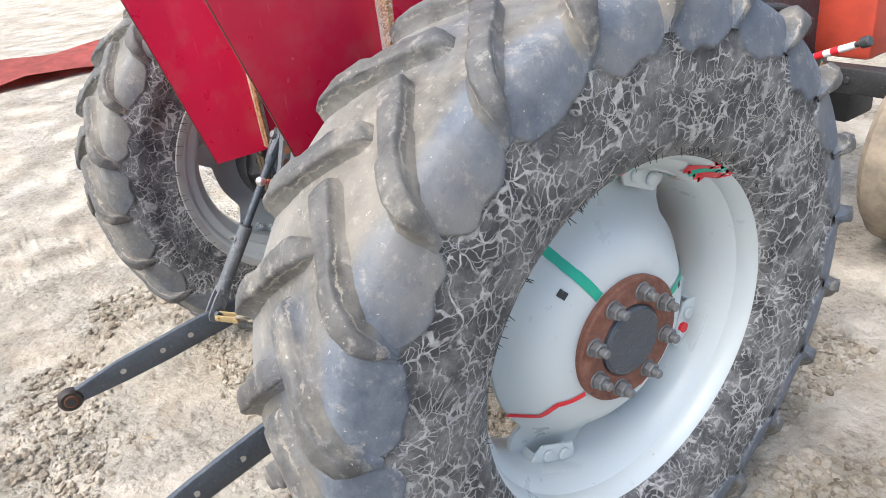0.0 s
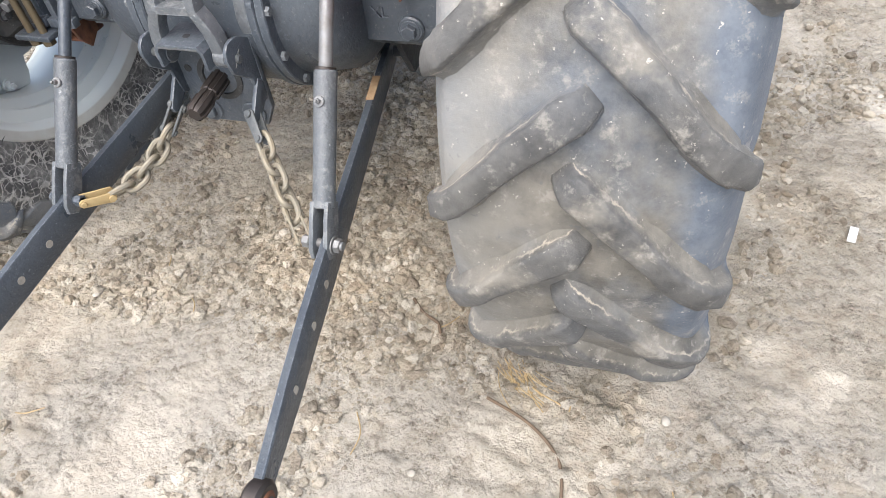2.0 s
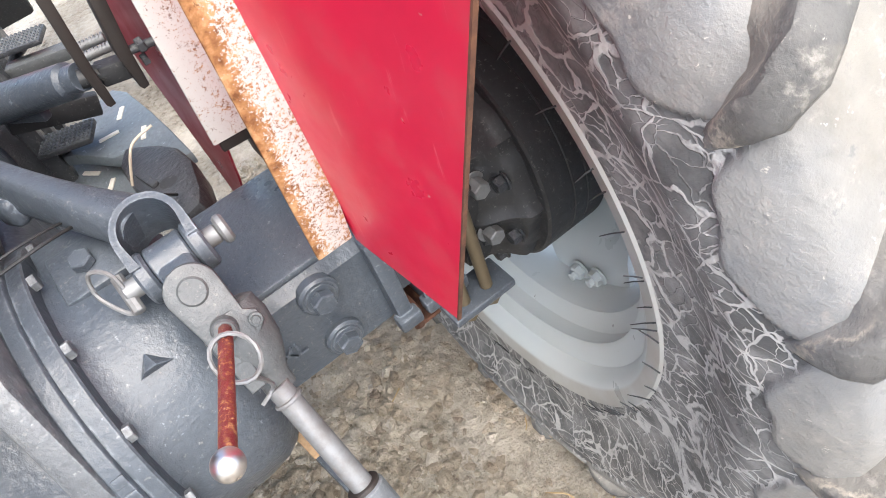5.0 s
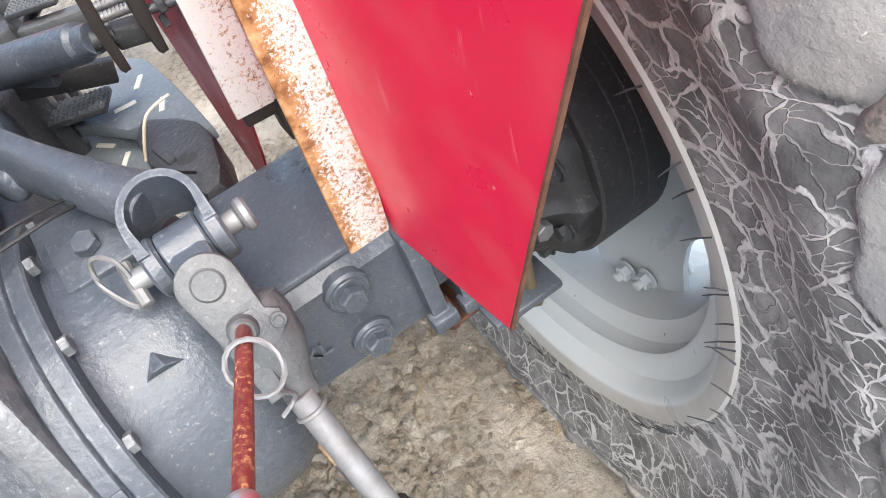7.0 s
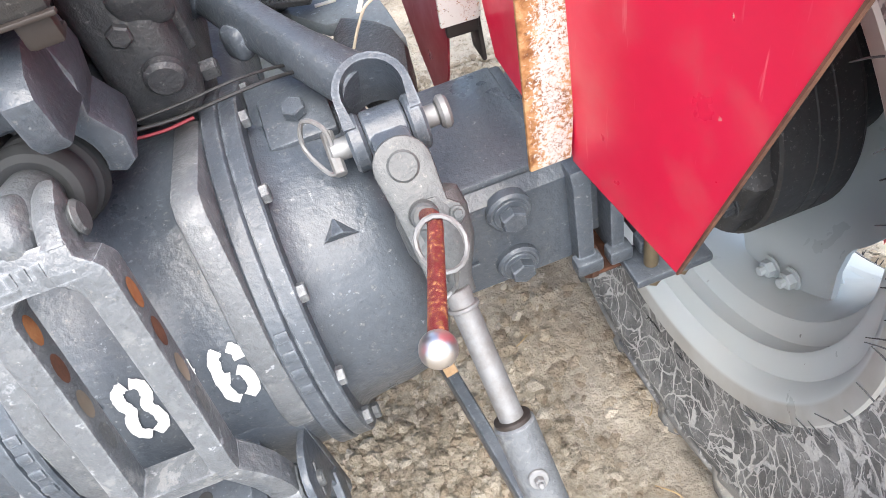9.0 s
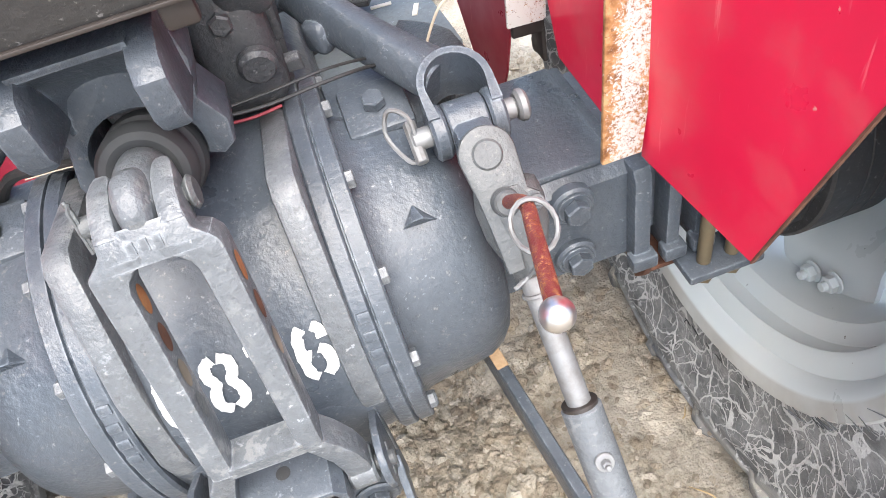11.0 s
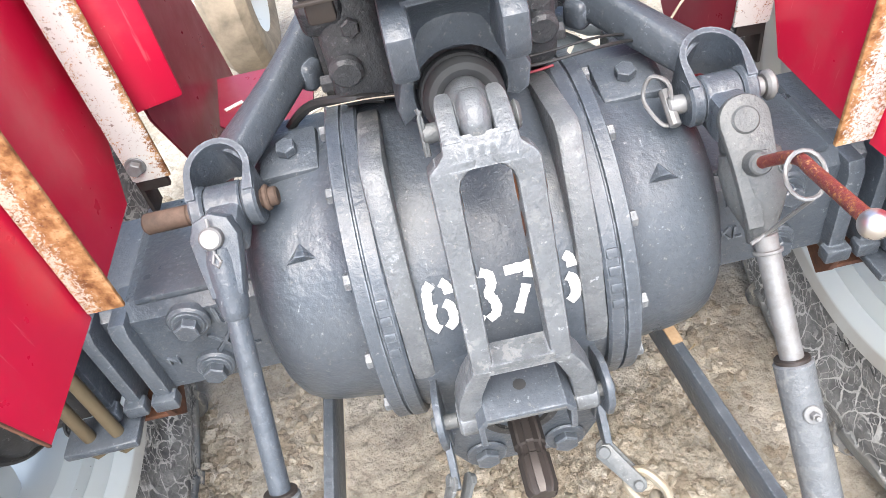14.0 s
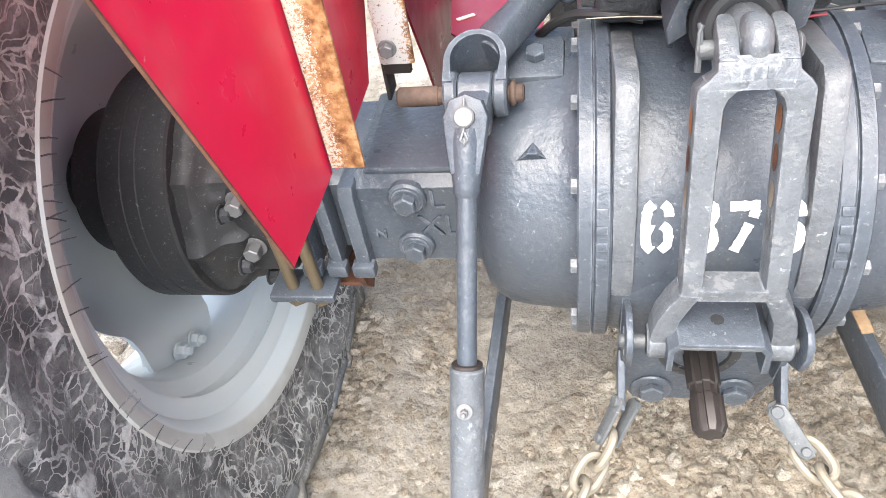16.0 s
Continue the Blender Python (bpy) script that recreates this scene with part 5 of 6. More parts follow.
# ---- lift arms, rods and lower links ----
for s in (-1, 1):
    bm = bmesh.new()
    spine = curve_pts([(s * 0.128, 0.50, 0.925), (s * 0.155, 0.452, 0.908), (s * 0.194, 0.392, 0.884), (s * 0.238, 0.330, 0.864), (s * 0.264, 0.300, 0.852)], 5)
    n = len(spine)
    rings = []
    for i, p in enumerate(spine):
        d = (spine[min(i + 1, n - 1)] - spine[max(i - 1, 0)]).normalized()
        side = d.cross(Vector((0, 0.35, 1))).normalized()
        up = side.cross(d)
        f = i / (n - 1)
        hw, hh = 0.015 + 0.019 * f ** 3, 0.026 - 0.006 * f
        rings.append([bm.verts.new(p + side * hw * math.copysign(abs(math.cos(q)) ** 0.6, math.cos(q)) + up * hh * math.copysign(abs(math.sin(q)) ** 0.6, math.sin(q))) for q in (k * math.tau / 16 for k in range(16))])
    for a, b in zip(rings, rings[1:]):
        for k in range(16):
            j = (k + 1) % 16
            bm.faces.new((a[k], a[j], b[j], b[k]))
    bm.faces.new(rings[0])
    bm.faces.new(rings[-1][::-1])
    cyl(bm, (s * 0.10, 0.50, 0.925), (s * 0.15, 0.50, 0.925), 0.05, seg=36, bev=0.006)
    bx(bm, (s * 0.163, 0.410, 0.876), (0.024, 0.032, 0.036), Matrix.Rotation(radians(s * 34), 3, "Z"), 0.009, 3)
    # fork: a curved saddle with two cheeks
    arc = []
    for k in range(13):
        a = radians(180 * k / 12)
        arc.append((-0.036 * math.cos(a), 0.026 + 0.040 * math.sin(a)))
    saddle = lambda u, v, w: Vector((s * 0.268 + u, 0.245 + v * 0.88 - w * 0.30, 0.832 + v * 0.42 + w * 0.95))
    pts_o = [(-0.036, -0.004)] + arc + [(0.036, -0.004)]
    pts_i = [(-0.0255, -0.004)] + [(u * 0.80, 0.026 + (v - 0.026) * 0.82) for u, v in arc] + [(0.0255, -0.004)]
    for lo, hi in ((-0.034, 0.030),):
        vo = [[bm.verts.new(saddle(u, v, w)) for u, v in pts_o] for w in (lo, hi)]
        vi = [[bm.verts.new(saddle(u, v, w)) for u, v in pts_i] for w in (lo, hi)]
        m = len(pts_o)
        for k in range(m - 1):
            bm.faces.new((vo[0][k], vo[0][k + 1], vo[1][k + 1], vo[1][k]))
            bm.faces.new((vi[0][k + 1], vi[0][k], vi[1][k], vi[1][k + 1]))
            bm.faces.new((vo[1][k], vo[1][k + 1], vi[1][k + 1], vi[1][k]))
            bm.faces.new((vo[0][k + 1], vo[0][k], vi[0][k], vi[0][k + 1]))
        for k in (0, m - 1):
            bm.faces.new((vo[0][k], vo[1][k], vi[1][k], vi[0][k]))
    for dx in (-0.0285, 0.0285):
        cyl(bm, (s * 0.268 + dx - 0.008, 0.245, 0.832), (s * 0.268 + dx + 0.008, 0.245, 0.832), 0.027, seg=28, bev=0.003)
    lift_dx = 0.007 if s > 0 else 0.004
    arm = part("lift_arm", bm, GREY, tractor, "dark grey forged lift arm with a forked end")
    # fork pin
    bm = bmesh.new()
    out = s
    cyl(bm, (s * 0.213, 0.245, 0.832), (s * 0.318, 0.245, 0.832), 0.0105, seg=18, bev=0.002)
    if s > 0:
        cyl(bm, (0.318, 0.245, 0.832), (0.329, 0.245, 0.832), 0.016, seg=20, bev=0.003)
        tube(bm, curve_pts([(0.216, 0.236, 0.815), (0.216, 0.248, 0.856), (0.200, 0.262, 0.862), (0.192, 0.258, 0.838), (0.205, 0.236, 0.818), (0.216, 0.23, 0.82)], 5), 0.0024, 6)
        cyl(bm, (0.216, 0.225, 0.82), (0.216, 0.262, 0.842), 0.0065, seg=10, bev=0.001)
    else:
        cyl(bm, (-0.310, 0.245, 0.832), (-0.362, 0.245, 0.832), 0.0118, seg=18, bev=0.003)
        cyl(bm, (-0.229, 0.245, 0.832), (-0.222, 0.245, 0.832), 0.0145, seg=18, bev=0.002)
    part("fork_pin", bm, STEEL if s > 0 else BROWN_PIN, arm)
    arm.location.x = lift_dx
    # knuckle between the cheeks
    bm = bmesh.new()
    cyl(bm, (s * 0.268 - 0.0195, 0.245, 0.832), (s * 0.268 + 0.0195, 0.245, 0.832), 0.0255, seg=28, bev=0.002)
    bx(bm, (s * 0.268, 0.222, 0.826), (0.038, 0.05, 0.046), bev=0.007)
    part("lift_knuckle", bm, GREY, tractor, "grey forged knuckle").location.x = lift_dx

# rods: straight lines from the knuckle down to the lower link
ROD = {1: (Vector((0.276, 0.194, 0.833)), Vector((0.3065, -0.145, 0.368))), -1: (Vector((-0.269, 0.188, 0.840)), Vector((-0.282, -0.135, 0.375)))}


def on_rod(s, z):
    a, b = ROD[s]
    return a + (b - a) * ((a.z - z) / (a.z - b.z))


for s in (-1, 1):
    a, b = ROD[s]
    d = (b - a).normalized()
    nrm = (Vector((0, -1, 0)) - d * d.dot(Vector((0, -1, 0)))).normalized()  # out of the rod, to the rear
    sd = d.cross(nrm)
    place = lambda u, v, w: a + sd * u + d * v + nrm * w
    bm = bmesh.new()
    if s > 0:
        # levelling box: side plate, gear lump and neck
        prism(bm, [(0.026 * math.cos(radians(q)), 0.026 * math.sin(radians(q))) for q in range(-180, 1, 12)] + [(0.022, 0.040), (0.021, 0.064), (0.020, 0.110), (0.004, 0.110), (0.0, 0.074), (-0.022, 0.068), (-0.033, 0.060), (-0.033, 0.048), (-0.024, 0.040)], 0.006, 0.0165, place, 0.0025)
        tube(bm, [place(-0.010 * (1 - v / 0.15), v, -0.012) for v in (0.030, 0.034, 0.052, 0.080, 0.096, 0.108, 0.116, 0.130)], [0.022, 0.030, 0.0335, 0.031, 0.025, 0.0195, 0.0165, 0.016], 28)
        bx(bm, place(0.0, 0.012, -0.012), (0.036, 0.038, 0.05), Matrix([sd, nrm, d]).transposed(), 0.008)
        hexhead(bm, place(-0.027, 0.055, 0.0165), nrm, 0.0045, 0.004, 0.007)
    else:
        tube(bm, [place(0, v, 0) for v in (0.012, 0.025, 0.05, 0.068, 0.078, 0.082, 0.088)], [0.017, 0.0185, 0.0180, 0.0165, 0.0150, 0.0150, 0.0118], 24)
        prism(bm, [(-0.025, 0.0), (-0.018, -0.018), (0.0, -0.025), (0.018, -0.018), (0.025, 0.0), (0.0215, 0.030), (0.0165, 0.062), (-0.0165, 0.062), (-0.0215, 0.030)], -0.012, 0.013, place, 0.004)
    head = part("rod_head", bm, LEVEL if s > 0 else GREY, tractor, "grey cast levelling box" if s > 0 else "grey forged rod head")
    bm = bmesh.new()
    cyl(bm, place(0, 0, 0.010), place(0, 0, 0.026 if s < 0 else 0.019), 0.0142 if s > 0 else 0.0115, seg=26, bev=0.002)
    if s < 0:
        tube(bm, [place(0, -0.020, 0.020), place(0.0, 0.014, 0.020), place(0.004, 0.024, 0.019), place(0, 0.030, 0.018), place(-0.004, 0.024, 0.019), place(0.0, 0.016, 0.020)], 0.0018, 6)
    part("head_pin", bm, STEEL if s < 0 else LEVEL, head)
    top = (on_rod(s, 0.735), on_rod(s, 0.600))
    bm = bmesh.new()
    cyl(bm, top[0] if s > 0 else on_rod(s, 0.775), top[1], 0.0123 if s > 0 else 0.0117, seg=24, bev=0.001)
    if s > 0:
        cyl(bm, on_rod(s, 0.722), on_rod(s, 0.719), 0.0152, seg=24, bev=0.0006)
    part("rod_screw", bm, STEEL if s > 0 else GREY, tractor, "worn bright steel rod" if s > 0 else "grey steel rod")
    bm = bmesh.new()
    zc = 0.622 if s > 0 else 0.606
    cyl(bm, on_rod(s, zc), on_rod(s, 0.428), 0.0205, seg=28, bev=0.003)
    bm2 = bmesh.new()
    cyl(bm2, on_rod(s, zc + 0.003), on_rod(s, zc - 0.001), 0.0185, seg=24, bev=0.0008)
    part("sleeve_lip", bm2, BROWNSTEEL, tractor)
    # flattened clevis end
    q = on_rod(s, 0.428)
    for sg in (-1, 1):
        pl = lambda u, v, w, q=q, sg=sg: q + sd * (sg * 0.0145 + w) + d * v + nrm * u
        prism(bm, [(-0.018, -0.012), (0.018, -0.012), (0.021, 0.02), (0.021, 0.075), (0.012, 0.092), (-0.012, 0.092), (-0.021, 0.075), (-0.021, 0.02)], -0.0045, 0.0045, pl, 0.002)
    sleeve = part("rod_sleeve", bm, YOKE, tractor, "grey painted rod sleeve with a slotted foot")
    bm = bmesh.new()
    p = on_rod(s, 0.578 if s > 0 else 0.567)
    cyl(bm, p + nrm * 0.019, p + nrm * 0.0235, 0.010, seg=18, bev=0.001)
    cyl(bm, p + nrm * 0.022, p + nrm * 0.031, 0.005, seg=6, bev=0.001)
    cyl(bm, p + nrm * 0.031, p + nrm * 0.036, 0.003, seg=10, bev=0.001)
    part("grease_nipple", bm, STEEL, sleeve)
    bm = bmesh.new()
    p = on_rod(s, 0.376)
    ax = Vector((1, 0, 0))
    cyl(bm, p - ax * 0.040 * 1, p + ax * 0.040, 0.0085, seg=14, bev=0.001)
    hexhead(bm, p + ax * s * 0.020, ax * s, 0.0135, 0.012, 0.017)
    hexhead(bm, p - ax * s * 0.026, -ax * s, 0.0125, 0.014)
    part("rod_bolt", bm, GREY if s < 0 else STEEL, sleeve)

# hand crank of the levelling box
a, b = ROD[1]
d = (b - a).normalized()
nrm = (Vector((0, -1, 0)) - d * d.dot(Vector((0, -1, 0)))).normalized()
sd = d.cross(nrm)
c0 = a + d * 0.045 + nrm * 0.012
ball = Vector((0.248, -0.053, 0.914))
bm = bmesh.new()
cyl(bm, c0 - nrm * 0.004, c0 + nrm * 0.020, 0.0145, 0.0118, seg=22, bev=0.002)
part("crank_collar", bm, LEVEL, tractor)
bm = bmesh.new()
knee = Vector((0.281, 0.098, 0.856))
path = curve_pts([c0 + nrm * 0.01, c0.lerp(knee, 0.75), knee + (ball - knee) * 0.08, knee + (ball - knee) * 0.30, ball], 6)
tube(bm, path, 0.0062, 14)
crank = part("levelling_crank", bm, CRANK_RED, tractor, "worn red-brown crank handle")
bm = bmesh.new()
bmesh.ops.create_uvsphere(bm, u_segments=28, v_segments=18, radius=0.0112, matrix=Matrix.Translation(ball))
part("crank_knob", bm, CHROME, crank, "shiny steel ball knob with traces of red")
bm = bmesh.new()
loop = [knee + (ball - knee) * 0.12 + Vector((0.018 * math.cos(t), 0.0, 0.0)) + d * 0.022 * math.sin(t) + d * 0.012 for t in np.linspace(0, math.tau, 18)[:-1]]
tube(bm, loop, 0.0022, 6, True)
tube(bm, curve_pts([loop[4], a + d * 0.115 + nrm * 0.018, a + d * 0.125 + nrm * 0.012 + sd * 0.02], 5), 0.0022, 6)
part("wire_clip", bm, STEEL, crank)

# lower links
LINK = {1: [(0.212, 0.44, 0.415), (0.313, -0.203, 0.341), (0.325, -0.287, 0.330), (0.346, -0.405, 0.319), (0.376, -0.580, 0.303)], -1: [(-0.270, 0.44, 0.420), (-0.303, -0.222, 0.330), (-0.310, -0.309, 0.314), (-0.315, -0.428, 0.298), (-0.322, -0.580, 0.272)]}
for s in (-1, 1):
    pts = [Vector(p) + Vector((0.010, 0, 0)) for p in LINK[s]]
    bm = bmesh.new()
    spine = [pts[0], pts[0] + (pts[1] - pts[0]) * 0.5, pts[0] + (pts[1] - pts[0]) * 0.85, pts[1], pts[2], pts[3], pts[3] + (pts[4] - pts[3]) * 0.75, pts[4]]
    high = [0.028, 0.034, 0.039, 0.040, 0.039, 0.036, 0.024, 0.022]
    rings = []
    for i, p in enumerate(spine):
        dd = (spine[min(i + 1, 7)] - spine[max(i - 1, 0)]).normalized()
        sx = Vector((1, 0, 0))
        sx = (sx - dd * sx.dot(dd)).normalized()
        up = sx.cross(dd) if sx.cross(dd).z > 0 else -sx.cross(dd)
        t, h = 0.0085, high[i]
        rings.append([bm.verts.new(p + sx * t * u + up * h * v) for u, v in ((-1, -0.9), (-0.75, -1), (0.75, -1), (1, -0.9), (1, 0.9), (0.75, 1), (-0.75, 1), (-1, 0.9))])
    for p, q in zip(rings, rings[1:]):
        for k in range(8):
            j = (k + 1) % 8
            bm.faces.new((p[k], p[j], q[j], q[k]))
    bm.faces.new(rings[0])
    bm.faces.new(rings[-1][::-1])
    link = part("lower_link", bm, GREY, tractor, "dark grey flat steel lower link with drilled holes")
    e = pts[4]
    bm = bmesh.new()
    cyl(bm, e - Vector((0.0155, 0, 0)), e + Vector((0.0155, 0, 0)), 0.0335, seg=30, bev=0.006)
    part("link_eye", bm, BROWNSTEEL, link, "brown worn ball eye")
    bm = bmesh.new()
    cyl(bm, e - Vector((0.0185, 0, 0)), e + Vector((0.0185, 0, 0)), 0.0205, seg=26, bev=0.004)
    part("eye_ball", bm, RUST, link)
    # dark of the bore painted as a black core flush with the ball
    bm = bmesh.new()
    cyl(bm, e - Vector((0.0192, 0, 0)), e + Vector((0.0192, 0, 0)), 0.012, seg=20)
    part("eye_bore", bm, BLACK, link)
    for p in pts[1:4]:
        bm = bmesh.new()
        cyl(bm, p - Vector((0.0094, 0, 0)), p + Vector((0.0094, 0, 0)), 0.0085, seg=18)
        part("link_hole", bm, STONE, link, "drilled hole with pale soil behind")
    if s > 0:
        bm = bmesh.new()
        c = pts[0].lerp(pts[1], 0.27) + Vector((-0.001, 0.004, 0.0335))
        bx(bm, c, (0.0175, 0.075, 0.004), Matrix.Rotation(radians(8.9), 3, "Z").to_3x3() @ Matrix.Rotation(radians(6.5), 3, "X"), 0.001)
        part("bare_patch", bm, TAN, link, "tan bare patch on the upper edge")
    bm = bmesh.new()
    f = pts[0]
    hexhead(bm, f + Vector((s * 0.04, 0, 0)), (s, 0, 0), 0.018, 0.016, 0.024)
    cyl(bm, f - Vector((0.045, 0, 0)), f + Vector((0.045, 0, 0)), 0.012, seg=16)
    part("link_pin", bm, DARK, link)


# check chains
def chain_link(bm, c, d, up, ln=0.055, wd=0.033, r=0.0060):
    d = Vector(d).normalized()
    up = (Vector(up) - d * Vector(up).dot(d)).normalized()
    pts = []
    for k in range(24):
        a = k * math.tau / 24
        x, y = math.cos(a), math.sin(a)
        sx = math.copysign(abs(x) ** 0.75, x) * ln / 2
        sy = math.copysign(abs(y) ** 0.9, y) * wd / 2
        pts.append(Vector(c) + d * sx + up * sy)
    tube(bm, pts, r, 8, True)


for s in (-1, 1):
    ear = Vector((s * 0.089, 0.060, 0.489))
    pin = on_rod(s, 0.376) - Vector((s * 0.040, 0, 0))
    sag = 0.055 if s < 0 else 0.015
    way = [ear.lerp(pin, t) - Vector((0, 0.0, sag * 4 * t * (1 - t))) for t in np.linspace(0, 1, 41)]
    cum = [0.0]
    for p, q in zip(way, way[1:]):
        cum.append(cum[-1] + (q - p).length)
    total = cum[-1]
    pos = lambda h: Vector([float(np.interp(h, cum, [w[k] for w in way])) for k in range(3)])
    # paired side plates at both ends
    for h0, h1, mt in ((-0.006, 0.055, LEVEL), (total - 0.055, total + 0.004, GOLD if s < 0 else CHAIN)):
        for sg in (-1, 1):
            p, q = pos(max(h0, 0)), pos(min(h1, total))
            dd = (q - p).normalized()
            sx = dd.cross(Vector((0, 0, 1))).normalized()
            up = sx.cross(dd)
            if h0 < 0:
                sx, up = (sx * 0.6 + up * 0.8), (up * 0.6 - sx * 0.8)
            bm = bmesh.new()
            pl = lambda u, v, w: p + dd * u + up * v + sx * (w + sg * 0.0115)
            L = (q - p).length
            prism(bm, [(-0.008, 0.005), (-0.002, 0.0115), (L * 0.5, 0.010), (L + 0.003, 0.0095), (L + 0.009, 0.004), (L + 0.009, -0.004), (L + 0.003, -0.0095), (L * 0.5, -0.010), (-0.002, -0.0115), (-0.008, -0.005)], -0.0024, 0.0024, pl, 0.001)
            cyl(bm, p + sx * sg * 0.010, p + sx * sg * 0.0185, 0.0075, seg=14, bev=0.001)
            cyl(bm, q + sx * sg * 0.010, q + sx * sg * 0.0175, 0.006, seg=14, bev=0.001)
            part("chain_plate", bm, mt, tractor)
    h, k = 0.070, 0
    while h < total - 0.066:
        p = pos(h)
        dd = pos(min(h + 0.01, total)) - pos(max(h - 0.01, 0))
        bm = bmesh.new()
        base = dd.cross(Vector((0, 0, 1))).normalized()
        upv = Matrix.Rotation(radians(45 + 90 * k), 3, dd.normalized()) @ base
        chain_link(bm, p, dd, upv)
        part("chain_link", bm, CHAIN, tractor)
        h += 0.0375
        k += 1

# ---- fenders ----
def lean_out(bm, s, axis):
    """The right fender's angle bar and inner sheet lean outwards above their foot, most outside the axis."""
    if s > 0:
        for v in bm.verts:
            v.co.x += (0.105 if v.co.x > axis else 0.040) * max(0.0, v.co.z - 0.77)


for s in (-1, 1):
    X = 0.432 if s > 0 else 0.444
    flare = 0.070 if s > 0 else 0.010

    def panel(bm, pts, x, thick=0.0022):
        a = [bm.verts.new((s * x, y, z)) for y, z in pts]
        b = [bm.verts.new((s * (x + thick), y, z)) for y, z in pts]
        bm.faces.new(a)
        bm.faces.new(b[::-1])
        for k in range(len(pts)):
            j = (k + 1) % len(pts)
            bm.faces.new((a[j], a[k], b[k], b[j]))

    def rear_x(y, z):
        return X + 0.002 + flare * max(0.0, 0.196 - y) * 1.5 + (0.050 if s > 0 else 0.052) * max(0.0, z - 0.757) * min(1.0, max(0.0, 0.196 - y) / 0.16)

    # rear sheet, with a shallow fold beside the angle bar
    bm = bmesh.new()
    grid = []
    for i in range(15):
        z = 0.757 + (1.42 - 0.757) * i / 14
        y1 = 0.037 - 0.315 * (z - 0.757) if s > 0 else 0.037 - 0.236 * (z - 0.757)
        row = []
        for k in range(10):
            y = 0.200 + (y1 - 0.200) * k / 9
            row.append((y, z))
        grid.append(row)
    lo = [[bm.verts.new((s * rear_x(y, z), y, z)) for y, z in row] for row in grid]
    hi = [[bm.verts.new((s * (rear_x(y, z) + 0.0022), y, z)) for y, z in row] for row in grid]
    for g1, fl in ((lo, False), (hi, True)):
        for p, q in zip(g1, g1[1:]):
            for k in range(9):
                bm.faces.new((p[k], p[k + 1], q[k + 1], q[k]) if fl else (q[k], q[k + 1], p[k + 1], p[k]))
    rim_lo = lo[0] + [r[-1] for r in lo[1:]] + lo[-1][-2::-1] + [r[0] for r in lo[-2:0:-1]]
    rim_hi = hi[0] + [r[-1] for r in hi[1:]] + hi[-1][-2::-1] + [r[0] for r in hi[-2:0:-1]]
    for k in range(len(rim_lo)):
        j = (k + 1) % len(rim_lo)
        bm.faces.new((rim_lo[k], rim_lo[j], rim_hi[j], rim_hi[k]))
    fender = part("fender", bm, RED, tractor, "red painted sheet steel fender with scratches")
    bm = bmesh.new()
    rows = []
    for row in grid:
        y, z = row[-1]
        x = rear_x(y, z)
        rows.append([bm.verts.new((s * (x - 0.001), y + 0.001, z)), bm.verts.new((s * (x - 0.001), y - 0.0012, z)), bm.verts.new((s * (x + 0.0026), y - 0.0012, z)), bm.verts.new((s * (x + 0.0026), y + 0.001, z))])
    for p, q in zip(rows, rows[1:]):
        for k in range(3):
            bm.faces.new((p[k], p[k + 1], q[k + 1], q[k]))
    part("fender_edge", bm, RUST, fender, "rusty bare cut edge")
    bm = bmesh.new()
    panel(bm, [(0.205, 0.758), (0.395, 0.762), (0.44, 0.83), (0.52, 0.96), (0.66, 1.08), (0.80, 1.20), (0.80, 1.42), (0.205, 1.42)], X - 0.004)
    lean_out(bm, s, X - 0.01)
    part("fender_front_panel", bm, RED, fender, "red sheet front half of the fender")
    # angle bars
    bm = bmesh.new()
    bx(bm, (s * (X - 0.023), 0.1945, 1.085), (0.042, 0.006, 0.63), bev=0.0015)
    bx(bm, (s * (X - 0.004), 0.208, 1.085), (0.005, 0.022, 0.62), bev=0.001)
    lean_out(bm, s, X - 0.023)
    part("fender_strip", bm, RUSTY_WHITE if s > 0 else RUSTY_ORANGE, fender, "white painted angle bar spotted with rust")
    bm = bmesh.new()
    # the right stay leans outwards and stands farther forward than the left one
    rake = Matrix.Rotation(radians(3.5 if s > 0 else 0), 3, "Y")
    sy, sz = (0.034, 0.006) if s > 0 else (0.0, 0.0)
    at_stay = lambda x, y, z: Vector((s * 0.392 + (0.029 if s > 0 else 0), 0.397 + sy, 1.085 + sz)) + rake @ Vector((s * x, y, z))
    bx(bm, at_stay(0, 0, 0), (0.046, 0.006, 0.59), rake, 0.0015)
    bx(bm, at_stay(0.0245, 0.019, 0), (0.005, 0.038, 0.59), rake, 0.0015)
    part("fender_stay", bm, RUSTY_STAY, fender, "white angle stay with rusty foot")
    bm = bmesh.new()
    if s < 0:
        hexhead(bm, at_stay(0.011, -0.0025, -0.27), (0, -1, 0), 0.010, 0.010, 0.013)
    else:
        cyl(bm, at_stay(0.011, 0.0, -0.20), at_stay(0.011, 0.02, -0.20), 0.005, seg=12)
    part("stay_bolt", bm, STEEL, fender)
    bm = bmesh.new()
    bx(bm, at_stay(0.004, 0.006, -0.298), (0.040, 0.010, 0.03), rake, 0.003)
    bx(bm, at_stay(0.026, 0.028, -0.320), (0.006, 0.04, 0.08), None, 0.002)
    part("stay_foot", bm, BROWNSTEEL, fender, "dark rusty foot of the stay")
    # forward red panel; its shade is painted in as maroon
    bm = bmesh.new()
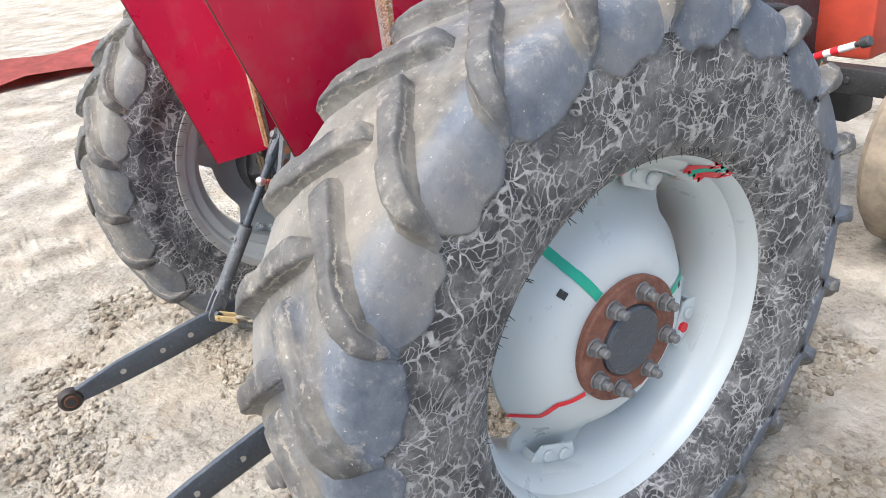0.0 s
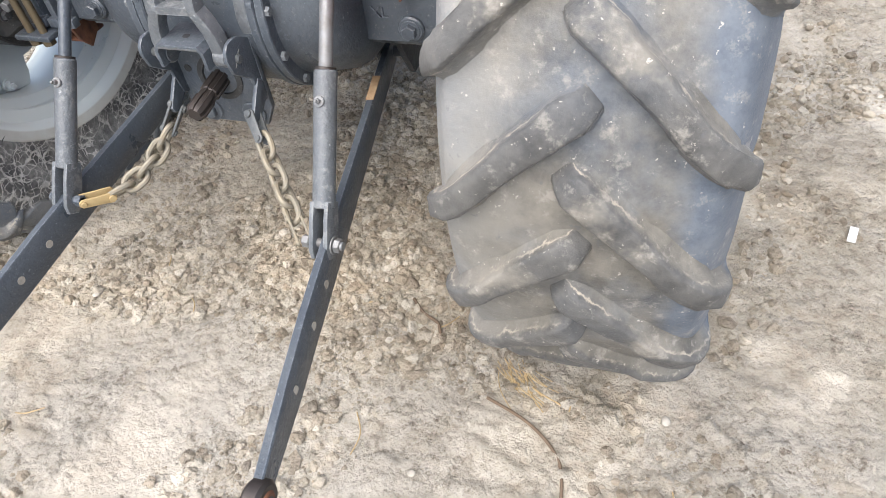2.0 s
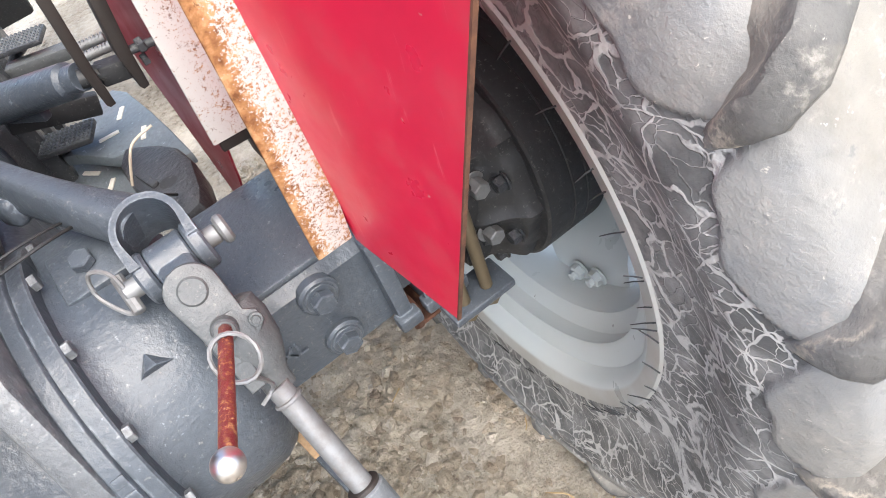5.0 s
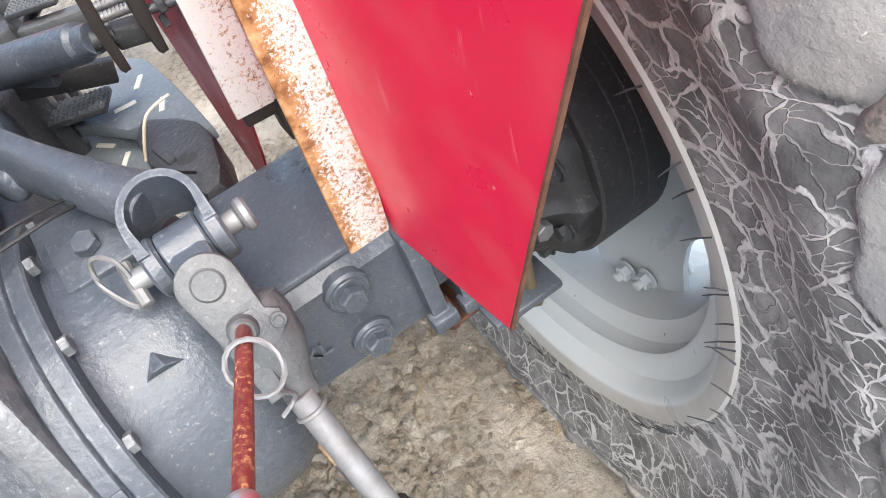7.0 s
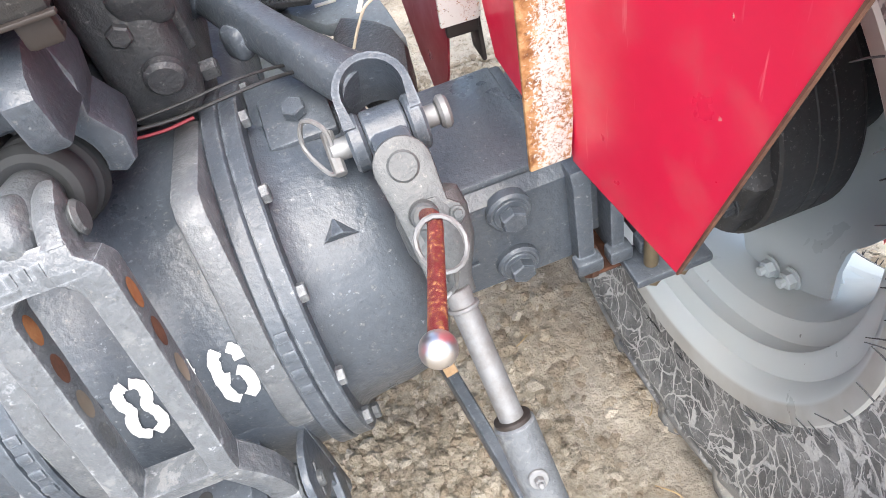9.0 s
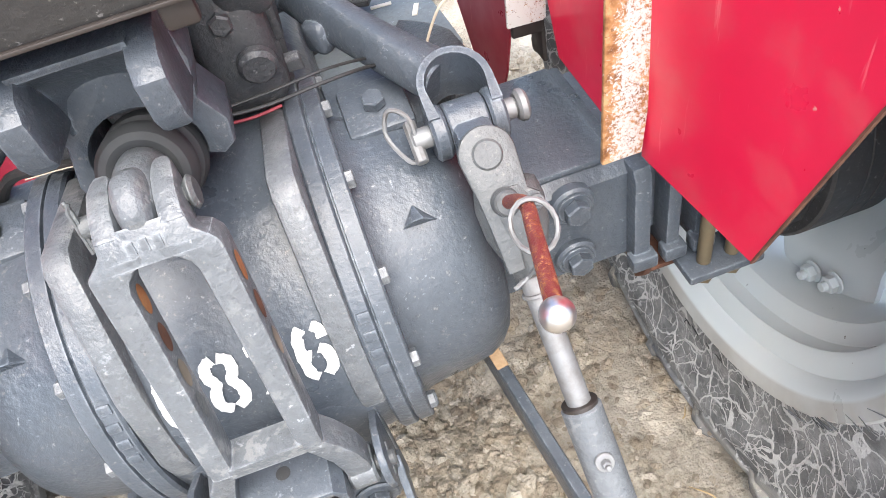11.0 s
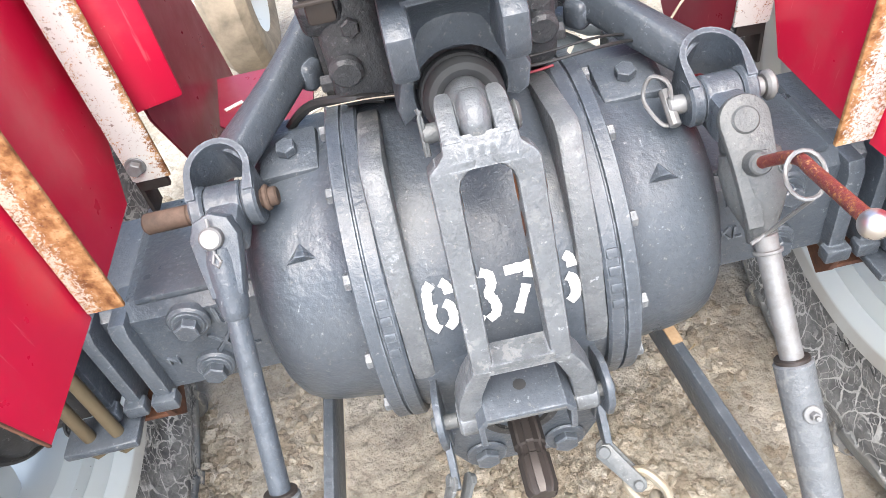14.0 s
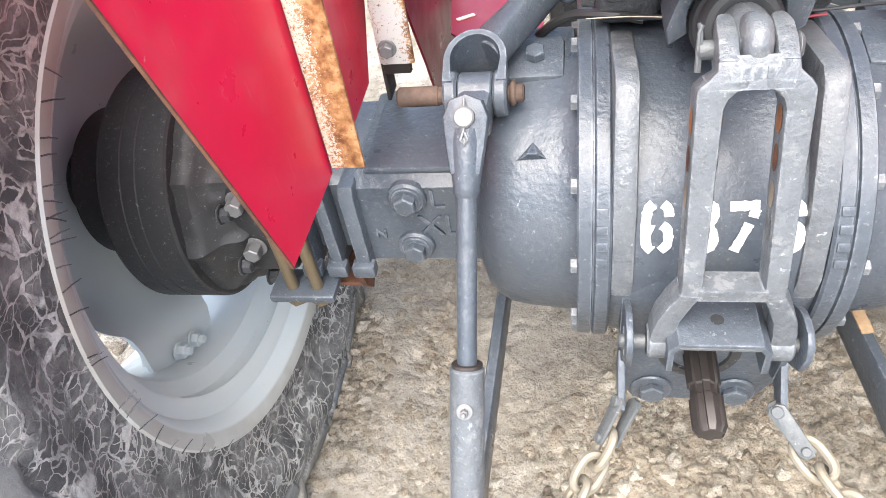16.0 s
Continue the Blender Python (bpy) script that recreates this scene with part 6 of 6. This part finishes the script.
    if s > 0:
        # it turns outwards towards the rear, so that its inner face is seen
        fore = [(0.375, 0.525, 0.625), (0.377, 0.610, 0.665), (0.378, 0.720, 0.785), (0.380, 0.930, 1.000), (0.380, 1.020, 1.280)]
        aft = [(0.378, 0.505, 0.640), (0.387, 0.485, 0.700), (0.398, 0.470, 0.785), (0.412, 0.465, 1.000), (0.430, 0.465, 1.280)]
        sheet = [[[bm.verts.new(Vector(p) + Vector((d, 0, 0))) for p in line] for line in (fore, aft)] for d in (0.0, 0.003)]
        for front, back in sheet:
            for k in range(4):
                bm.faces.new((front[k], front[k + 1], back[k + 1], back[k]))
        for a, b in zip(sheet[0], sheet[1]):
            for k in range(4):
                bm.faces.new((a[k], a[k + 1], b[k + 1], b[k]))
    else:
        prism(bm, [(0.60, 0.58), (0.543, 0.70), (0.47, 0.83), (0.455, 1.0), (0.455, 1.28), (0.70, 1.28), (0.773, 1.1), (0.917, 0.7), (0.955, 0.58)], -0.390, -0.386, across_x)
    part("inner_panel", bm, MAROON, fender, "red inner panel, its shade painted in as maroon")

# cast letters on the axle beams
def letters(text, x, z, size):
    cu = bpy.data.curves.new("cast_letter", "FONT")
    cu.body, cu.size, cu.extrude = text, size, 0.0034
    ob = bpy.data.objects.new("tmp", cu)
    me = bpy.data.meshes.new_from_object(ob)
    bpy.data.objects.remove(ob)
    me.materials.append(GREY)
    o = new("cast_letter", me)
    o.parent, o.matrix_basis = tractor, pose(x, 0.2425, z, 90, 0, 0)
    return tagged(o, "raised cast letter " + text)


for text, x, z, size in (("L", -0.344, 0.662, 0.044), ("XL", -0.364, 0.613, 0.050), ("N", -0.428, 0.607, 0.022), ("L", 0.300, 0.668, 0.03), ("XL", 0.292, 0.612, 0.03)):
    letters(text, x, z, size)

# red tool box on the left fender
bm = bmesh.new()
bx(bm, (-0.385, 0.49, 0.99), (0.085, 0.12, 0.25), Matrix.Rotation(radians(20), 3, "Z"), 0.006)
part("tool_box", bm, RED, tractor, "red sheet metal box inside the fender")

# ---- body ahead of the axle ----
bm = bmesh.new()
bx(bm, (0, 1.35, 0.60), (0.36, 1.2, 0.42), bev=0.05, seg=3)
for y in (0.80, 0.98, 1.2):
    for sg in (-1, 1):
        bx(bm, (sg * 0.185, y, 0.62), (0.03, 0.05, 0.36), bev=0.01)
        cyl(bm, (sg * 0.10, y, 0.80), (sg * 0.10, y, 0.825), 0.018, seg=6, bev=0.003)
bx(bm, (0, 2.1, 0.78), (0.22, 0.7, 0.52), bev=0.05, seg=3)
cyl(bm, (0.09, 1.95, 0.86), (0.17, 1.97, 0.84), 0.05, seg=24, bev=0.008)
cyl(bm, (0.10, 2.12, 0.80), (0.19, 2.12, 0.79), 0.035, seg=20, bev=0.006)
tube(bm, curve_pts([(0.12, 1.85, 0.9), (0.18, 1.98, 0.88), (0.17, 2.1, 0.72), (0.13, 2.2, 0.66)], 6), 0.014, 10)
part("transmission", bm, DARK, tractor, "dark grey gearbox and engine block")


# each slot is a pale bar on the plate, coloured like sunlit soil
def slots(plate, rows):
    for x, y, z, turn in rows:
        bm = bmesh.new()
        bx(bm, (x, y, z), (0.034, 0.0085, 0.003), Matrix.Rotation(radians(turn), 3, "Z"), 0.001)
        part("slot", bm, SLOT, plate, "pale inlay painted as sunlit soil seen through a punched slot")


flat_z = lambda u, v, w: Vector((u, v, w))
# worn red plate on one side
bm = bmesh.new()
prism(bm, [(-0.205, 0.58), (-0.31, 0.58), (-0.36, 0.64), (-0.38, 0.80), (-0.205, 0.80)], 0.700, 0.704, flat_z)
prism(bm, [(0.58, 0.702), (0.55, 0.66), (0.55, 0.655), (0.58, 0.697)], -0.31, -0.205, across_x)
slots(part("footplate", bm, MAROON, tractor, "dusty worn red footplate with punched slots"), [(-0.20, 0.62, 0.7055, 30), (-0.26, 0.64, 0.7055, -30), (-0.34, 0.69, 0.7055, 30), (-0.22, 0.71, 0.7055, -30)])
# blue-grey plate in two levels on the other, with a turned-down edge
bm = bmesh.new()
prism(bm, [(0.190, 0.794), (0.250, 0.852), (0.278, 0.872), (0.305, 0.892), (0.322, 0.893), (0.339, 0.862), (0.350, 0.770), (0.357, 0.682), (0.361, 0.600), (0.300, 0.600), (0.289, 0.690), (0.264, 0.700), (0.219, 0.766)], 0.680, 0.702, flat_z, 0.004)
upper = part("footplate", bm, FOOT, tractor, "pale blue-grey footplate with punched slots")
slots(upper, [(0.311, 0.805, 0.7025, 62), (0.322, 0.715, 0.7025, 70), (0.276, 0.760, 0.7025, -6)])
bm = bmesh.new()
prism(bm, [(0.150, 0.880), (0.203, 0.850), (0.262, 0.741), (0.290, 0.674), (0.290, 0.560), (0.150, 0.660)], 0.655, 0.660, flat_z, 0.001)
slots(part("footplate", bm, FOOT, tractor, "lower step of the blue-grey footplate"), [(0.219, 0.767, 0.661, -50), (0.235, 0.705, 0.661, 60)])
# pressed cover and pedals on the right
bm = bmesh.new()
prism(bm, [(0.285, 0.672), (0.300, 0.662), (0.331, 0.630), (0.349, 0.598), (0.354, 0.550), (0.341, 0.484), (0.329, 0.455), (0.306, 0.446), (0.280, 0.500), (0.266, 0.564), (0.266, 0.635)], 0.655, 0.725, flat_z, 0.012)
bx(bm, (0.289, 0.560, 0.727), (0.012, 0.050, 0.008), Matrix.Rotation(radians(12), 3, "Z"), 0.003)
cover = part("brake_cover", bm, DARK, tractor, "dark grey pressed cover")
# oval hole: a flat black face stands for its dark inside
bm = bmesh.new()
bm.faces.new([bm.verts.new((0.310 + 0.013 * math.cos(k * math.tau / 20), 0.530 + 0.012 * math.sin(k * math.tau / 20), 0.7255)) for k in range(20)])
part("oval_hole", bm, BLACK, cover)
for x, y, z in ((0.226, 0.757, 0.735), (0.247, 1.000, 0.800)):
    bm = bmesh.new()
    tread = Matrix.Rotation(radians(-23), 3, "Z")
    bx(bm, (x, y, z), (0.086, 0.055, 0.010), tread, 0.003)
    tube(bm, [(x, y, z - 0.006), (x - 0.03, y + 0.05, z - 0.04), (x - 0.05, y + 0.02, z - 0.14)], 0.010, 10)
    pedal = part("pedal", bm, DARK, tractor, "grey pedal with a studded tread")
    bm = bmesh.new()
    for i in range(11):
        for j in range(6):
            cone = [bm.verts.new(Vector((x, y, z)) + tread @ Vector((-0.0375 + i * 0.0075 + px * 0.0029, -0.0215 + j * 0.0086 + py * 0.0033, pz))) for px, py, pz in ((-1, -1, 0.0045), (1, -1, 0.0045), (1, 1, 0.0045), (-1, 1, 0.0045), (-0.4, -0.4, 0.0078), (0.4, -0.4, 0.0078), (0.4, 0.4, 0.0078), (-0.4, 0.4, 0.0078))]
            for k in range(4):
                bm.faces.new((cone[k], cone[(k + 1) % 4], cone[4 + (k + 1) % 4], cone[4 + k]))
            bm.faces.new(cone[4:])
    tagged(part("tread_studs", bm, LEVEL, pedal, "pale worn studs"), kind="stuff")
# cross shaft in its cast sleeve; black rail below paints in a shaded plate
bm = bmesh.new()
tube(bm, [(0.150, 0.745, 0.843), (0.215, 0.670, 0.862), (0.255, 0.624, 0.874), (0.288, 0.586, 0.884), (0.292, 0.581, 0.885), (0.304, 0.567, 0.889)], [0.025, 0.025, 0.024, 0.023, 0.018, 0.0175], 28)
bx(bm, (0.205, 0.690, 0.838), (0.10, 0.018, 0.03), Matrix.Rotation(radians(-49), 3, "Z"), 0.006)
part("cross_tube", bm, GREY, tractor, "blue-grey painted cross shaft sleeve")
bm = bmesh.new()
bx(bm, (0.238, 0.740, 0.788), (0.125, 0.020, 0.034), Matrix.Rotation(radians(17), 3, "Y") @ Matrix.Rotation(radians(-6), 3, "Z"), 0.004)
part("shaft_rail", bm, BLACK, tractor)
# two quadrant plates on a square bar
for low, high, y, wide in (((0.312, 0.852), (0.330, 1.080), 0.540, 0.0135), ((0.357, 0.860), (0.384, 1.080), 0.520, 0.0165)):
    bm = bmesh.new()
    (x0, z0), (x1, z1) = low, high
    prism(bm, [(x0 - 0.002, z0), (x0 + 0.006, z0 + 0.001), (x0 + wide * 0.62, z0 + 0.05), (x1 + wide * 0.55, z1), (x1 - wide * 0.55, z1), (x0 - wide * 0.35, z0 + 0.05), (x0 - 0.005, z0 + 0.005)], y - 0.004, y + 0.026, lambda u, v, w: Vector((u, w, v)), 0.0015)
    part("quadrant_plate", bm, BROWNSTEEL, tractor, "dark rusty steel quadrant plate")
bm = bmesh.new()
bx(bm, (0.342, 0.562, 0.878), (0.042, 0.026, 0.026), Matrix.Rotation(radians(12), 3, "Y"), 0.003)
cyl(bm, (0.300, 0.565, 0.888), (0.330, 0.560, 0.882), 0.012, seg=18)
part("quadrant_bar", bm, BLACK, tractor)
bm = bmesh.new()
cyl(bm, (0.352, 0.525, 0.908), (0.396, 0.520, 0.903), 0.0055, seg=12)
hexhead(bm, (0.376, 0.522, 0.906), (1, 0, 0), 0.010, 0.009)
hexhead(bm, (0.372, 0.530, 0.885), (1, 0, 0), 0.008, 0.008)
part("quadrant_bolt", bm, DARK, tractor)
# linkage beyond the shaft: dusty channel and two threaded rods
bm = bmesh.new()
bx(bm, (0.257, 0.975, 0.768), (0.115, 0.030, 0.022), Matrix.Rotation(radians(-22), 3, "Z"), 0.003)
part("channel", bm, LEVEL, tractor, "dusty grey channel")
for dy in (0.0, 0.028):
    bm = bmesh.new()
    cyl(bm, (0.312, 0.757 - dy, 0.844 - dy * 0.15), (0.358, 0.745 - dy, 0.843 - dy * 0.15), 0.0062, seg=14)
    for k in range(9):
        f = k / 8
        cyl(bm, (0.313 + 0.042 * f, 0.757 - dy - 0.011 * f, 0.844 - dy * 0.15), (0.3155 + 0.042 * f, 0.7565 - dy - 0.011 * f, 0.844 - dy * 0.15), 0.0076, seg=14)
    part("threaded_rod", bm, STEEL, tractor, "bright threaded rod")
for x, y, lean in ((0.05, 0.80, 0.0), (-0.08, 0.85, 0.05)):
    bm = bmesh.new()
    tube(bm, [(x, y, 0.80), (x + lean * 0.3, y - 0.02, 1.0), (x + lean, y - 0.05, 1.25)], 0.008, 8)
    part("lever", bm, BLACK, tractor)
bm = bmesh.new()
tube(bm, [(-0.10, 0.70, 0.74), (-0.105, 0.69, 0.90)], 0.008, 8)
part("red_rod", bm, RED_STRIPE, tractor)

# cables over the housing
for pts, mt, r in (([(0.05, 0.30, 0.890), (0.10, 0.312, 0.878), (0.16, 0.315, 0.880), (0.21, 0.335, 0.868), (0.27, 0.41, 0.81), (0.31, 0.48, 0.735)], WIRE_BLACK, 0.002), ([(0.05, 0.296, 0.884), (0.085, 0.306, 0.874), (0.115, 0.310, 0.874)], WIRE_RED, 0.0016), ([(-0.075, 0.325, 0.872), (-0.12, 0.335, 0.876), (-0.17, 0.36, 0.86), (-0.23, 0.40, 0.79)], WIRE_BLACK, 0.006), ([(-0.04, 0.30, 0.885), (-0.08, 0.315, 0.880), (-0.13, 0.34, 0.872)], WIRE_BLACK, 0.003), ([(0.05, 0.305, 0.893), (0.11, 0.320, 0.886), (0.17, 0.33, 0.884), (0.22, 0.36, 0.86), (0.28, 0.44, 0.79)], WIRE_BLACK, 0.0016), ([(-0.045, 0.29, 0.890), (-0.09, 0.31, 0.884), (-0.14, 0.33, 0.874)], WIRE_WHITE, 0.0007)):
    bm = bmesh.new()
    tube(bm, curve_pts(pts, 8), r, 8)
    part("cable", bm, mt, tractor)
bm = bmesh.new()
tube(bm, curve_pts([(0.279, 0.41, 0.824), (0.290, 0.41, 0.845), (0.303, 0.41, 0.864), (0.316, 0.41, 0.871), (0.335, 0.41, 0.874)], 8), 0.0017, 8)
part("bare_wire_end", bm, WIRE_WHITE, tractor, "loose cream wire end")

# front axle beam, side box, strap and front wheels
bm = bmesh.new()
bx(bm, (0, 2.2, 0.595), (1.02, 0.07, 0.098), bev=0.010)
beam_front = part("front_beam", bm, BLACK, tractor, "black front axle beam")
for x in (0.22, 0.33):
    bm = bmesh.new()
    hexhead(bm, (x, 2.165, 0.60), (0, -1, 0), 0.013, 0.012)
    part("beam_bolt", bm, DARK, beam_front)
bm = bmesh.new()
bx(bm, (0.16, 2.42, 0.44), (0.22, 0.20, 0.13), bev=0.015)
part("battery_box", bm, BLACK, tractor, "black box beside the engine")
bm = bmesh.new()
bx(bm, (0.10, 2.52, 0.94), (0.46, 0.42, 0.62), bev=0.03)
part("bonnet_side", bm, ORANGE_RED, tractor, "orange-red bonnet side")
# tie rod wound with tape, and the ribbons tied to it
ra, rb = Vector((0.16, 2.09, 0.661)), Vector((0.385, 2.09, 0.751))
bm = bmesh.new()
cyl(bm, ra, rb + (rb - ra) * 0.18, 0.010, seg=12)
cyl(bm, rb + (rb - ra) * 0.06, rb + (rb - ra) * 0.2, 0.02, seg=16, bev=0.004)
tie_rod = part("tie_rod", bm, DARK, tractor, "dark tie rod wound with red, white and blue tape")
for k, (f0, f1, mt) in enumerate(((0.0, 0.1, RED_STRIPE), (0.1, 0.36, BLUE_TAPE), (0.36, 0.5, RED_STRIPE), (0.5, 0.62, PLASTIC), (0.62, 0.74, RED_STRIPE), (0.74, 0.98, PLASTIC))):
    bm = bmesh.new()
    cyl(bm, ra.lerp(rb, f0), ra.lerp(rb, f1), 0.0135 - 0.0006 * (k % 2), seg=14, bev=0.001)
    part("tape_band", bm, mt, tie_rod)
for k, mt in enumerate((GREEN_STRIPE, YELLOW_RIBBON, CLOTH_RED)):
    bm = bmesh.new()
    rows = []
    for j in range(6):
        w = 0.006 + 0.006 * j / 5
        x = 0.277 + 0.008 * (k - 1) * j / 2.5
        rows.append([bm.verts.new((x - w / 2, 2.075 - 0.004 * math.sin(j), 0.690 - 0.019 * j)), bm.verts.new((x + w / 2, 2.072 + 0.003 * math.sin(j * 1.7), 0.690 - 0.019 * j))])
    for p, q in zip(rows, rows[1:]):
        bm.faces.new((p[0], p[1], q[1], q[0]))
    bmesh.ops.solidify(bm, geom=bm.faces[:], thickness=0.0015)
    part("ribbon", bm, mt, tie_rod)
for s in (-1, 1):
    bm = bmesh.new()
    rings = lathe(bm, [(s * 0.60 - 0.07, 0.21), (s * 0.60 - 0.085, 0.26), (s * 0.60 - 0.08, 0.32), (s * 0.60 - 0.05, 0.352), (s * 0.60, 0.36), (s * 0.60 + 0.05, 0.352), (s * 0.60 + 0.08, 0.32), (s * 0.60 + 0.085, 0.26), (s * 0.60 + 0.07, 0.21)], 2.27, 0.355, 64)
    fw = part("front_tyre", bm, DUSTY, tractor, "dusty ribbed front tyre")
    bm = bmesh.new()
    lathe(bm, [(s * 0.60 - 0.07, 0.215), (s * 0.60 - 0.03, 0.19), (s * 0.60 + 0.02, 0.17), (s * 0.60 + 0.02, 0.06), (s * 0.60 + 0.01, 0.06), (s * 0.60 + 0.01, 0.165), (s * 0.60 + 0.04, 0.19), (s * 0.60 + 0.07, 0.215)], 2.27, 0.355, 48)
    part("front_rim", bm, RIM, fw)

# ---- loose things on the soil ----
rnd = random.Random(11)
verts, faces = [], []
ico = [(0, 0, 1), (0.89, 0, 0.45), (0.28, 0.85, 0.45), (-0.72, 0.53, 0.45), (-0.72, -0.53, 0.45), (0.28, -0.85, 0.45), (0.72, 0.53, -0.45), (-0.28, 0.85, -0.45), (-0.89, 0, -0.45), (-0.28, -0.85, -0.45), (0.72, -0.53, -0.45), (0, 0, -1)]
icf = [(0, 1, 2), (0, 2, 3), (0, 3, 4), (0, 4, 5), (0, 5, 1), (1, 6, 2), (2, 7, 3), (3, 8, 4), (4, 9, 5), (5, 10, 1), (6, 7, 2), (7, 8, 3), (8, 9, 4), (9, 10, 5), (10, 6, 1), (11, 7, 6), (11, 8, 7), (11, 9, 8), (11, 10, 9), (11, 6, 10)]
for n in range(110000):
    x, y = rnd.uniform(-1.5, 1.7), rnd.uniform(-1.0, 1.5)
    if noise.noise(Vector((x * 2.2, y * 2.2, 3.0))) < rnd.uniform(-0.32, 0.28) + (0.32 if y < -0.15 or x > 0.9 else -0.05):
        continue
    size = 0.0030 + 0.016 * rnd.random() ** 4.0
    z = lump(x, y) - 0.004 + size * 0.15
    b = len(verts)
    a = rnd.uniform(0, 6.28)
    ca, sa = math.cos(a), math.sin(a)
    sx, sy, sz = (size * rnd.uniform(0.7, 1.3) for _ in range(3))
    for px, py, pz in ico:
        j = rnd.uniform(0.6, 1.25)
        ux, uy = px * sx * j, py * sy * j
        verts.append((x + ux * ca - uy * sa, y + ux * sa + uy * ca, z + pz * sz * 0.75 * j))
    faces += [(b + i, b + j, b + k) for i, j, k in icf]
me = bpy.data.meshes.new("soil_clods")
me.from_pydata(verts, [], faces)
me.materials.append(CLOD)
tagged(new("soil_clods", me), "small loose crumbs and clods of dry soil", "soil clods", kind="stuff")


def stick(name, pts, r, mat, label, cat):
    bm = bmesh.new()
    tube(bm, curve_pts(pts, 5), r, 7)
    return tagged(part(name, bm, mat), label, cat)


def g(x, y, up=0.004):
    return (x, y, lump(x, y) - 0.004 + up)


for k in range(26):
    a = -0.9 + rnd.uniform(-0.35, 0.35)
    x0, y0, ln = 0.615 + rnd.uniform(-0.02, 0.05), -0.065 + rnd.uniform(-0.03, 0.02), rnd.uniform(0.05, 0.12)
    stick("straw", [g(x0, y0), g(x0 + ln * 0.5 * math.cos(a), y0 + ln * 0.5 * math.sin(a), 0.007), g(x0 + ln * math.cos(a + 0.2), y0 + ln * math.sin(a + 0.2), 0.003)], 0.0009, STRAW, "thin dry straw in a wisp by the tyre", "straw")
stick("twig", [g(0.36, 0.06), g(0.40, 0.02, 0.012), g(0.44, 0.0, 0.01), g(0.46, -0.04)], 0.004, TWIG, "short grey-brown twig lying on the soil", "twig")
stick("twig", [g(0.60, -0.16), g(0.70, -0.20, 0.008), g(0.77, -0.26), g(0.79, -0.36)], 0.0035, TWIG, "long thin bent twig by the tyre", "twig")
for k in range(16):
    x0, y0, a = rnd.uniform(-0.6, 1.0), rnd.uniform(-0.5, 0.7), rnd.uniform(0, 3.14)
    ln = rnd.uniform(0.03, 0.10)
    stick("straw", [g(x0, y0), g(x0 + ln * 0.5 * math.cos(a), y0 + ln * 0.5 * math.sin(a), 0.008), g(x0 + ln * math.cos(a + 0.3), y0 + ln * math.sin(a + 0.3))], 0.0014, STRAW, "thin dry straw on the soil", "straw")
bm = bmesh.new()
bx(bm, (1.306, 0.468, lump(1.306, 0.468) + 0.006), (0.018, 0.05, 0.004), Matrix.Rotation(radians(-12), 3, "Z"), 0.001)
tagged(part("plastic_scrap", bm, PLASTIC), "small white plastic scrap on the soil", "scrap")
for x, y, r in ((-0.45, -0.10, 0.012), (0.95, -0.12, 0.010), (-0.55, 0.30, 0.010), (0.5, -0.35, 0.009), (-0.9, -0.5, 0.014)):
    bm = bmesh.new()
    bmesh.ops.create_icosphere(bm, subdivisions=2, radius=r, matrix=Matrix.Translation((x, y, lump(x, y) + r * 0.15)))
    for v in bm.verts:
        v.co += Vector((0, 0, 0)) + (v.co - Vector((x, y, 0))).normalized() * r * 0.35 * noise.noise(v.co * 60)
        v.co.z = lump(x, y) + (v.co.z - lump(x, y)) * 0.6
    tagged(part("stone", bm, STONE), "small pale flat stone pressed into soil", "stone", group="stones on the soil")
bm = bmesh.new()
cl = []
for j in range(5):
    cl.append([bm.verts.new((-7.5 - 0.5 * j, -2.5 + 0.5 * i, 0.10 * math.sin(i * 0.9 + j) ** 2 + 0.03)) for i in range(12)])
for p, q in zip(cl, cl[1:]):
    for i in range(11):
        bm.faces.new((p[i], p[i + 1], q[i + 1], q[i]))
bmesh.ops.solidify(bm, geom=bm.faces[:], thickness=0.01)
tagged(part("red_cloth", bm, CLOTH_RED), "faded red cloth spread on bright ground", "cloth")
